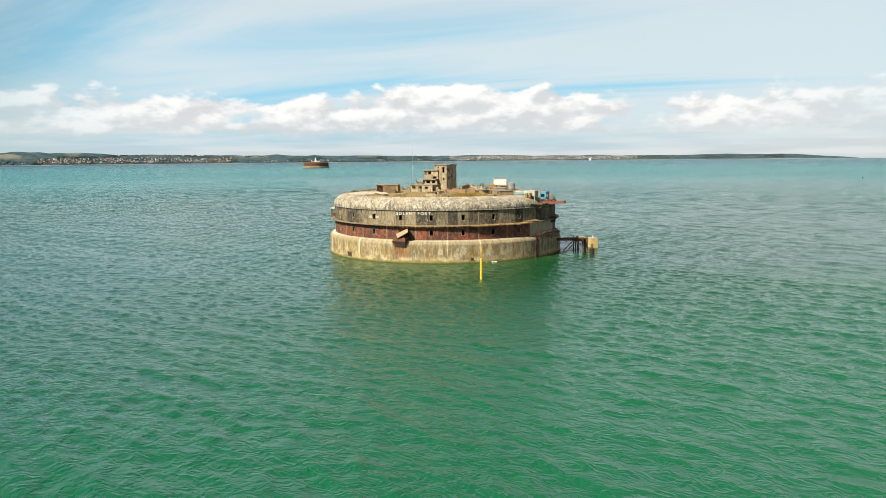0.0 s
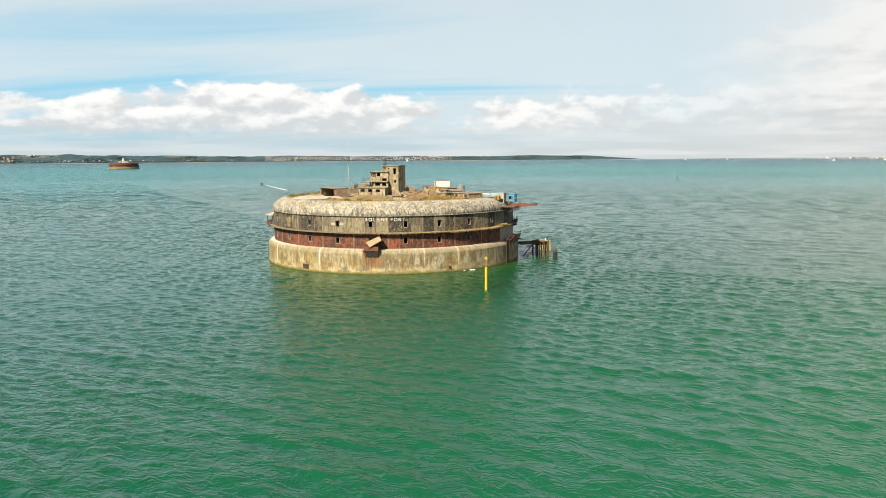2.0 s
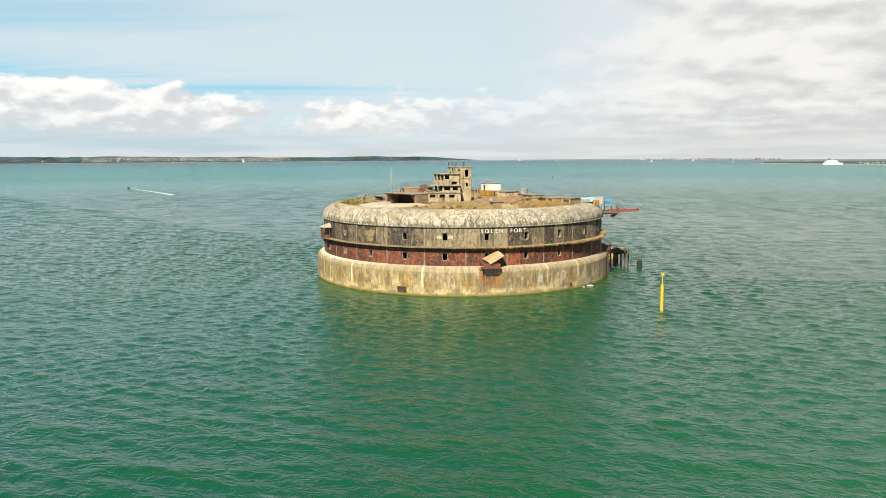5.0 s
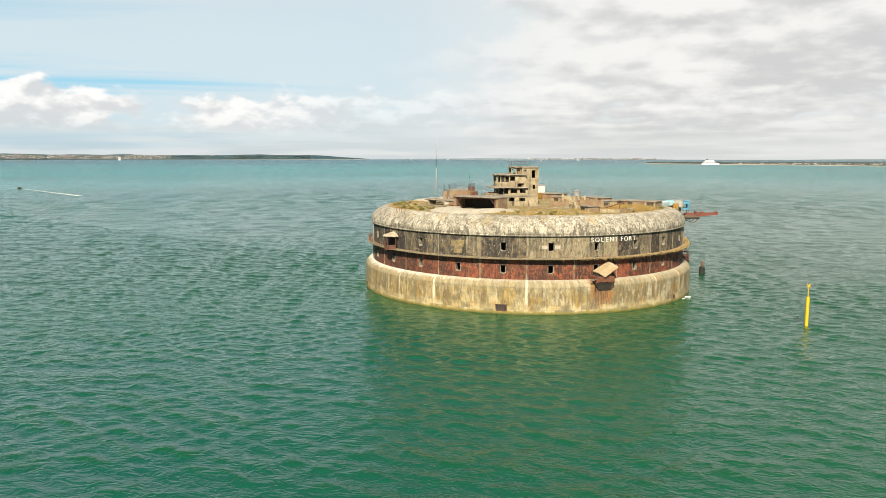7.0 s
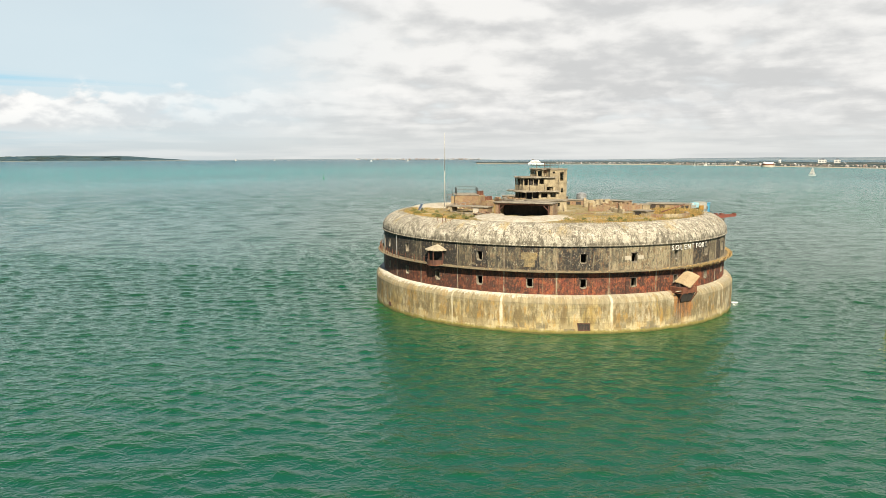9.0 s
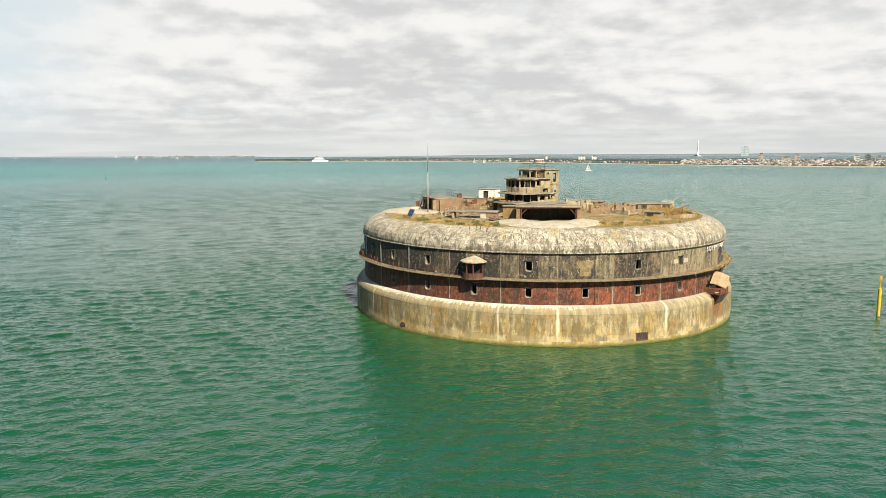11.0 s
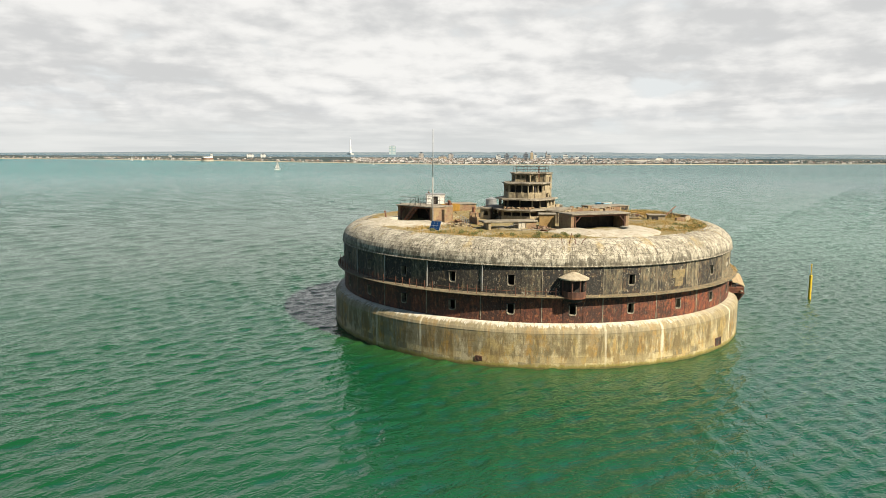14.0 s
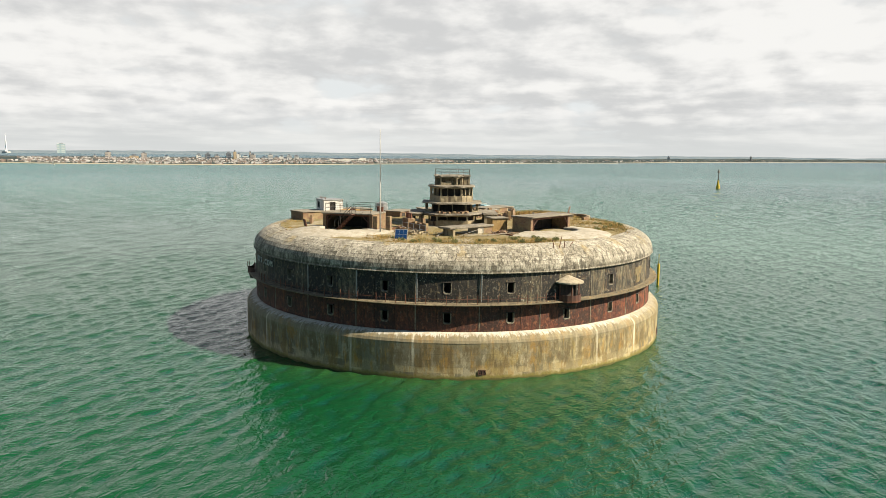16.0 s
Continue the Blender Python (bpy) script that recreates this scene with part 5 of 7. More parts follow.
for _ in range(700):
    a = r.gauss(20, 2.0)
    p = rad(a, 24.0 + r.uniform(-0.2, 0.3), 7.0)
    d = Vector((r.gauss(0, 0.5), r.gauss(0, 0.5), r.uniform(0.1, 1))).normalized() * r.uniform(0.2, 0.6)
    s = d.cross(Vector((0, 0, 1))).normalized() * 0.05
    bm.faces.new([bm.verts.new(q) for q in (p - s, p + s, p + d)])
tagged(part("ledge_growth", bm, "lichen", None, "dry orange plants hanging along the ledge"), kind="stuff", category="plants")

# low holes in the granite
for az, w, z0, z1 in ((-74.2, 2.9, 0.5, 1.15), (-138.5, 1.2, 0.55, 0.85), (-13.0, 0.9, 0.6, 0.9)):
    bm = bmesh.new()
    pierced_arc(bm, 24.5, 24.79, [az - w / 2 - 0.25, az - w / 2, az + w / 2, az + w / 2 + 0.25], [z0 - 0.1, z0, z1, z1 + 0.1], {(1, 1)})
    for i in range(1, 4):
        rod(bm, rad(az - w / 2 + w * i / 4, 24.76, z0), rad(az - w / 2 + w * i / 4, 24.76, z1), 0.03, 5)
    roughen(bm, 0.09, 2.6)
    g = part("outfall_grille", bm, "turret_iron", fort, "rusty outfall grille low in the granite")
    # dark slab before the unbroken wall paints the hole's shade
    bm = bmesh.new()
    arc_slab(bm, 24.4, 24.765, az - w / 2, az + w / 2, z0, z1)
    part("opening", bm, "dark", g)

# the roof
CAP = [(23.74, 9.72), (23.79, 10.08), (23.74, 10.46), (23.58, 10.82), (23.30, 11.16), (22.94, 11.46), (22.50, 11.72), (22.0, 11.92), (21.45, 12.04), (20.9, 12.10)]
bm = bmesh.new()
lathe(bm, [(23.3, 9.70)] + [(r - 0.022, z - 0.012) for r, z in CAP] + [(20.4, 12.0)], 150)
cap = part("roof_cap", bm, "mortar", fort, "curved masonry roof edge of cracked stones", smooth=True)
bm = bmesh.new()
lathe(bm, [(23.4, 9.66), (23.84, 9.68), (23.87, 9.74), (23.84, 9.80), (23.5, 9.86)], 150)
part("cap_lip", bm, "capstone", fort, "thin stone lip under the roof edge")
bm = bmesh.new()
radii = [21.3, 20.6, 19.8, 18.8, 17.6, 16.2, 14.6, 12.8, 10.8, 8.4, 5.6, 2.6]
rows = []
for i, r in enumerate(radii):
    row = []
    for j in range(120):
        a = 3.0 * j
        p = rad(a, r)
        z = 12.05 + 0.02 * i + (0.0 if i == 0 else 0.13 * noise.noise((p.x * 0.5, p.y * 0.5, 2)) + 0.10 * noise.noise((p.x * 1.3, p.y * 1.3, 5)))
        row.append(bm.verts.new((p.x, p.y, z)))
    rows.append(row)
for p, q in zip(rows, rows[1:]):
    for j in range(120):
        bm.faces.new((p[j], p[(j + 1) % 120], q[(j + 1) % 120], q[j]))
bm.faces.new(rows[-1])
part("roof_deck", bm, "deck", fort, "flat roof of worn concrete, soil and dry grass", smooth=True)


def apron(at, turn, radius, label):
    """A pale half-round concrete gun apron on the roof."""
    t = thing("gun_apron", label, "gun platform", at, turn, "gun aprons")
    bm = bmesh.new()
    prof = [(2.75, -0.12), (2.80, 0.36), (3.2, 0.42), (radius * 0.65, 0.36), (radius * 0.85, 0.20), (radius * 0.95, 0.06), (radius, -0.14)]
    rings = []
    for r, z in prof:
        rings.append([bm.verts.new(((r + 0.05 * r * noise.noise((a * 0.09, radius, 3))) * math.cos(radians(a)), (r + 0.05 * r * noise.noise((a * 0.09, radius, 3))) * math.sin(radians(a)) * 0.95, z + 0.05 * noise.noise((r, a * 0.05, 0)))) for a in range(-95, 96, 5)])
    for p, q in zip(rings, rings[1:]):
        for i in range(len(p) - 1):
            bm.faces.new((p[i], q[i], q[i + 1], p[i + 1]))
    part("slab", bm, "lime", t, smooth=True)


apron((-1.5, -14.3, 12.08), -98, 6.9, "pale limewashed half-round concrete gun apron on the roof")
apron((-14.9, 3.8, 12.08), 195, 6.6, "pale limewashed half-round concrete gun apron on the roof")


def gun_shelter(at, turn, w, d, h, label, rail=False):
    """Open-fronted brick shelter; its front looks along local x."""
    t = thing("gun_shelter", label, "shelter", at, turn, "gun shelters")
    bm = bmesh.new()
    box(bm, -d - 0.15, 0.25, -w / 2 - 0.25, w / 2 + 0.25, h - 0.16, h, bevel=0.04)
    roughen(bm, 0.03, 1.0)
    part("roof_slab", bm, "slab", t, "flat concrete roof slab")
    for s in (-1, 1):
        bm = bmesh.new()
        box(bm, -d, 0, s * w / 2 - 0.2, s * w / 2 + 0.2, -0.3, h - 0.16, bevel=0.02)
        part("side_wall", bm, "brick", t, "brick side wall")
    # the open shelter's inner shade is put into this wall's colour
    bm = bmesh.new()
    box(bm, -d - 0.1, -d + 0.25, -w / 2 + 0.2, w / 2 - 0.2, -0.3, h - 0.16)
    part("back_wall", bm, "dark", t, "back wall painted near-black for the shelter's shade")
    for s in (-1, 1):
        bm = bmesh.new()
        rod(bm, (-0.05, s * (w / 2 - 0.35), -0.2), (-0.05, s * (w / 2 - 0.35), h - 0.16), 0.08, 6)
        rod(bm, (-0.05, s * (w / 2 - 0.35), h * 0.45), (-0.05, s * (w / 2 - 1.15), h - 0.2), 0.06, 6)
        part("steel_post", bm, "turret_iron", t, "dark rusted steel post with a brace")
    bm = bmesh.new()
    box(bm, -0.12, 0.04, -w / 2 + 0.2, w / 2 - 0.2, h - 0.34, h - 0.18)
    part("lintel", bm, "rust", t)
    if rail:
        bm = bmesh.new()
        for k in range(7):
            y = -w / 2 + 0.1 + (w - 0.2) * k / 6
            rod(bm, (-0.1, y, h), (-0.1, y, h + 0.95), 0.025, 5)
            rod(bm, (-d, y, h), (-d, y, h + 0.95), 0.025, 5)
        for z in (0.5, 0.95):
            rod(bm, (-0.1, -w / 2 + 0.1, h + z), (-0.1, w / 2 - 0.1, h + z), 0.022, 5)
            rod(bm, (-d, -w / 2 + 0.1, h + z), (-d, w / 2 - 0.1, h + z), 0.022, 5)
            rod(bm, (-d, -w / 2 + 0.1, h + z), (-0.1, -w / 2 + 0.1, h + z), 0.022, 5)
        part("railing", bm, "steel", t, "thin steel railing on the roof")
    return t


gun_shelter((-1.57, -14.3, 12.12), -98.1, 7.0, 2.5, 1.85, "open-fronted brick gun shelter with a flat concrete roof")
gun_shelter((-14.8, 3.8, 12.12), 196, 5.7, 3.3, 1.9, "open-fronted brick shelter with railings on its roof", rail=True)

# the steel stair up to that roof
t = thing("steel_stair", "rusty steel stair leaning against the shelter", "stair", (-15.45, 2.9, 12.2), -74)
for s in (-0.4, 0.4):
    bm = bmesh.new()
    quad_box(bm, [(-1.6, s - 0.03, -0.05), (-1.35, s - 0.03, -0.05), (-1.35, s + 0.03, -0.05), (-1.6, s + 0.03, -0.05), (0.35, s - 0.03, 1.75), (0.6, s - 0.03, 1.75), (0.6, s + 0.03, 1.75), (0.35, s + 0.03, 1.75)])
    part("stringer", bm, "rust", t)
for k in range(9):
    bm = bmesh.new()
    box(bm, -1.5 + 0.22 * k, -1.27 + 0.22 * k, -0.38, 0.38, 0.12 + 0.2 * k, 0.15 + 0.2 * k)
    part("tread", bm, "rust", t)
for s in (-0.42, 0.42):
    bm = bmesh.new()
    rod(bm, (-1.6, s, 0.9), (0.5, s, 2.75), 0.025, 5)
    for k in range(4):
        rod(bm, (-1.55 + 0.68 * k, s, 0.05 + 0.6 * k), (-1.55 + 0.68 * k, s, 0.95 + 0.6 * k), 0.022, 5)
    part("handrail", bm, "steel", t)

# ---- the lookout tower: local x looks out along the bearing -145 ----
tower = thing("lookout_tower", "derelict stepped concrete lookout tower with broken windows", "tower", (0, 0, 0), -145)


def tier(name, pts, z0, z1, holes, mat="concrete", thick=0.24, label=""):
    bm = bmesh.new()
    for a, b, hs in zip(pts, pts[1:], holes):
        pierced_wall(bm, a, b, z0, z1, thick, hs)
    bmesh.ops.subdivide_edges(bm, edges=[e for e in bm.edges if e.calc_length() > 0.5], cuts=2)
    roughen(bm, 0.05, 2.1)
    return part(name, bm, mat, tower, label)


def canopy(name, pts, z0, z1, parent=None):
    bm = bmesh.new()
    prism(bm, pts, z0, z1, 0.015)
    bmesh.ops.subdivide_edges(bm, edges=[e for e in bm.edges if abs(e.verts[0].co.z - e.verts[1].co.z) < 0.01], cuts=5)
    roughen(bm, 0.09, 1.7)
    return part(name, bm, "slab", parent or tower, "thin worn concrete canopy")


WEAR = random.Random(3)


def bank(length, n, lo, hi, post=0.08):
    step = (length - post) / n
    return [(post + step * i, step * (i + 1), lo + WEAR.choice((-0.34, -0.2, -0.06, 0.05)), hi) for i in range(n)]


def dist2(a, b):
    return (Vector(b) - Vector(a)).length


# square stair shaft
tier("shaft", [(-1.6, 2.0), (-1.6, -2.25), (1.0, -2.25), (1.0, 2.0), (-1.6, 2.0)], 12.0, 17.85,
     [[(0.5, 1.1, 16.6, 17.3), (1.7, 2.3, 15.3, 15.9), (0.5, 1.0, 14.9, 15.5)], [(0.9, 1.6, 15.2, 16.0)], [], [(1.55, 2.1, 16.25, 17.45), (0.4, 0.75, 17.25, 17.5), (1.7, 2.1, 14.6, 15.2)]], label="tall square concrete stair shaft")
canopy("shaft_roof", [(-1.75, -2.4), (1.1, -2.4), (1.1, 2.12), (-1.75, 2.12)], 17.83, 17.97)
bm = bmesh.new()
box(bm, -1.68, 1.06, -2.33, 2.08, 15.98, 16.12)
part("string_course", bm, "concrete", tower)
# top cabin
cab = [(1.0, -2.2), (1.75, -2.2), (2.35, -1.5), (2.35, 0.45), (1.75, 1.1), (1.0, 1.1)]
tier("cabin", cab, 16.85, 17.85, [bank(dist2(a, b), k, 17.2, 17.66) for a, b, k in zip(cab, cab[1:], (1, 1, 3, 1, 1))], label="small polygonal top cabin with empty windows")
canopy("cabin_roof", [(0.9, -2.35), (1.85, -2.35), (2.55, -1.55), (2.55, 0.5), (1.85, 1.25), (0.9, 1.25)], 17.84, 17.96)
# third tier
mid = [(0.4, -2.75), (3.0, -2.75), (4.75, -1.5), (4.75, 1.0), (3.0, 2.3), (0.4, 2.3)]
tier("watch_room", mid, 14.92, 16.72, [[(0.6, 1.5, 15.3, 15.9)] + [(1.7, 2.5, 15.95, 16.5)], bank(dist2(mid[1], mid[2]), 3, 15.85, 16.52), bank(dist2(mid[2], mid[3]), 3, 15.6, 16.52), bank(dist2(mid[3], mid[4]), 3, 15.85, 16.52), [(0.15, 0.9, 15.85, 16.5), (1.3, 2.3, 14.95, 15.45)]], label="polygonal watch room with broken parapet and empty windows")
canopy("watch_room_roof", [(0.3, -3.0), (3.1, -3.0), (5.05, -1.65), (5.05, 1.15), (3.1, 2.6), (0.3, 2.6)], 16.70, 16.84)
canopy("watch_room_floor", [(0.2, -3.7), (3.6, -3.7), (5.9, -1.9), (5.9, 1.7), (3.6, 3.4), (0.2, 3.4)], 14.78, 14.94)
# second tier: dark gap with piers and rubble
low = [(0.2, -3.3), (3.2, -3.3), (4.6, -1.7), (4.6, 1.5), (3.2, 3.0), (0.2, 3.0)]
tier("second_tier", low, 13.7, 14.80, [[(0.3, 1.1, 14.05, 14.6), (1.6, 2.7, 14.05, 14.6)]] + [bank(dist2(a, b), k, 13.95, 14.78, 0.09) for a, b, k in zip(low[1:], low[2:], (2, 2, 2))] + [[(0.3, 1.3, 14.0, 14.6), (1.7, 2.6, 14.0, 14.6)]], label="low dark tier with piers")
canopy("second_floor", [(0.0, -4.2), (3.9, -4.2), (6.5, -2.1), (6.5, 1.9), (3.9, 4.0), (0.0, 4.0)], 13.58, 13.74)
bm, r = bmesh.new(), random.Random(4)
for _ in range(70):
    x, y = r.uniform(4.7, 5.9), r.uniform(-1.9, 1.7)
    s = r.uniform(0.06, 0.2)
    box(bm, -s, s, -s * 0.7, s * 0.7, -s * 0.5, s * 0.5, pose(x, y, 13.76 + s * 0.4, r.uniform(-30, 30), r.uniform(-30, 30), r.uniform(0, 180)))
part("rubble", bm, "brick", tower, "broken brick rubble")
# ground tier and its two wings
gnd = [(3.4, -3.8), (5.9, -1.9), (5.9, 1.7), (3.4, 3.7)]
tier("ground_tier", gnd, 11.95, 13.6, [bank(dist2(gnd[0], gnd[1]), 2, 12.85, 13.35), bank(dist2(gnd[1], gnd[2]), 3, 12.85, 13.35), bank(dist2(gnd[2], gnd[3]), 2, 12.85, 13.35)], label="ground tier with long slit windows")
for s in (-1, 1):
    y0, y1 = (3.6, 5.05) if s > 0 else (-5.05, -3.6)
    xs = (0.1, 5.7) if s > 0 else (0.1, 5.0)
    ring = [(xs[1], y0), (xs[1], y1), (xs[0], y1), (xs[0], y0), (xs[1], y0)]
    side = [(0.5, 1.4, 12.9, 13.4), (2.1, 3.0, 12.9, 13.4), (3.7, 4.6, 12.9, 13.4)]
    tier("wing", ring, 11.95, 13.62, [[(0.35, 1.05, 12.75, 13.35)], side, [(0.3, 1.0, 12.0, 13.3)], side], label="low concrete wing with square windows")
    canopy("wing_roof", [(xs[0] - 0.12, y0 - 0.12), (xs[1] + 0.12, y0 - 0.12), (xs[1] + 0.12, y1 + 0.12), (xs[0] - 0.12, y1 + 0.12)], 13.61, 13.76)
# solid dark blocks added behind the windows so the rooms read unlit
for name, x0, x1, y0, y1, z0, z1 in (("inner_room", 1.0, 3.9, -1.9, 1.6, 14.96, 16.66), ("inner_room", 0.9, 3.6, -2.5, 2.2, 13.76, 14.76), ("inner_room", 1.0, 5.0, -2.6, 2.4, 12.0, 13.56)):
    bm = bmesh.new()
    box(bm, x0, x1, y0, y1, z0, z1)
    part(name, bm, "dark", tower, "dark block standing for the unlit rooms inside")
bm = bmesh.new()
for x, y in [(-0.3, -2.2), (1.0, -2.2), (2.3, -1.4), (2.3, -0.5), (2.3, 0.4), (1.0, 1.95), (-0.3, 1.95), (-0.3, -0.8), (-0.3, 0.6)]:
    rod(bm, (x, y, 17.95), (x, y, 18.72), 0.025, 5)
for a, b in (((-0.3, -2.2), (1.0, -2.2)), ((1.0, -2.2), (2.3, -1.4)), ((2.3, -1.4), (2.3, 0.4)), ((2.3, 0.4), (1.0, 1.95)), ((1.0, 1.95), (-0.3, 1.95)), ((-0.3, 1.95), (-0.3, -2.2))):
    for z in (18.35, 18.72):
        rod(bm, (*a, z), (*b, z), 0.022, 5)
part("roof_railing", bm, "steel", tower, "thin rusty roof railing")
bm = bmesh.new()
for y in (1.22, 1.22):
    for x in (1.15, 1.55):
        rod(bm, (x, y, 15.0), (x, y, 18.8), 0.025, 5)
for k in range(12):
    rod(bm, (1.15, 1.22, 15.1 + 0.3 * k), (1.55, 1.22, 15.1 + 0.3 * k), 0.018, 5)
part("ladder", bm, "rust", tower, "rusty wall ladder")

# ---- other things on the roof ----
t = thing("mast", "tall slender pale flag mast standing on the roof", "mast", (-15.15, -1.25, 12.1))
bm = bmesh.new()
rod(bm, (0, 0, -0.2), (0, 0, 5.5), 0.085, 10, 0.07)
rod(bm, (0, 0, 5.5), (0, 0, 10.95), 0.055, 10, 0.035)
part("pole", bm, "mast_paint", t, smooth=True)
bm = bmesh.new()
box(bm, -0.3, 0.3, -0.3, 0.3, -0.2, 0.15, bevel=0.03)
part("foot", bm, "concrete", t)

t = thing("solar_panel", "dark blue solar panel tilted on a stand", "solar panel", (-17.45, -5.95, 12.08), -150)
bm = bmesh.new()
box(bm, -0.55, 0.55, -0.62, 0.62, -0.03, 0.03, pose(0, 0, 0.5, 0, 62, 0))
part("frame", bm, "galvanised", t)
for j in range(3):
    for k in range(2):
        bm = bmesh.new()
        box(bm, -0.5 + 0.51 * k, -0.02 + 0.51 * k, -0.58 + 0.395 * j, -0.21 + 0.395 * j, 0.03, 0.036, pose(0, 0, 0.5, 0, 62, 0))
        part("cell", bm, "panel_blue", t)
bm = bmesh.new()
for s in (-0.5, 0.5):
    rod(bm, (-0.1, s, 0.55), (-0.6, s, -0.1), 0.025, 5)
part("stand", bm, "galvanised", t)


def brick_block(name, label, category, at, turn, l, w, h, mat="brick", roof=True):
    t = thing(name, label, category, at, turn)
    bm = bmesh.new()
    box(bm, -l / 2, l / 2, -w / 2, w / 2, -0.3, h, bevel=0.03)
    roughen(bm, 0.02)
    part("walls", bm, mat, t)
    if roof:
        bm = bmesh.new()
        box(bm, -l / 2 - 0.12, l / 2 + 0.12, -w / 2 - 0.12, w / 2 + 0.12, h + 0.005, h + 0.13, bevel=0.03)
        roughen(bm, 0.02)
        part("roof_slab", bm, "slab", t, "flat concrete slab")
    return t


brick_block("brick_block", "square ochre brick block beside the tower", "brick block", (-5.1, -9.5, 12.1), -37, 1.75, 1.6, 1.5, "ochre_brick")

# long low slab on walls, with a brick end and a pipe rail
t = thing("slab_shelter", "long low concrete slab on short walls", "shelter", (-9.75, -8.6, 12.1), -14)
bm = bmesh.new()
box(bm, -3.15, 3.1, -0.95, 0.95, 0.78, 0.98, bevel=0.04)
roughen(bm, 0.03)
part("slab", bm, "slab", t, "thick pale concrete slab")
for x0, x1, mm in ((-2.6, -2.3, "concrete"), (0.9, 1.7, "lime"), (1.75, 3.0, "brick")):
    bm = bmesh.new()
    box(bm, x0, x1, -0.8, 0.8, -0.2, 0.78, bevel=0.02)
    part("support_wall", bm, mm, t)
bm = bmesh.new()
rod(bm, (-2.8, -1.3, 0.0), (1.0, -1.35, 0.75), 0.03, 6)
for x in (-1.6, -0.2, 1.0):
    rod(bm, (x, -1.33, -0.1), (x, -1.33, 0.35 + 0.19 * (x + 1.6)), 0.03, 6)
part("pipe_rail", bm, "steel", t)

# brick range under the white hut
brick_block("brick_range", "long low red-brown brick building with a flat roof", "building", (-4.3, 16.4, 12.05), -14.5, 10.4, 3.2, 0.98)
t = thing("white_hut", "small white painted metal hut on a brick roof", "hut", (-4.9, 16.3, 13.16), 64)
bm = bmesh.new()
for a, b, hs in (((-1.45, -1.3), (1.45, -1.3), []), ((1.45, -1.3), (1.45, 1.3), []), ((1.45, 1.3), (-1.45, 1.3), [(0.5, 1.3, 0.25, 1.05)]), ((-1.45, 1.3), (-1.45, -1.3), [(0.8, 1.6, 0.0, 1.1)])):
    pierced_wall(bm, a, b, -0.02, 1.32, 0.06, hs)
part("walls", bm, "white_paint", t)
bm = bmesh.new()
box(bm, -1.55, 1.55, -1.4, 1.4, 1.32, 1.42, bevel=0.03)
part("roof", bm, "galvanised", t)
bm = bmesh.new()
for i in range(5):
    rod(bm, (-1.0 + 0.5 * i, 0.9, 1.42), (-1.0 + 0.5 * i, 0.9, 1.72), 0.04, 6)
part("vent", bm, "rust", t)
# near-black block fills the hut, painting its unlit inside
bm = bmesh.new()
box(bm, -1.25, 1.25, -1.1, 1.1, -0.02, 1.2)
part("interior", bm, "dark", t)

t = thing("water_tank", "grey galvanised round water tank with a conical lid", "tank", (3.5, 14.5, 12.1))
bm = bmesh.new()
rod(bm, (0, 0, 0.35), (0, 0, 1.55), 0.80, 24)
for z in (0.55, 0.9, 1.25):
    rod(bm, (0, 0, z), (0, 0, z + 0.05), 0.83, 24)
part("drum", bm, "galvanised", t, smooth=False)
bm = bmesh.new()
rod(bm, (0, 0, 1.55), (0, 0, 1.85), 0.84, 24, 0.15)
part("lid", bm, "galvanised", t)
for i in range(4):
    bm = bmesh.new()
    p = rad(45 + 90 * i, 0.72)
    rod(bm, (p.x * 1.25, p.y * 1.25, -0.2), (p.x, p.y, 0.4), 0.05, 6)
    part("leg", bm, "steel", t)

t = thing("yellow_skip", "ochre yellow steel skip with clay pots before it", "skip", (-4.0, 13.7, 12.12), -17)
bm = bmesh.new()
prism(bm, [(-1.25, -0.6), (1.25, -0.6), (1.25, 0.6), (-1.25, 0.6)], 0.15, 1.12, -0.06)
part("body", bm, "ochre_paint", t)
for i in range(6):
    bm = bmesh.new()
    box(bm, -1.15 + 0.44 * i, -1.07 + 0.44 * i, -0.70, -0.62, 0.2, 1.05)
    part("rib", bm, "ochre_paint", t)
bm = bmesh.new()
box(bm, -1.2, 1.2, -0.5, 0.5, -0.15, 0.15)
part("skid", bm, "rust", t)

t = brick_block("roof_building", "long low brown brick building with a flat roof and small windows", "building", (16.55, 4.5, 12.05), -6, 6.0, 2.9, 0.82)
# dark panels on the solid wall paint the shade of openings
for x0, x1, z0, z1 in ((1.7, 2.15, 0.28, 0.68), (2.25, 2.7, 0.28, 0.68), (-2.9, -1.7, -0.1, 0.74), (-1.2, -0.5, 0.1, 0.7)):
    bm = bmesh.new()
    box(bm, x0, x1, -1.5, -1.40, z0, z1)
    part("opening", bm, "dark", t, "dark panel painted in for an unlit opening")
for x in (-0.35, 1.55, 2.85):
    bm = bmesh.new()
    box(bm, x - 0.09, x + 0.09, -1.53, -1.40, -0.1, 0.8, bevel=0.02)
    part("pier", bm, "concrete", t)

# crane stage that juts out over the wall, with its cabs and boom
t = thing("boat_crane", "old boat crane on a rusty stage with a red boom", "crane", (22.6, 11.0, 10.35), 27)
bm = bmesh.new()
box(bm, -2.6, 1.0, -2.6, 2.2, 0.0, 0.18, bevel=0.02)
part("stage", bm, "timber", t, "worn timber stage")
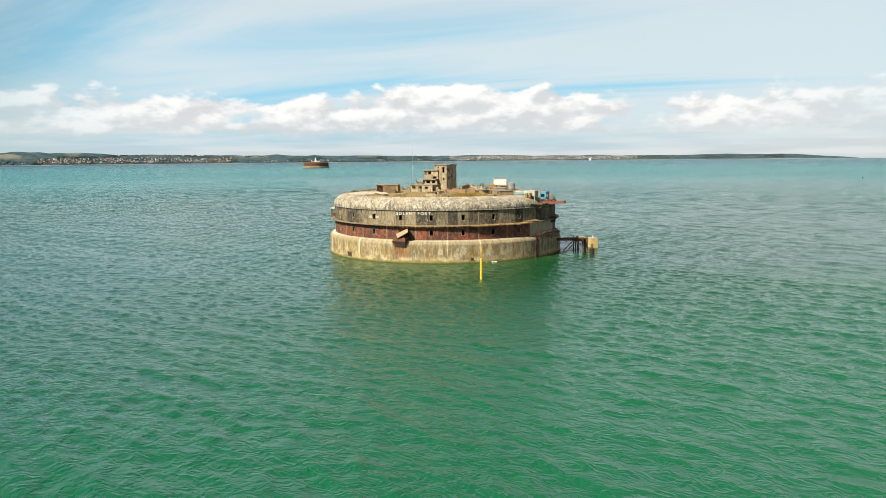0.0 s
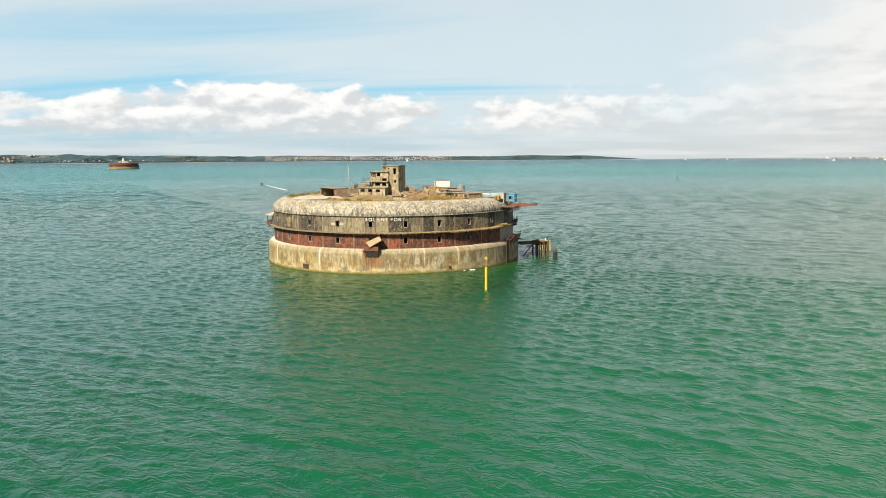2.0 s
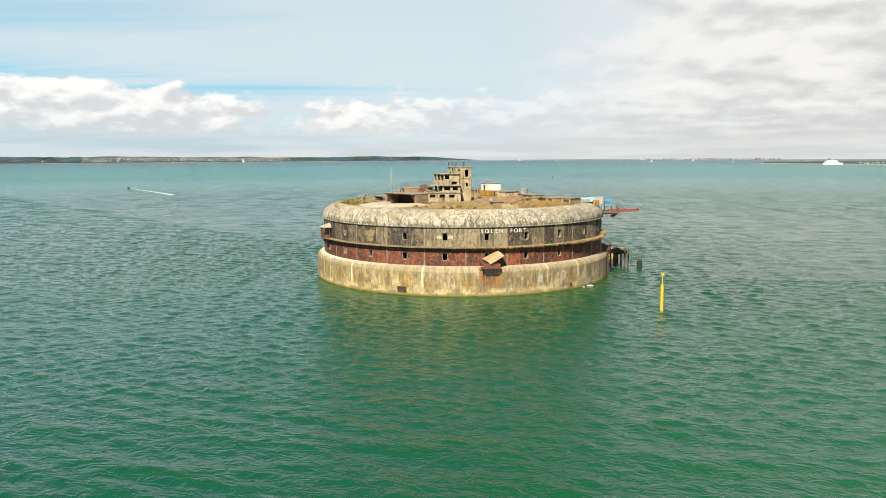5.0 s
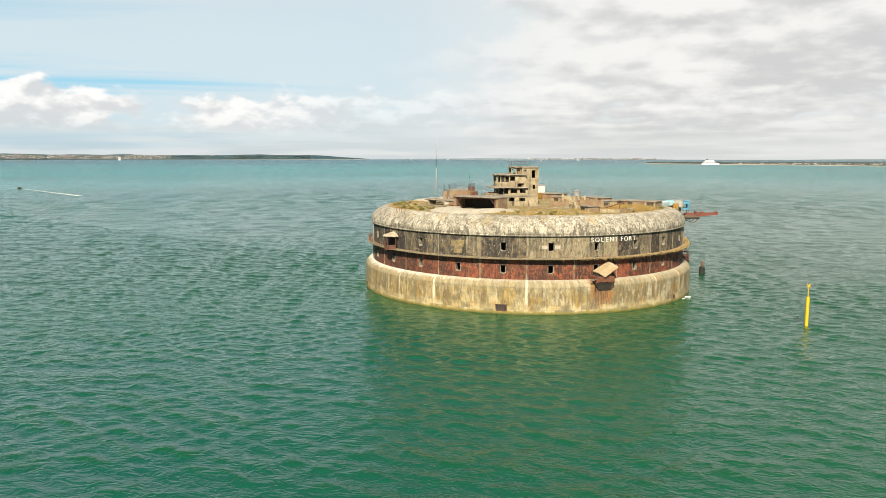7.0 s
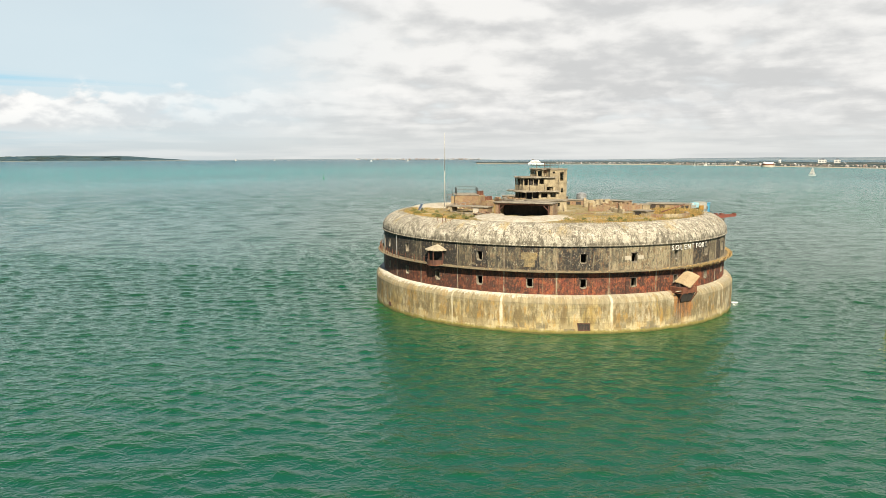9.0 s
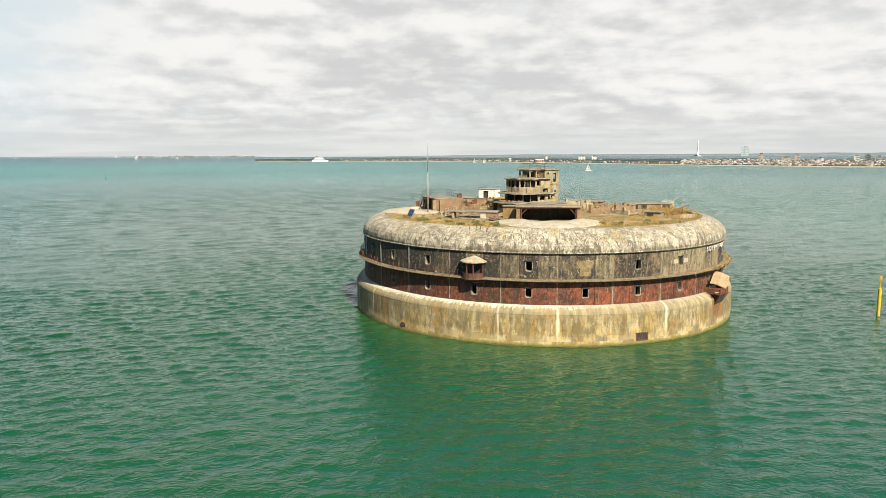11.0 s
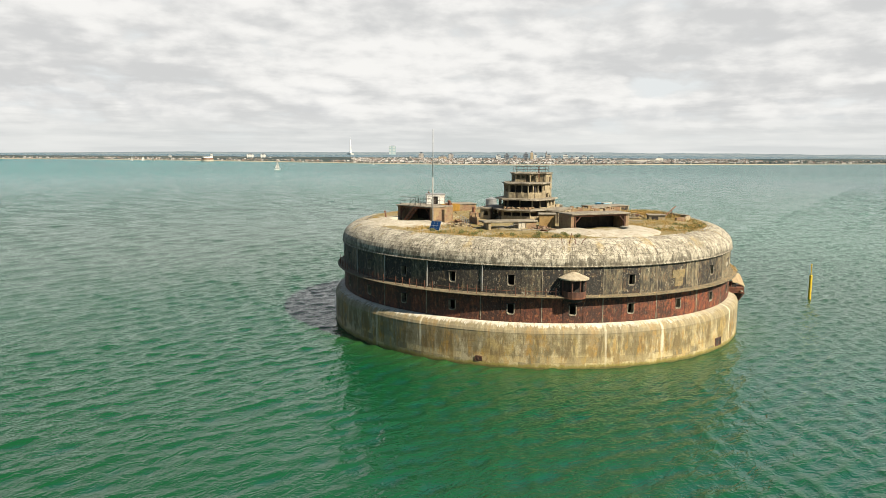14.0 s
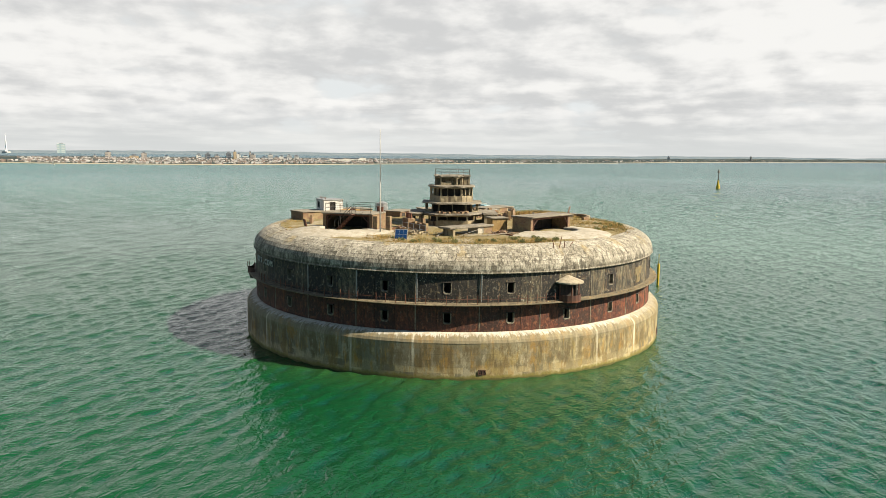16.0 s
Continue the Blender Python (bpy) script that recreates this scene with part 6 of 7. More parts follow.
for y in (-2.3, -0.8, 0.8, 2.0):
    bm = bmesh.new()
    rod(bm, (0.9, y, 0.0), (0.45, y, -0.6), 0.07, 6)
    rod(bm, (0.45, y, -0.6), (-0.1, y, -0.75), 0.06, 6)
    box(bm, -2.5, 1.05, y - 0.07, y + 0.07, -0.16, 0.0)
    part("bracket", bm, "rust", t)
bm = bmesh.new()
quad_box(bm, [(-0.5, -0.35, -0.14), (4.5, -0.22, 0.26), (4.5, 0.22, 0.26), (-0.5, 0.35, -0.14), (-0.5, -0.35, 0.52), (4.5, -0.22, 0.60), (4.5, 0.22, 0.60), (-0.5, 0.35, 0.52)])
for x in (1.0, 1.9, 4.0):
    box(bm, x, x + 0.45, -0.3, 0.3, 0.5, 0.76, bevel=0.04)
part("boom", bm, "red_paint", t, "red rusted boom")
bm = bmesh.new()
for a, b, hs in (((-0.9, -0.75), (0.75, -0.75), [(0.25, 1.3, 0.75, 1.4)]), ((0.75, -0.75), (0.75, 0.75), [(0.25, 1.25, 0.75, 1.4)]), ((0.75, 0.75), (-0.9, 0.75), [(0.25, 1.3, 0.75, 1.4)]), ((-0.9, 0.75), (-0.9, -0.75), [])):
    pierced_wall(bm, (a[0] * 0.8 - 0.4, a[1] * 0.8 + 0.7), (b[0] * 0.8 - 0.4, b[1] * 0.8 + 0.7), 0.98, 2.28, 0.08, [(h[0] * 0.8, h[1] * 0.8, 1.32, 1.92) for h in hs])
box(bm, -1.2, 0.28, 0.04, 1.36, 2.26, 2.38, bevel=0.03)
part("blue_cab", bm, "blue_paint", t, "bright blue steel cab")
bm = bmesh.new()
for x, y in ((-1.0, 0.15), (0.1, 0.15), (-1.0, 1.2), (0.1, 1.2)):
    rod(bm, (x, y, 0.1), (x, y, 1.0), 0.05, 6)
box(bm, -1.1, 0.2, 0.1, 1.3, 0.94, 1.0)
part("cab_stand", bm, "rust", t, "rusty legs under the cab")
bm = bmesh.new()
for a, b, hs in (((-0.7, -0.6), (0.7, -0.6), [(0.2, 1.2, 0.7, 1.5)]), ((0.7, -0.6), (0.7, 0.6), [(0.2, 1.0, 0.7, 1.5)]), ((0.7, 0.6), (-0.7, 0.6), [(0.2, 1.2, 0.7, 1.5)]), ((-0.7, 0.6), (-0.7, -0.6), [(0.2, 1.0, 0.7, 1.5)])):
    pierced_wall(bm, (a[0] - 2.0, a[1] - 0.9), (b[0] - 2.0, b[1] - 0.9), 1.1, 2.55, 0.07, hs)
box(bm, -2.75, -1.25, -1.55, -0.25, 2.5, 2.6, bevel=0.03)
part("glazed_cab", bm, "faded_grey", t, "old glazed operator's cab")
bm = bmesh.new()
for y in (-2.5, -1.2, 0.2, 1.6):
    rod(bm, (0.95, y, 0.18), (0.95, y, 1.15), 0.025, 5)
rod(bm, (0.95, -2.5, 1.15), (0.95, 1.6, 1.15), 0.022, 5)
part("railing", bm, "steel", t)

t = thing("blue_generator", "faded light blue machine casing on the roof", "machine", (19.9, 7.5, 12.02), 61)
bm = bmesh.new()
box(bm, -1.55, 0.25, -0.5, 0.5, 0.1, 0.72, bevel=0.05)
part("casing", bm, "pale_blue", t)
bm = bmesh.new()
box(bm, 0.27, 1.6, -0.45, 0.45, 0.1, 0.86, bevel=0.05)
part("radiator_housing", bm, "pale_blue", t)
for k in range(5):
    bm = bmesh.new()
    box(bm, -1.4 + 0.34 * k, -1.16 + 0.34 * k, -0.53, -0.49, 0.22, 0.62)
    part("louvre", bm, "faded_grey", t)
bm = bmesh.new()
box(bm, -1.3, -0.2, -0.42, 0.42, 0.72, 0.84, bevel=0.03)
part("lid", bm, "white_paint", t)
for x in (-1.1, 0.9):
    bm = bmesh.new()
    box(bm, x, x + 0.25, -0.55, 0.55, -0.15, 0.1)
    part("skid", bm, "steel", t)
for i, (x, y) in enumerate(((21.15, 7.75), (21.35, 8.35))):
    t = thing("fuel_drum", "ochre steel drum standing on the roof edge", "drum", (x, y, 11.62), 40 * i, "fuel drums")
    bm = bmesh.new()
    for z0, z1 in ((0, 0.27), (0.29, 0.56), (0.58, 0.82)):
        rod(bm, (0, 0, z0), (0, 0, z1), 0.27, 14)
        rod(bm, (0, 0, z1), (0, 0, z1 + 0.02), 0.285, 14)
    part("body", bm, "ochre_paint", t)

# third gun position: low curved parapet, with a beam left on it
t = thing("gun_parapet", "low curved brick parapet of an empty gun position", "parapet", (14.6, -7.3, 12.05), -27)
for k in range(7):
    a0 = -75 + 150 * k / 7
    bm = bmesh.new()
    arc_slab(bm, 3.55, 3.95, a0, a0 + 150 / 7 - 0.6, -0.2, 0.5 + 0.04 * (k % 2), 3)
    roughen(bm, 0.02)
    part("parapet_block", bm, "concrete" if k % 3 else "brick", t)
t = thing("loose_beam", "rusty steel beam propped over the parapet", "beam", (16.6, -7.6, 12.4), 20)
bm = bmesh.new()
rod(bm, (-1.6, 0, 0.2), (1.4, 0, 1.15), 0.07, 6)
part("bar", bm, "rust", t)
bm = bmesh.new()
rod(bm, (0.3, 0, -0.4), (0.3, 0, 0.85), 0.05, 6)
part("prop", bm, "rust", t)

# broken walls, pillboxes and clutter between the tower and the edge
r = random.Random(23)
for x, y, l, w, h, turn, mm, nm in ((7.5, -3.2, 4.4, 0.35, 0.75, 40, "brick", "ruined_wall"), (9.6, -5.4, 2.6, 0.35, 0.6, 130, "concrete", "ruined_wall"), (11.2, -2.0, 3.4, 0.35, 0.9, 25, "brick", "ruined_wall"),
                                   (9.8, 1.8, 5.0, 0.4, 0.8, -20, "brick", "ruined_wall"), (6.6, 4.6, 4.2, 0.4, 0.9, 10, "concrete", "ruined_wall"), (12.6, 2.4, 2.4, 1.6, 0.75, 12, "concrete", "pillbox"),
                                   (8.6, 8.8, 5.2, 2.2, 0.85, -32, "brick", "roof_store"), (2.6, 10.6, 3.6, 2.4, 0.75, 8, "brick", "roof_store"), (12.9, -8.6, 2.0, 1.5, 0.62, -36, "concrete", "pillbox"),
                                   (-8.9, 9.3, 3.6, 0.4, 0.85, -55, "brick", "ruined_wall"), (-10.3, -2.6, 3.2, 0.35, 0.8, 74, "brick", "ruined_wall"),
                                   (-11.7, 12.6, 2.2, 0.3, 0.6, 40, "brick", "ruined_wall")):
    lab = {"ruined_wall": "broken low wall of a ruined roof building", "pillbox": "squat concrete box with a flat lid", "roof_store": "low brick roof store with a concrete lid"}[nm]
    t = brick_block(nm, lab, "wall" if nm == "ruined_wall" else "store", (x, y, 12.1), turn, l, w, h, mm, nm != "ruined_wall")
    if nm == "ruined_wall":
        a = -l / 2
        while a < l / 2 - 0.15:
            b = min(a + r.uniform(0.22, 0.6), l / 2)
            bm = bmesh.new()
            box(bm, a, b - 0.005, -w / 2 * 0.97, w / 2 * 0.97, h - 0.002, h + max(0.03, r.gauss(0.16, 0.2)), bevel=0.02)
            roughen(bm, 0.03, 2)
            part("broken_course", bm, mm, t)
            a = b
    else:
        # near-black panels stand in for unlit openings in these solid walls
        for s in (-1, 1):
            for k in range(max(1, int(l / 1.7))):
                x0 = -l / 2 + 0.35 + 1.7 * k
                bm = bmesh.new()
                box(bm, x0, min(x0 + 0.8, l / 2 - 0.2), s * w / 2 - 0.05, s * w / 2 + 0.032, 0.12 if k % 2 else -0.05, h * 0.82)
                part("opening", bm, "dark", t, "dark panel painted in for an unlit opening")
for i, (x, y) in enumerate(((-10.9, 2.1), (-10.75, 2.5), (-10.6, 2.9), (-10.4, 3.2), (-9.15, -0.6), (-8.95, -0.25), (-8.75, 0.1), (-8.55, 0.45), (-5.8, 11.6), (-5.3, 11.8), (-4.8, 12.0))):
    t = thing("chimney_pot", "red clay chimney pot on the roof", "chimney pot", (x, y, 14.0 if i < 4 else 13.35 if i < 8 else 12.95), 0, "chimney pots")
    bm = bmesh.new()
    rod(bm, (0, 0, -0.1), (0, 0, 0.5), 0.14, 10, 0.11)
    part("pot", bm, "rust", t)
    bm = bmesh.new()
    rod(bm, (0, 0, 0.45), (0, 0, 0.55), 0.15, 10)
    part("rim", bm, "rust", t)
brick_block("chimney_stack", "broad brick chimney stack carrying clay pots", "chimney", (-8.85, -0.08, 12.1), 60, 1.7, 0.9, 1.2, "brick", False)
brick_block("chimney_stack", "square brick chimney stack behind the shelter", "chimney", (-10.65, 2.65, 12.1), 70, 1.5, 0.7, 1.75, "brick", False)
for x, y in ((-14.3, 0.1), (-13.4, -0.95)):
    brick_block("brick_pier", "tall square brick pier beside the shelter", "pier", (x, y, 12.1), 16, 0.5, 0.5, 1.75, "brick", False)
t = thing("steel_plate", "leaning orange rusted steel plate on the roof edge", "plate", (-16.2, 8.8, 12.1), 150)
bm = bmesh.new()
box(bm, -0.04, 0.04, -0.55, 0.55, -0.1, 1.05, pose(0, 0, 0, 0, 12, 0), bevel=0.01)
part("sheet", bm, "rust", t)
t = thing("pipe_railing", "grey pipe railing beside the tower", "railing", (-12.2, -3.4, 12.1), 70)
for k in range(5):
    bm = bmesh.new()
    rod(bm, (-2.4 + 1.2 * k, 0, -0.1), (-2.4 + 1.2 * k, 0, 1.0), 0.03, 6)
    part("post", bm, "galvanised", t)
for z in (0.5, 1.0):
    bm = bmesh.new()
    rod(bm, (-2.4, 0, z), (2.4, 0, z), 0.025, 6)
    part("rail", bm, "galvanised", t)
# heaps of fallen brick, timber and plate between the ruins
def rubble_heap(at, spread, count, seed, mat, label):
    t = thing("rubble_heap", label, "rubble", at, 37 * seed, "rubble heaps")
    q = random.Random(seed)
    for name, mm, k in (("broken_brick", mat, count), ("broken_timber", "timber", count // 6), ("scrap_plate", "rust", count // 9)):
        bm = bmesh.new()
        for _ in range(k):
            x, y = q.gauss(0, spread), q.gauss(0, spread * 0.6)
            e = math.exp(-(x * x + y * y * 2.5) / (spread * spread * 1.6))
            m = pose(x, y, 0.02 + 0.38 * e * q.random(), q.uniform(-35, 35), q.uniform(-35, 35), q.uniform(0, 180))
            if name == "broken_brick":
                g = q.uniform(0.07, 0.24)
                box(bm, -g, g, -g * 0.6, g * 0.6, -g * 0.4, g * 0.4, m)
            elif name == "broken_timber":
                box(bm, -q.uniform(0.3, 0.9), 0.5, -0.05, 0.05, -0.03, 0.03, m)
            else:
                box(bm, -0.3, q.uniform(0.2, 0.5), -0.22, 0.22, -0.012, 0.012, m)
        tagged(part(name, bm, mm, t), kind="stuff")


for i, (x, y, sp, k, mm) in enumerate(((7.8, -1.0, 1.3, 70, "brick"), (10.6, -0.2, 1.2, 60, "brick"), (9.2, -4.0, 1.0, 50, "concrete"), (5.8, 6.6, 1.2, 60, "brick"), (11.4, 4.6, 1.3, 60, "brick"),
                                       (-11.6, -1.0, 0.8, 45, "brick"), (-7.6, 10.6, 1.1, 50, "brick"), (-13.4, -4.6, 0.9, 45, "concrete"),
                                       (13.4, -4.4, 1.0, 45, "concrete"), (6.4, 11.6, 1.1, 50, "brick"), (-7.2, -11.6, 0.8, 40, "brick"))):
    rubble_heap((x, y, 12.16), sp, k, i + 3, mm, "heap of broken brick, timber and rusty scrap on the roof" if mm == "brick" else "heap of broken concrete and scrap on the roof")
# low kerbs, planks and pipe rails lying before the tower
q = random.Random(91)
for x, y, l, turn in ((-12.6, -7.2, 3.0, 20), (-10.9, -10.6, 2.6, -35), (-8.4, -11.9, 3.4, -20), (-13.9, -3.0, 2.2, 75), (-11.2, -6.3, 2.0, 5), (-6.3, -13.0, 2.4, -50), (5.6, -8.8, 2.6, 30), (8.2, -9.6, 2.2, -15), (10.8, -6.6, 2.4, 60)):
    t = thing("fallen_plank", "weathered plank lying among weeds on the roof", "plank", (x, y, 12.2), turn, "fallen planks")
    bm = bmesh.new()
    box(bm, -l / 2, l / 2, -0.11, 0.11, 0.0, 0.06, pose(0, 0, 0.08, q.uniform(-8, 8), q.uniform(-6, 6), 0), bevel=0.01)
    roughen(bm, 0.02, 1.5)
    part("board", bm, "worn_timber" if q.random() < 0.6 else "slab", t)
# rods standing in the roof edge over the turret
t = thing("bent_rods", "cluster of rusty bent rods in the roof edge", "rods", rad(BAY0, 22.4, 11.6), BAY0)
for k, (y, lean, h) in enumerate(((-0.9, -0.1, 0.9), (-0.3, 0.12, 1.2), (0.35, -0.05, 0.85), (0.8, 0.25, 0.7))):
    bm = bmesh.new()
    rod(bm, (0, y, -0.2), (0.15, y + lean, h * 0.6), 0.035, 6)
    rod(bm, (0.15, y + lean, h * 0.6), (0.1, y + lean * 2.2, h), 0.03, 6)
    part("rod", bm, "rust", t)


# corner turrets corbelled out of the iron wall
def turret(az, label):
    t = thing("wall_turret", label, "turret", (0, 0, 0), az, "wall turrets")
    c, rr = 23.75, 1.22
    half = [(c + rr * math.cos(radians(a)), rr * 0.98 * math.sin(radians(a))) for a in range(-80, 81, 20)]
    back = [(23.0, 1.26), (23.0, -1.26)]
    bm = bmesh.new()
    prism(bm, half + back, 6.80, 6.96)
    part("floor", bm, "rust", t, "rusty steel floor")
    # corbel in near-black: the shade under the floor is painted on it
    bm = bmesh.new()
    prism(bm, [(c + (p[0] - c) * 0.7, p[1] * 0.7) for p in half] + [(23.4, 0.88), (23.4, -0.88)], 6.45, 6.80, -0.25)
    part("corbel", bm, "dark", t)
    for a, b in zip(half, half[1:]):
        bm = bmesh.new()
        pierced_wall(bm, a, b, 6.96, 7.48, 0.06)
        part("parapet_plate", bm, "turret_iron", t)
    for p in (half[0], half[3], half[5], half[8]):
        bm = bmesh.new()
        q = (c + (p[0] - c) * 0.93, p[1] * 0.93)
        box(bm, q[0] - 0.06, q[0] + 0.06, q[1] - 0.06, q[1] + 0.06, 7.4, 8.70)
        part("post", bm, "turret_iron", t)
    bm = bmesh.new()
    eave = [bm.verts.new((c - 0.05 + 1.46 * math.cos(radians(a)), 1.46 * math.sin(radians(a)), 8.72)) for a in range(-90, 91, 20)]
    top = bm.verts.new((23.5, 0, 9.30))
    low = [bm.verts.new((v.co.x, v.co.y, 8.60)) for v in eave]
    for i in range(len(eave) - 1):
        bm.faces.new((eave[i], eave[i + 1], top)), bm.faces.new((low[i], low[i + 1], eave[i + 1], eave[i]))
    bm.faces.new(low[::-1])
    part("conical_roof", bm, "worn_lime", t, "pale conical cap")
    # dark block added where the turret's inside is just unlit
    bm = bmesh.new()
    box(bm, 23.0, 23.68, -1.0, 1.0, 7.0, 8.7)
    part("dark_niche", bm, "dark", t)


turret(BAY0, "half-round rusty wall turret with a pale conical cap")

# small open balconies at the ledge
def balcony(az, label):
    t = thing("wall_balcony", label, "balcony", (0, 0, 0), az, "wall balconies")
    arc = [(23.7 + 0.9 * math.cos(radians(a)), 0.95 * math.sin(radians(a))) for a in range(-80, 81, 20)]
    bm = bmesh.new()
    prism(bm, arc + [(23.2, 1.15), (23.2, -1.15)], 6.80, 6.95)
    part("floor", bm, "rust", t)
    # near-black corbel again carries the underside's shade in its colour
    bm = bmesh.new()
    prism(bm, [(23.8 + (p[0] - 23.8) * 0.75, p[1] * 0.75) for p in arc] + [(23.4, 0.9), (23.4, -0.9)], 6.2, 6.80, -0.2)
    part("corbel", bm, "dark", t)
    for a, b in zip(arc, arc[1:]):
        bm = bmesh.new()
        pierced_wall(bm, a, b, 6.95, 7.45, 0.05)
        part("parapet_plate", bm, "turret_iron", t)
    for p in arc[::2]:
        bm = bmesh.new()
        rod(bm, (p[0], p[1], 7.4), (p[0], p[1], 8.1), 0.03, 6)
        part("post", bm, "rust", t)


balcony(BAY0 - 7 * BAY, "small half-round rusty balcony on the shaded wall ledge")
balcony(42.5, "small half-round rusty balcony above the landing jetty")

# the closet hung on the wall over the granite, its pale lid sloping out
t = thing("hanging_closet", "rusty closet bracketed to the wall under a tilted pale board roof", "closet", (0, 0, 0), -44.0)
bm = bmesh.new()
box(bm, 23.45, 25.35, -1.32, 1.0, 4.05, 4.72, bevel=0.04)
roughen(bm, 0.04, 1.5)
part("tray", bm, "rust", t, "rusty steel tray")
for y in (-1.3, -0.5, 0.3, 1.0):
    bm = bmesh.new()
    box(bm, 25.34, 25.42, y - 0.05, y + 0.05, 4.0, 4.78)
    part("rib", bm, "rust", t)
bm = bmesh.new()
quad_box(bm, [(24.3, -0.9, 3.0), (24.85, -0.9, 3.0), (24.85, 0.7, 3.0), (24.3, 0.7, 3.0), (24.0, -1.4, 4.04), (25.3, -1.4, 4.04), (25.3, 0.95, 4.04), (24.0, 0.95, 4.04)])
part("corbel", bm, "dark", t, "blackened steel corbel")
for y in (-1.5, 1.05):
    bm = bmesh.new()
    rod(bm, (24.72, y * 0.8, 2.9), (25.45, y, 4.1), 0.07, 6)
    rod(bm, (23.5, y, 4.1), (25.5, y, 4.1), 0.06, 6)
    part("bracket", bm, "rust", t)
bm = bmesh.new()
for y in (-1.6, -1.2):
    box(bm, 25.0, 25.25, y - 0.45, y + 0.2, 4.36, 4.42)
part("plank", bm, "worn_lime", t)
# two boards meeting in a slight fold
for k, (u0, u1) in enumerate(((0.0, 0.42), (0.43, 1.0))):
    a, b, c, d = Vector((23.78, 0.96, 6.40)), Vector((25.35, 1.59, 5.88)), Vector((25.65, -0.38, 4.77)), Vector((24.15, -1.28, 5.37))
    lift = Vector((0.05, 0, 0.09))
    f = lambda p, q, u: p.lerp(q, u) + (lift if 0.3 < u < 0.6 else Vector((0, 0, 0)))
    low4 = [f(a, b, u0), f(a, b, u1), f(d, c, u1), f(d, c, u0)]
    bm = bmesh.new()
    quad_box(bm, [p - Vector((0.03, 0, 0.09)) for p in low4] + low4)
    roughen(bm, 0.03, 1.2)
    part("roof_board", bm, "board", t, "tilted pale board")
for y, z in ((-1.0, 5.35), (0.9, 6.0)):
    for x, yy, top in ((24.0, y, z), (25.2, y * 0.7, z - 0.55)):
        bm = bmesh.new()
        rod(bm, (x, yy, 4.6), (x, yy, top), 0.055, 6)
        part("strut", bm, "rust", t)
bm = bmesh.new()
box(bm, 23.4, 24.6, -1.0, 0.9, 4.7, 5.1)
part("inner_box", bm, "dark", t)

# grey plaster, pipes, landing and jetty on the far side
bm = bmesh.new()
arc_slab(bm, R_WALL - 0.05, R_WALL + 0.09, 19.5, 44, 4.2, 6.74, 10)
part("plaster_patch", bm, "worn_lime", fort, "patch of pale grey plaster on the lower wall")
t = thing("rusty_pipes", "bundle of rusty pipes climbing the granite", "pipes", (0, 0, 0), 21.5)
for k, y in enumerate((-0.5, -0.15, 0.25)):
    bm = bmesh.new()
    rod(bm, (24.85, y, -1.5), (24.85, y, 4.5 + 0.2 * k), 0.07, 8)
    part("pipe", bm, "turret_iron", t)
for k in range(3):
    bm = bmesh.new()
    box(bm, 24.6, 24.95, -0.7, 0.45, 0.9 + 1.5 * k, 1.0 + 1.5 * k)
    part("clamp", bm, "rust", t)
t = thing("jetty", "decayed landing jetty of rusty beams on timber piles", "jetty", (12.03, -6.56, 0), 75)
q = random.Random(77)
for k in range(22):
    if k in (5, 9, 10, 14):
        continue
    bm = bmesh.new()
    wide = 1.25 if k > 13 else 0.8
    box(bm, 24.3 + 0.27 * k, 24.52 + 0.27 * k, -wide + q.uniform(-0.1, 0.2), wide + q.uniform(-0.2, 0.1), 2.84, 2.91, bevel=0.01)
    part("deck_board", bm, "worn_timber" if k > 13 else "timber", t)
for y in (-0.7, 0.7):
    bm = bmesh.new()
    box(bm, 24.2, 30.3, y - 0.12, y + 0.12, 2.42, 2.83)
    part("beam", bm, "rust", t)
for x in (28.2, 29.2, 30.2):
    bm = bmesh.new()
    box(bm, x - 0.12, x + 0.12, -1.35, 1.35, 2.12, 2.41)
    part("cross_beam", bm, "rust", t)
for x, y in ((28.2, -1.2), (28.2, 0.0), (28.2, 1.2), (29.2, -1.2), (29.2, 1.2), (30.2, -1.25), (30.2, -0.4), (30.2, 0.4), (30.2, 1.25)):
    bm = bmesh.new()
    rod(bm, (x, y, -3), (x + q.uniform(-0.05, 0.05), y, 2.4 if abs(y) < 1 else 3.05), 0.16, 8, 0.14)
    part("pile", bm, "timber", t)
for y in (-0.8, 0.8):
    bm = bmesh.new()
    rod(bm, (25.6, y, -0.1), (28.0, y, 2.3), 0.09, 6)
    part("brace", bm, "rust", t)
bm = bmesh.new()
rod(bm, (28.3, -1.2, 0.5), (30.1, -1.25, 2.0), 0.06, 6)
rod(bm, (28.3, -1.2, 2.0), (30.1, -1.25, 0.5), 0.06, 6)
part("brace", bm, "timber", t)
bm = bmesh.new()
box(bm, 28.3, 29.3, -0.7, 0.4, 2.92, 3.18, pose(0, 0, 0, 0, 0, 0), bevel=0.05)
box(bm, 29.4, 30.1, -0.2, 0.9, 2.92, 3.10, bevel=0.04)
part("fallen_plate", bm, "board", t, "fallen pale rusty plates")
for k in range(5):
    bm = bmesh.new()
    rod(bm, (24.6 + 0.9 * k, -0.78, 2.9), (24.6 + 0.9 * k + q.uniform(-0.1, 0.1), -0.8, 3.7), 0.03, 5)
    part("post", bm, "rust", t)
bm = bmesh.new()
rod(bm, (24.6, -0.78, 3.65), (28.2, -0.8, 3.55), 0.025, 5)
part("handrail", bm, "rust", t)
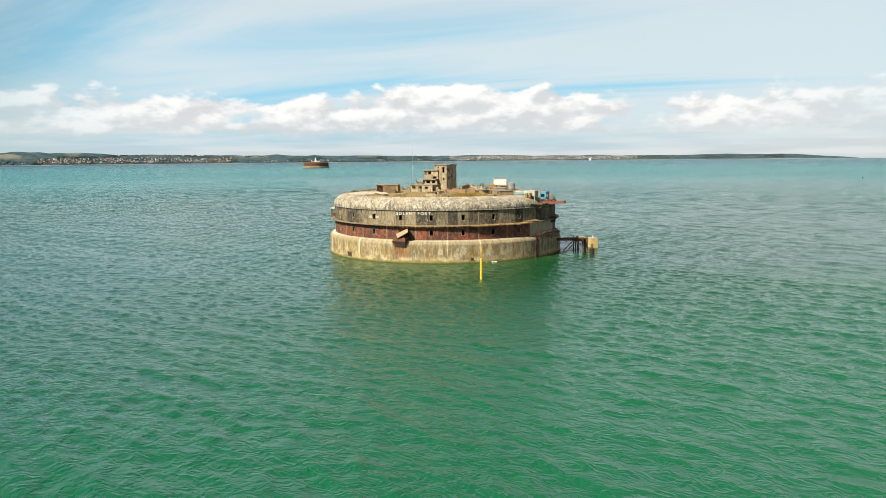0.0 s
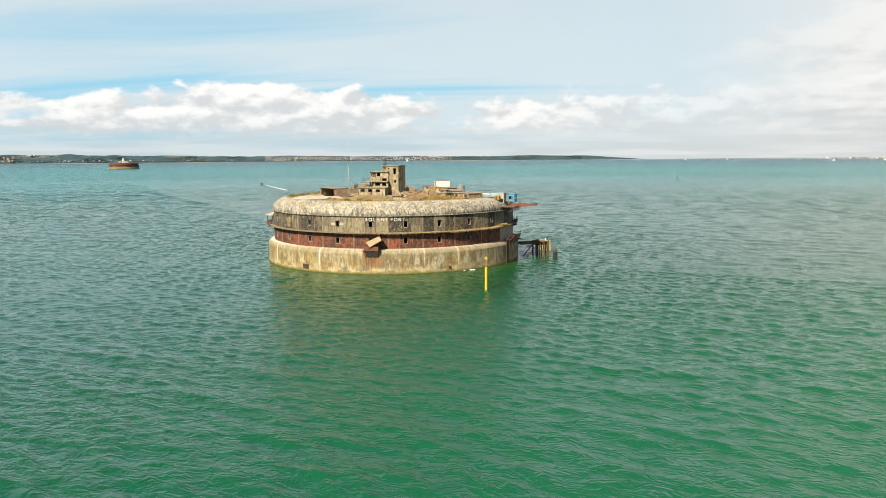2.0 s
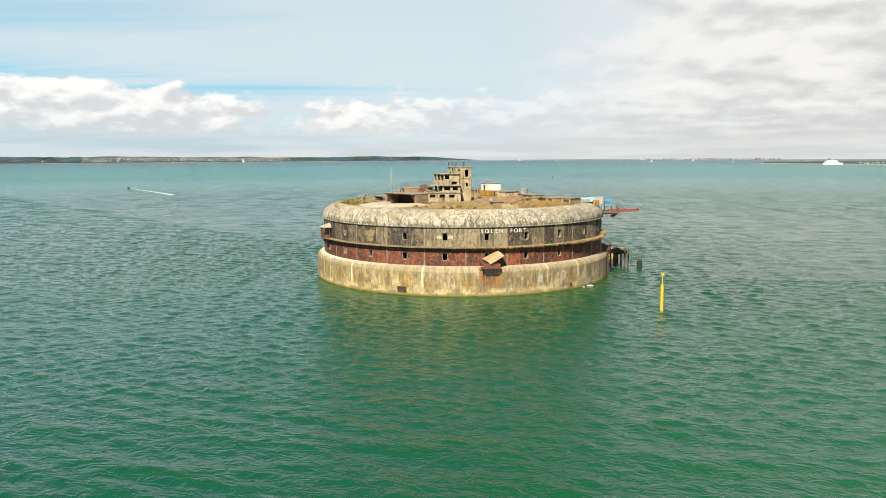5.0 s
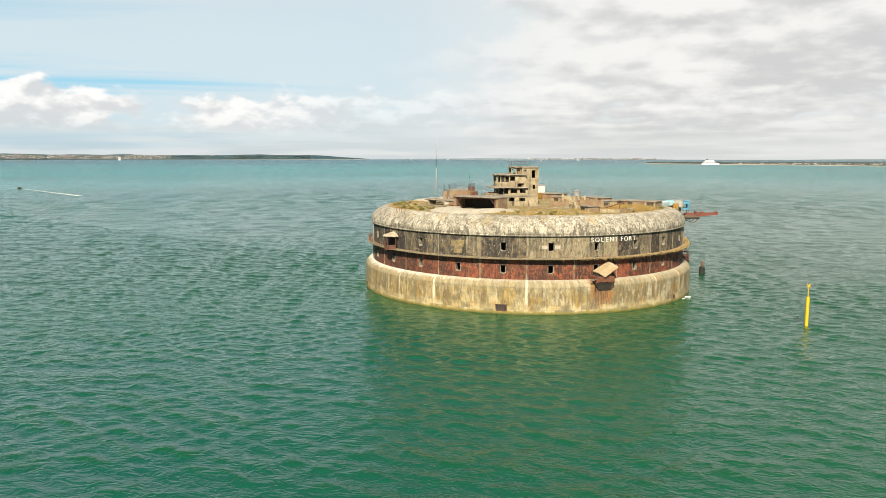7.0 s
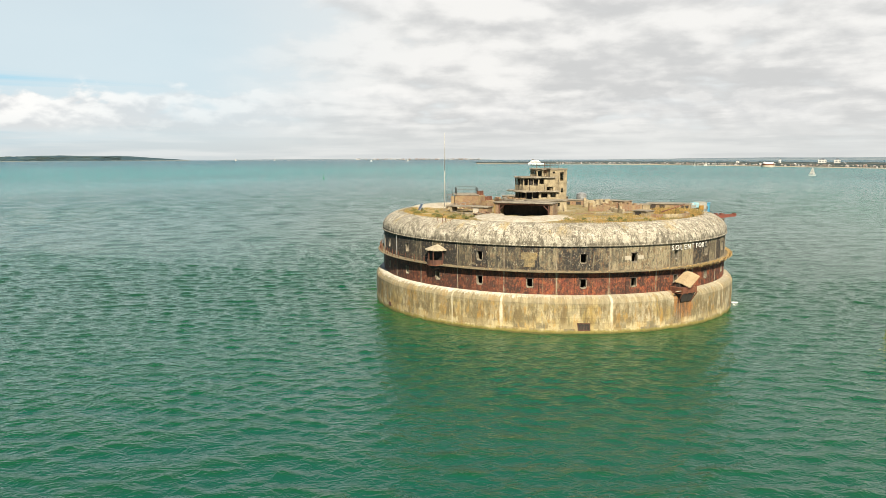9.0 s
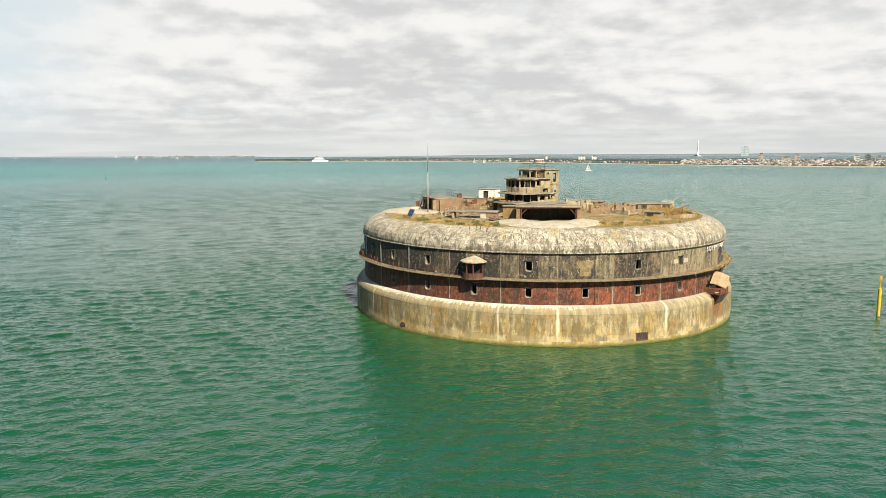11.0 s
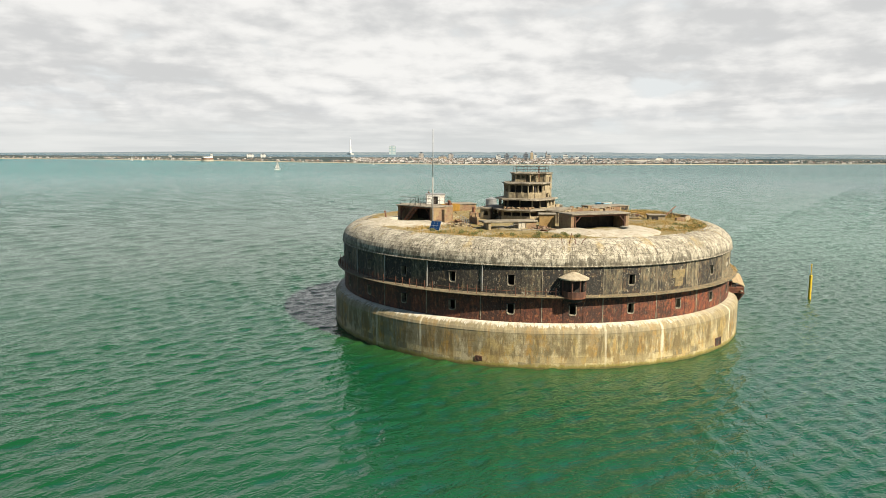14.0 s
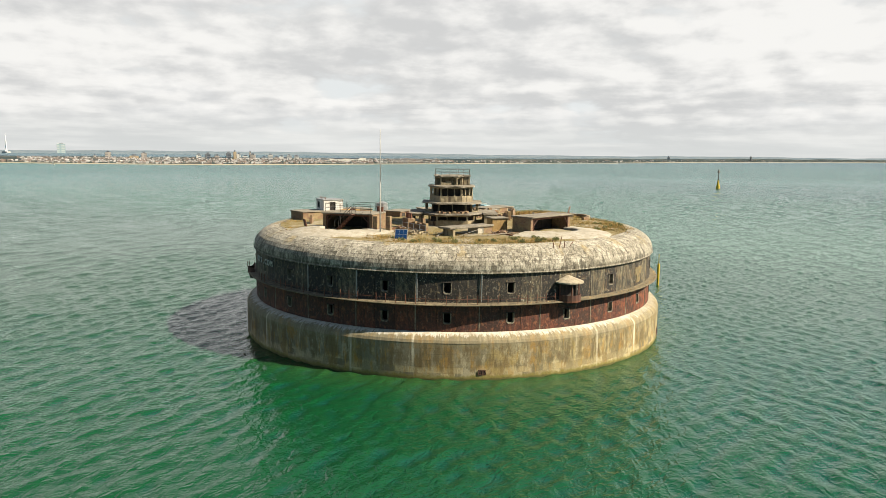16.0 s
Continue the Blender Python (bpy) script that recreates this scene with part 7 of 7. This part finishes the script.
# the landing gallery along the wall over the granite, with its twisted pipes
t = thing("landing_gallery", "rusty twisted gallery and pipes bracketed over the granite", "gallery")
for k in range(8):
    bm = bmesh.new()
    arc_slab(bm, 24.0, 25.2, 22.0 + 3.1 * k, 24.9 + 3.1 * k, 4.22, 4.32, 2)
    roughen(bm, 0.06, 1.3)
    part("grating", bm, "turret_iron", t)
    bm = bmesh.new()
    rod(bm, rad(22.2 + 3.1 * k, 25.1, 4.25), rad(22.2 + 3.1 * k, 25.15, 5.2), 0.035, 6)
    rod(bm, rad(22.2 + 3.1 * k, 25.1, 4.22), rad(22.2 + 3.1 * k, 24.72, 3.3), 0.05, 6)
    part("post", bm, "turret_iron", t)
    bm = bmesh.new()
    rod(bm, rad(22.2 + 3.1 * k, 25.15, 5.15), rad(25.3 + 3.1 * k, 25.15, 5.15 - 0.12 * (k % 2)), 0.03, 6)
    part("handrail", bm, "turret_iron", t)
bm = bmesh.new()
for a, r0, z0, b, r1, z1 in ((21.5, 24.9, 3.6, 26.0, 25.3, 4.9), (26.0, 25.3, 4.9, 31.5, 24.9, 4.5), (31.5, 24.9, 4.5, 37.0, 25.6, 3.7)):
    rod(bm, rad(a, r0, z0), rad(b, r1, z1), 0.11, 8)
part("bent_pipe", bm, "turret_iron", t)
# the block beyond the jetty
t = thing("stone_dolphin", "ochre weathered stone block standing in the sea", "mooring block", (14.7, 28.2, 0), 75)
bm = bmesh.new()
box(bm, -0.85, 0.85, -0.9, 0.9, -3.0, 1.9, bevel=0.08)
bmesh.ops.subdivide_edges(bm, edges=bm.edges[:], cuts=2)
roughen(bm, 0.10, 1.2)
part("block", bm, "ochre_stone", t)
bm = bmesh.new()
box(bm, -0.9, 0.9, -0.95, 0.95, 1.88, 2.04, bevel=0.05)
part("coping", bm, "lime", t)
bm = bmesh.new()
rod(bm, (0.1, 0, 2.0), (0.1, 0, 2.5), 0.10, 8)
part("bollard", bm, "white_paint", t)
t = thing("mooring_pile", "dark mooring pile with a pale top standing in the sea", "pile", (23.4, 21.75, 0))
bm = bmesh.new()
rod(bm, (0, 0, -3), (0, 0, 1.0), 0.48, 12)
rod(bm, (0, 0, 1.0), (0, 0, 1.15), 0.48, 12, 0.3)
part("shaft", bm, "black_weed", t)
bm = bmesh.new()
rod(bm, (0, 0, 1.1), (0, 0, 2.0), 0.24, 10)
part("head", bm, "timber", t)


# lettering
def lettering(text, az0, az1, z, size, label):
    t = thing("wall_sign", label, "sign")
    for i, ch in enumerate(text):
        if ch == " ":
            continue
        cu = bpy.data.curves.new("letter", "FONT")
        cu.body, cu.size, cu.extrude, cu.align_x, cu.offset = ch, size, 0.03, "CENTER", 0.0
        tmp = bpy.data.objects.new("letter", cu)
        scene.collection.objects.link(tmp)
        me = bpy.data.meshes.new_from_object(tmp.evaluated_get(bpy.context.evaluated_depsgraph_get()))
        bpy.data.objects.remove(tmp)
        bpy.data.curves.remove(cu)
        me.materials.clear()
        me.materials.append(M["white_paint"])
        at = i - 0.8 * text[:i].count(" ")
        az = az0 + (az1 - az0) * at / (len(text) - 1 - 0.8 * text.count(" "))
        ob = new("letter", me)
        ob.parent = t
        ob.matrix_basis = Matrix.Translation(rad(az, R_WALL + 0.08, z)) @ pose(0, 0, 0, 0, 0, az + 90) @ pose(0, 0, 0, 90, 0, 0)


lettering("SOLENT FORT", -46.9, -31.6, 8.90, 0.80, "white raised letters reading SOLENT FORT on the iron wall")
lettering("RTS.COM", 149.5, 161.5, 8.62, 0.86, "white raised letters ending in RTS.COM on the iron wall")

# dry grass and weeds over the roof
bm, r = bmesh.new(), random.Random(31)


def clump(x, y, z, n, h, spread):
    for _ in range(n):
        p = Vector((x + r.gauss(0, spread), y + r.gauss(0, spread), z - 0.08))
        d = Vector((r.gauss(0, 0.55), r.gauss(0, 0.55), 1)).normalized() * h * r.uniform(0.5, 1.2)
        a = r.uniform(0, math.pi)
        s = Vector((math.cos(a), math.sin(a), 0)) * 0.022
        bm.faces.new([bm.verts.new(q) for q in (p - s, p + s, p + d)])


def on_apron(x, y):
    return (Vector((x, y)) - Vector((-2.2, -16.6))).length < 5.6 or (Vector((x, y)) - Vector((-16.6, 4.2))).length < 5.4


for _ in range(1500):
    a, q = r.uniform(0, 360), math.sqrt(r.uniform(15.5 ** 2, 21.3 ** 2))
    p = rad(a, q)
    if on_apron(p.x, p.y) or noise.noise((p.x * 0.35, p.y * 0.35, 9)) < -0.08:
        continue
    clump(p.x, p.y, 12.08, 22, 0.22, 0.26)
for _ in range(330):
    a = r.choice((r.gauss(-8, 9), r.gauss(-38, 9), r.gauss(-165, 10), r.gauss(-62, 10)))
    p = rad(a, r.uniform(13.5, 20.5))
    if not on_apron(p.x, p.y):
        clump(p.x, p.y, 12.08, 34, 0.46, 0.26)
for _ in range(500):
    p = rad(r.uniform(0, 360), r.uniform(7, 15.5))
    if not on_apron(p.x, p.y):
        clump(p.x, p.y, 12.2, 18, 0.26, 0.3)
for _ in range(900):
    a = r.choice((r.uniform(-170, -125), r.gauss(-122, 9), r.gauss(-140, 9), r.uniform(-80, -45), r.gauss(-70, 8)))
    p = rad(a, r.uniform(17.2, 20.9))
    if not on_apron(p.x, p.y):
        clump(p.x, p.y, 12.08, 26, r.choice((0.16, 0.22, 0.34)), 0.30)
for _ in range(170):
    p = rad(r.gauss(-14, 7), r.uniform(16.8, 20.3))
    clump(p.x, p.y, 12.08, 36, 0.62, 0.30)
for _ in range(260):
    p = rad(r.gauss(-11, 5.5), r.uniform(14.8, 19.4))
    clump(p.x, p.y, 12.08, 40, 0.85, 0.32)
tagged(part("dry_grass", bm, "grass", None, "golden dry grass and weeds growing on the roof"), kind="stuff", category="grass")

bm = bmesh.new()
for _ in range(46):
    a = r.choice((r.gauss(-121, 6), r.gauss(-146, 8), r.gauss(-160, 6), r.gauss(-60, 9), r.gauss(-20, 12)))
    c = rad(a, r.uniform(17.0, 20.6), 12.12)
    if on_apron(c.x, c.y):
        continue
    size = r.uniform(0.15, 0.42)
    for _ in range(int(260 * size)):
        u = Vector((r.gauss(0, 1), r.gauss(0, 1), abs(r.gauss(0, 0.8)))).normalized() * size * r.random() ** 0.4
        e = Vector((r.gauss(0, 1), r.gauss(0, 1), r.gauss(0, 0.6))).normalized() * 0.09
        f = e.orthogonal().normalized() * 0.04
        bm.faces.new([bm.verts.new(c + u + q) for q in (-e, f, e, -f)])
tagged(part("green_weeds", bm, "weed", None, "low green leafy weeds on the roof edge"), kind="stuff", category="weeds")

# ---- stones of the roof edge, and granite blocks of the base ----
r = random.Random(41)


def cap_stone(s0, s1, width, seed, loose=1.0):
    """One uneven stone between two points of the roof's edge line."""
    q = random.Random(seed)
    bm = bmesh.new()
    (ra, za), (rb, zb) = s0, s1
    nr, nz = zb - za, ra - rb
    ln = math.hypot(nr, nz)
    nr, nz = nr / ln, nz / ln
    w = math.degrees(width / 2 / 23)
    j = lambda: q.uniform(-0.22, 0.22) * w * loose
    e = 0.035
    ring = []
    for lift, shrink in ((-0.10, 1.0), (q.uniform(-0.03, -0.015), 0.975), (q.uniform(0.0, 0.006), 0.955)):
        ring.append([(t, u, lift, shrink) for t, u in ((-1, 0), (1, 0), (1, 1), (-1, 1))])
    jit = [(j(), q.uniform(-0.17, 0.17) * loose) for _ in range(4)]
    vs = []
    for row in ring:
        line = []
        for (t, u, lift, shrink), (ja, ju) in zip(row, jit):
            u2 = 0.5 + (u - 0.5) * shrink * 1.0 + ju
            rr, zz = ra + (rb - ra) * u2 + nr * lift, za + (zb - za) * u2 + nz * lift
            line.append(bm.verts.new(rad((t * w * 1.0 + ja) * shrink, rr, zz)))
        vs.append(line)
    for a, b in zip(vs, vs[1:]):
        for i in range(4):
            bm.faces.new((a[i], a[(i + 1) % 4], b[(i + 1) % 4], b[i]))
    bm.faces.new(vs[-1])
    me = bpy.data.meshes.new("stone")
    bm.to_mesh(me)
    bm.free()
    me.materials.append(M["capstone"])
    return me


def granite_block(z0, z1, width, lift, top=None):
    bm = bmesh.new()
    w = math.degrees(width / 2 / 24.7) - 0.006
    prof = top or [(24.722 + lift, z0 + 0.006), (24.722 + lift, z1 - 0.006)]
    prof = [(prof[0][0] - 0.28, prof[0][1])] + prof + [(prof[-1][0] - 0.28, prof[-1][1])]
    cols = [[bm.verts.new(rad(a, q, z)) for q, z in prof] for a in (-w, 0, w)]
    for a, b in zip(cols, cols[1:]):
        for k in range(len(prof) - 1):
            bm.faces.new((a[k], b[k], b[k + 1], a[k + 1]))
    bm.faces.new(cols[0]), bm.faces.new(cols[-1][::-1])
    me = bpy.data.meshes.new("granite_block")
    bm.to_mesh(me)
    bm.free()
    me.materials.append(M["granite"])
    return me


def lay(name, ways, parent, a_from, a_to, label):
    """ways: rows of (bearing, mesh). Pieces within the stretch stand alone; the rest are joined."""
    verts, faces = [], []
    count, mat = 0, None
    for az, me in ways:
        m = pose(0, 0, 0, 0, 0, az)
        if a_from <= (az + 360) % 360 <= a_to and count < 300:
            again(name, me, m, parent)
            count += 1
        else:
            n = len(verts)
            verts.extend((m @ v.co)[:] for v in me.vertices)
            faces.extend([n + i for i in f.vertices] for f in me.polygons)
        mat = me.materials[0]
    me = bpy.data.meshes.new(name + "_rest")
    me.from_pydata(verts, [], faces)
    me.materials.append(mat)
    ob = new(name + "_rest", me)
    ob.parent = parent
    tagged(ob, label, kind="stuff")


rows = []
for i, (s0, s1) in enumerate(zip(CAP, CAP[1:])):
    wide = [0.42, 0.60, 0.85, 0.50, 0.72]
    kinds = [cap_stone(s0, s1, w, 100 * i + 7 * v, 0.10 if i < 4 else 0.5) for v, w in enumerate(wide)]
    az, seq = r.uniform(0, 2), []
    while True:
        v = r.randrange(5)
        step = math.degrees(wide[v] / 23)
        if sum(s for s, _ in seq) + step > 360:
            break
        seq.append((step, kinds[v]))
    k = 360 / sum(s for s, _ in seq)
    for step, me in seq:
        rows.append((az + step * k / 2, me))
        az += step * k
lay("stone", rows, cap, 225, 304, "cracked stones of the roof edge")

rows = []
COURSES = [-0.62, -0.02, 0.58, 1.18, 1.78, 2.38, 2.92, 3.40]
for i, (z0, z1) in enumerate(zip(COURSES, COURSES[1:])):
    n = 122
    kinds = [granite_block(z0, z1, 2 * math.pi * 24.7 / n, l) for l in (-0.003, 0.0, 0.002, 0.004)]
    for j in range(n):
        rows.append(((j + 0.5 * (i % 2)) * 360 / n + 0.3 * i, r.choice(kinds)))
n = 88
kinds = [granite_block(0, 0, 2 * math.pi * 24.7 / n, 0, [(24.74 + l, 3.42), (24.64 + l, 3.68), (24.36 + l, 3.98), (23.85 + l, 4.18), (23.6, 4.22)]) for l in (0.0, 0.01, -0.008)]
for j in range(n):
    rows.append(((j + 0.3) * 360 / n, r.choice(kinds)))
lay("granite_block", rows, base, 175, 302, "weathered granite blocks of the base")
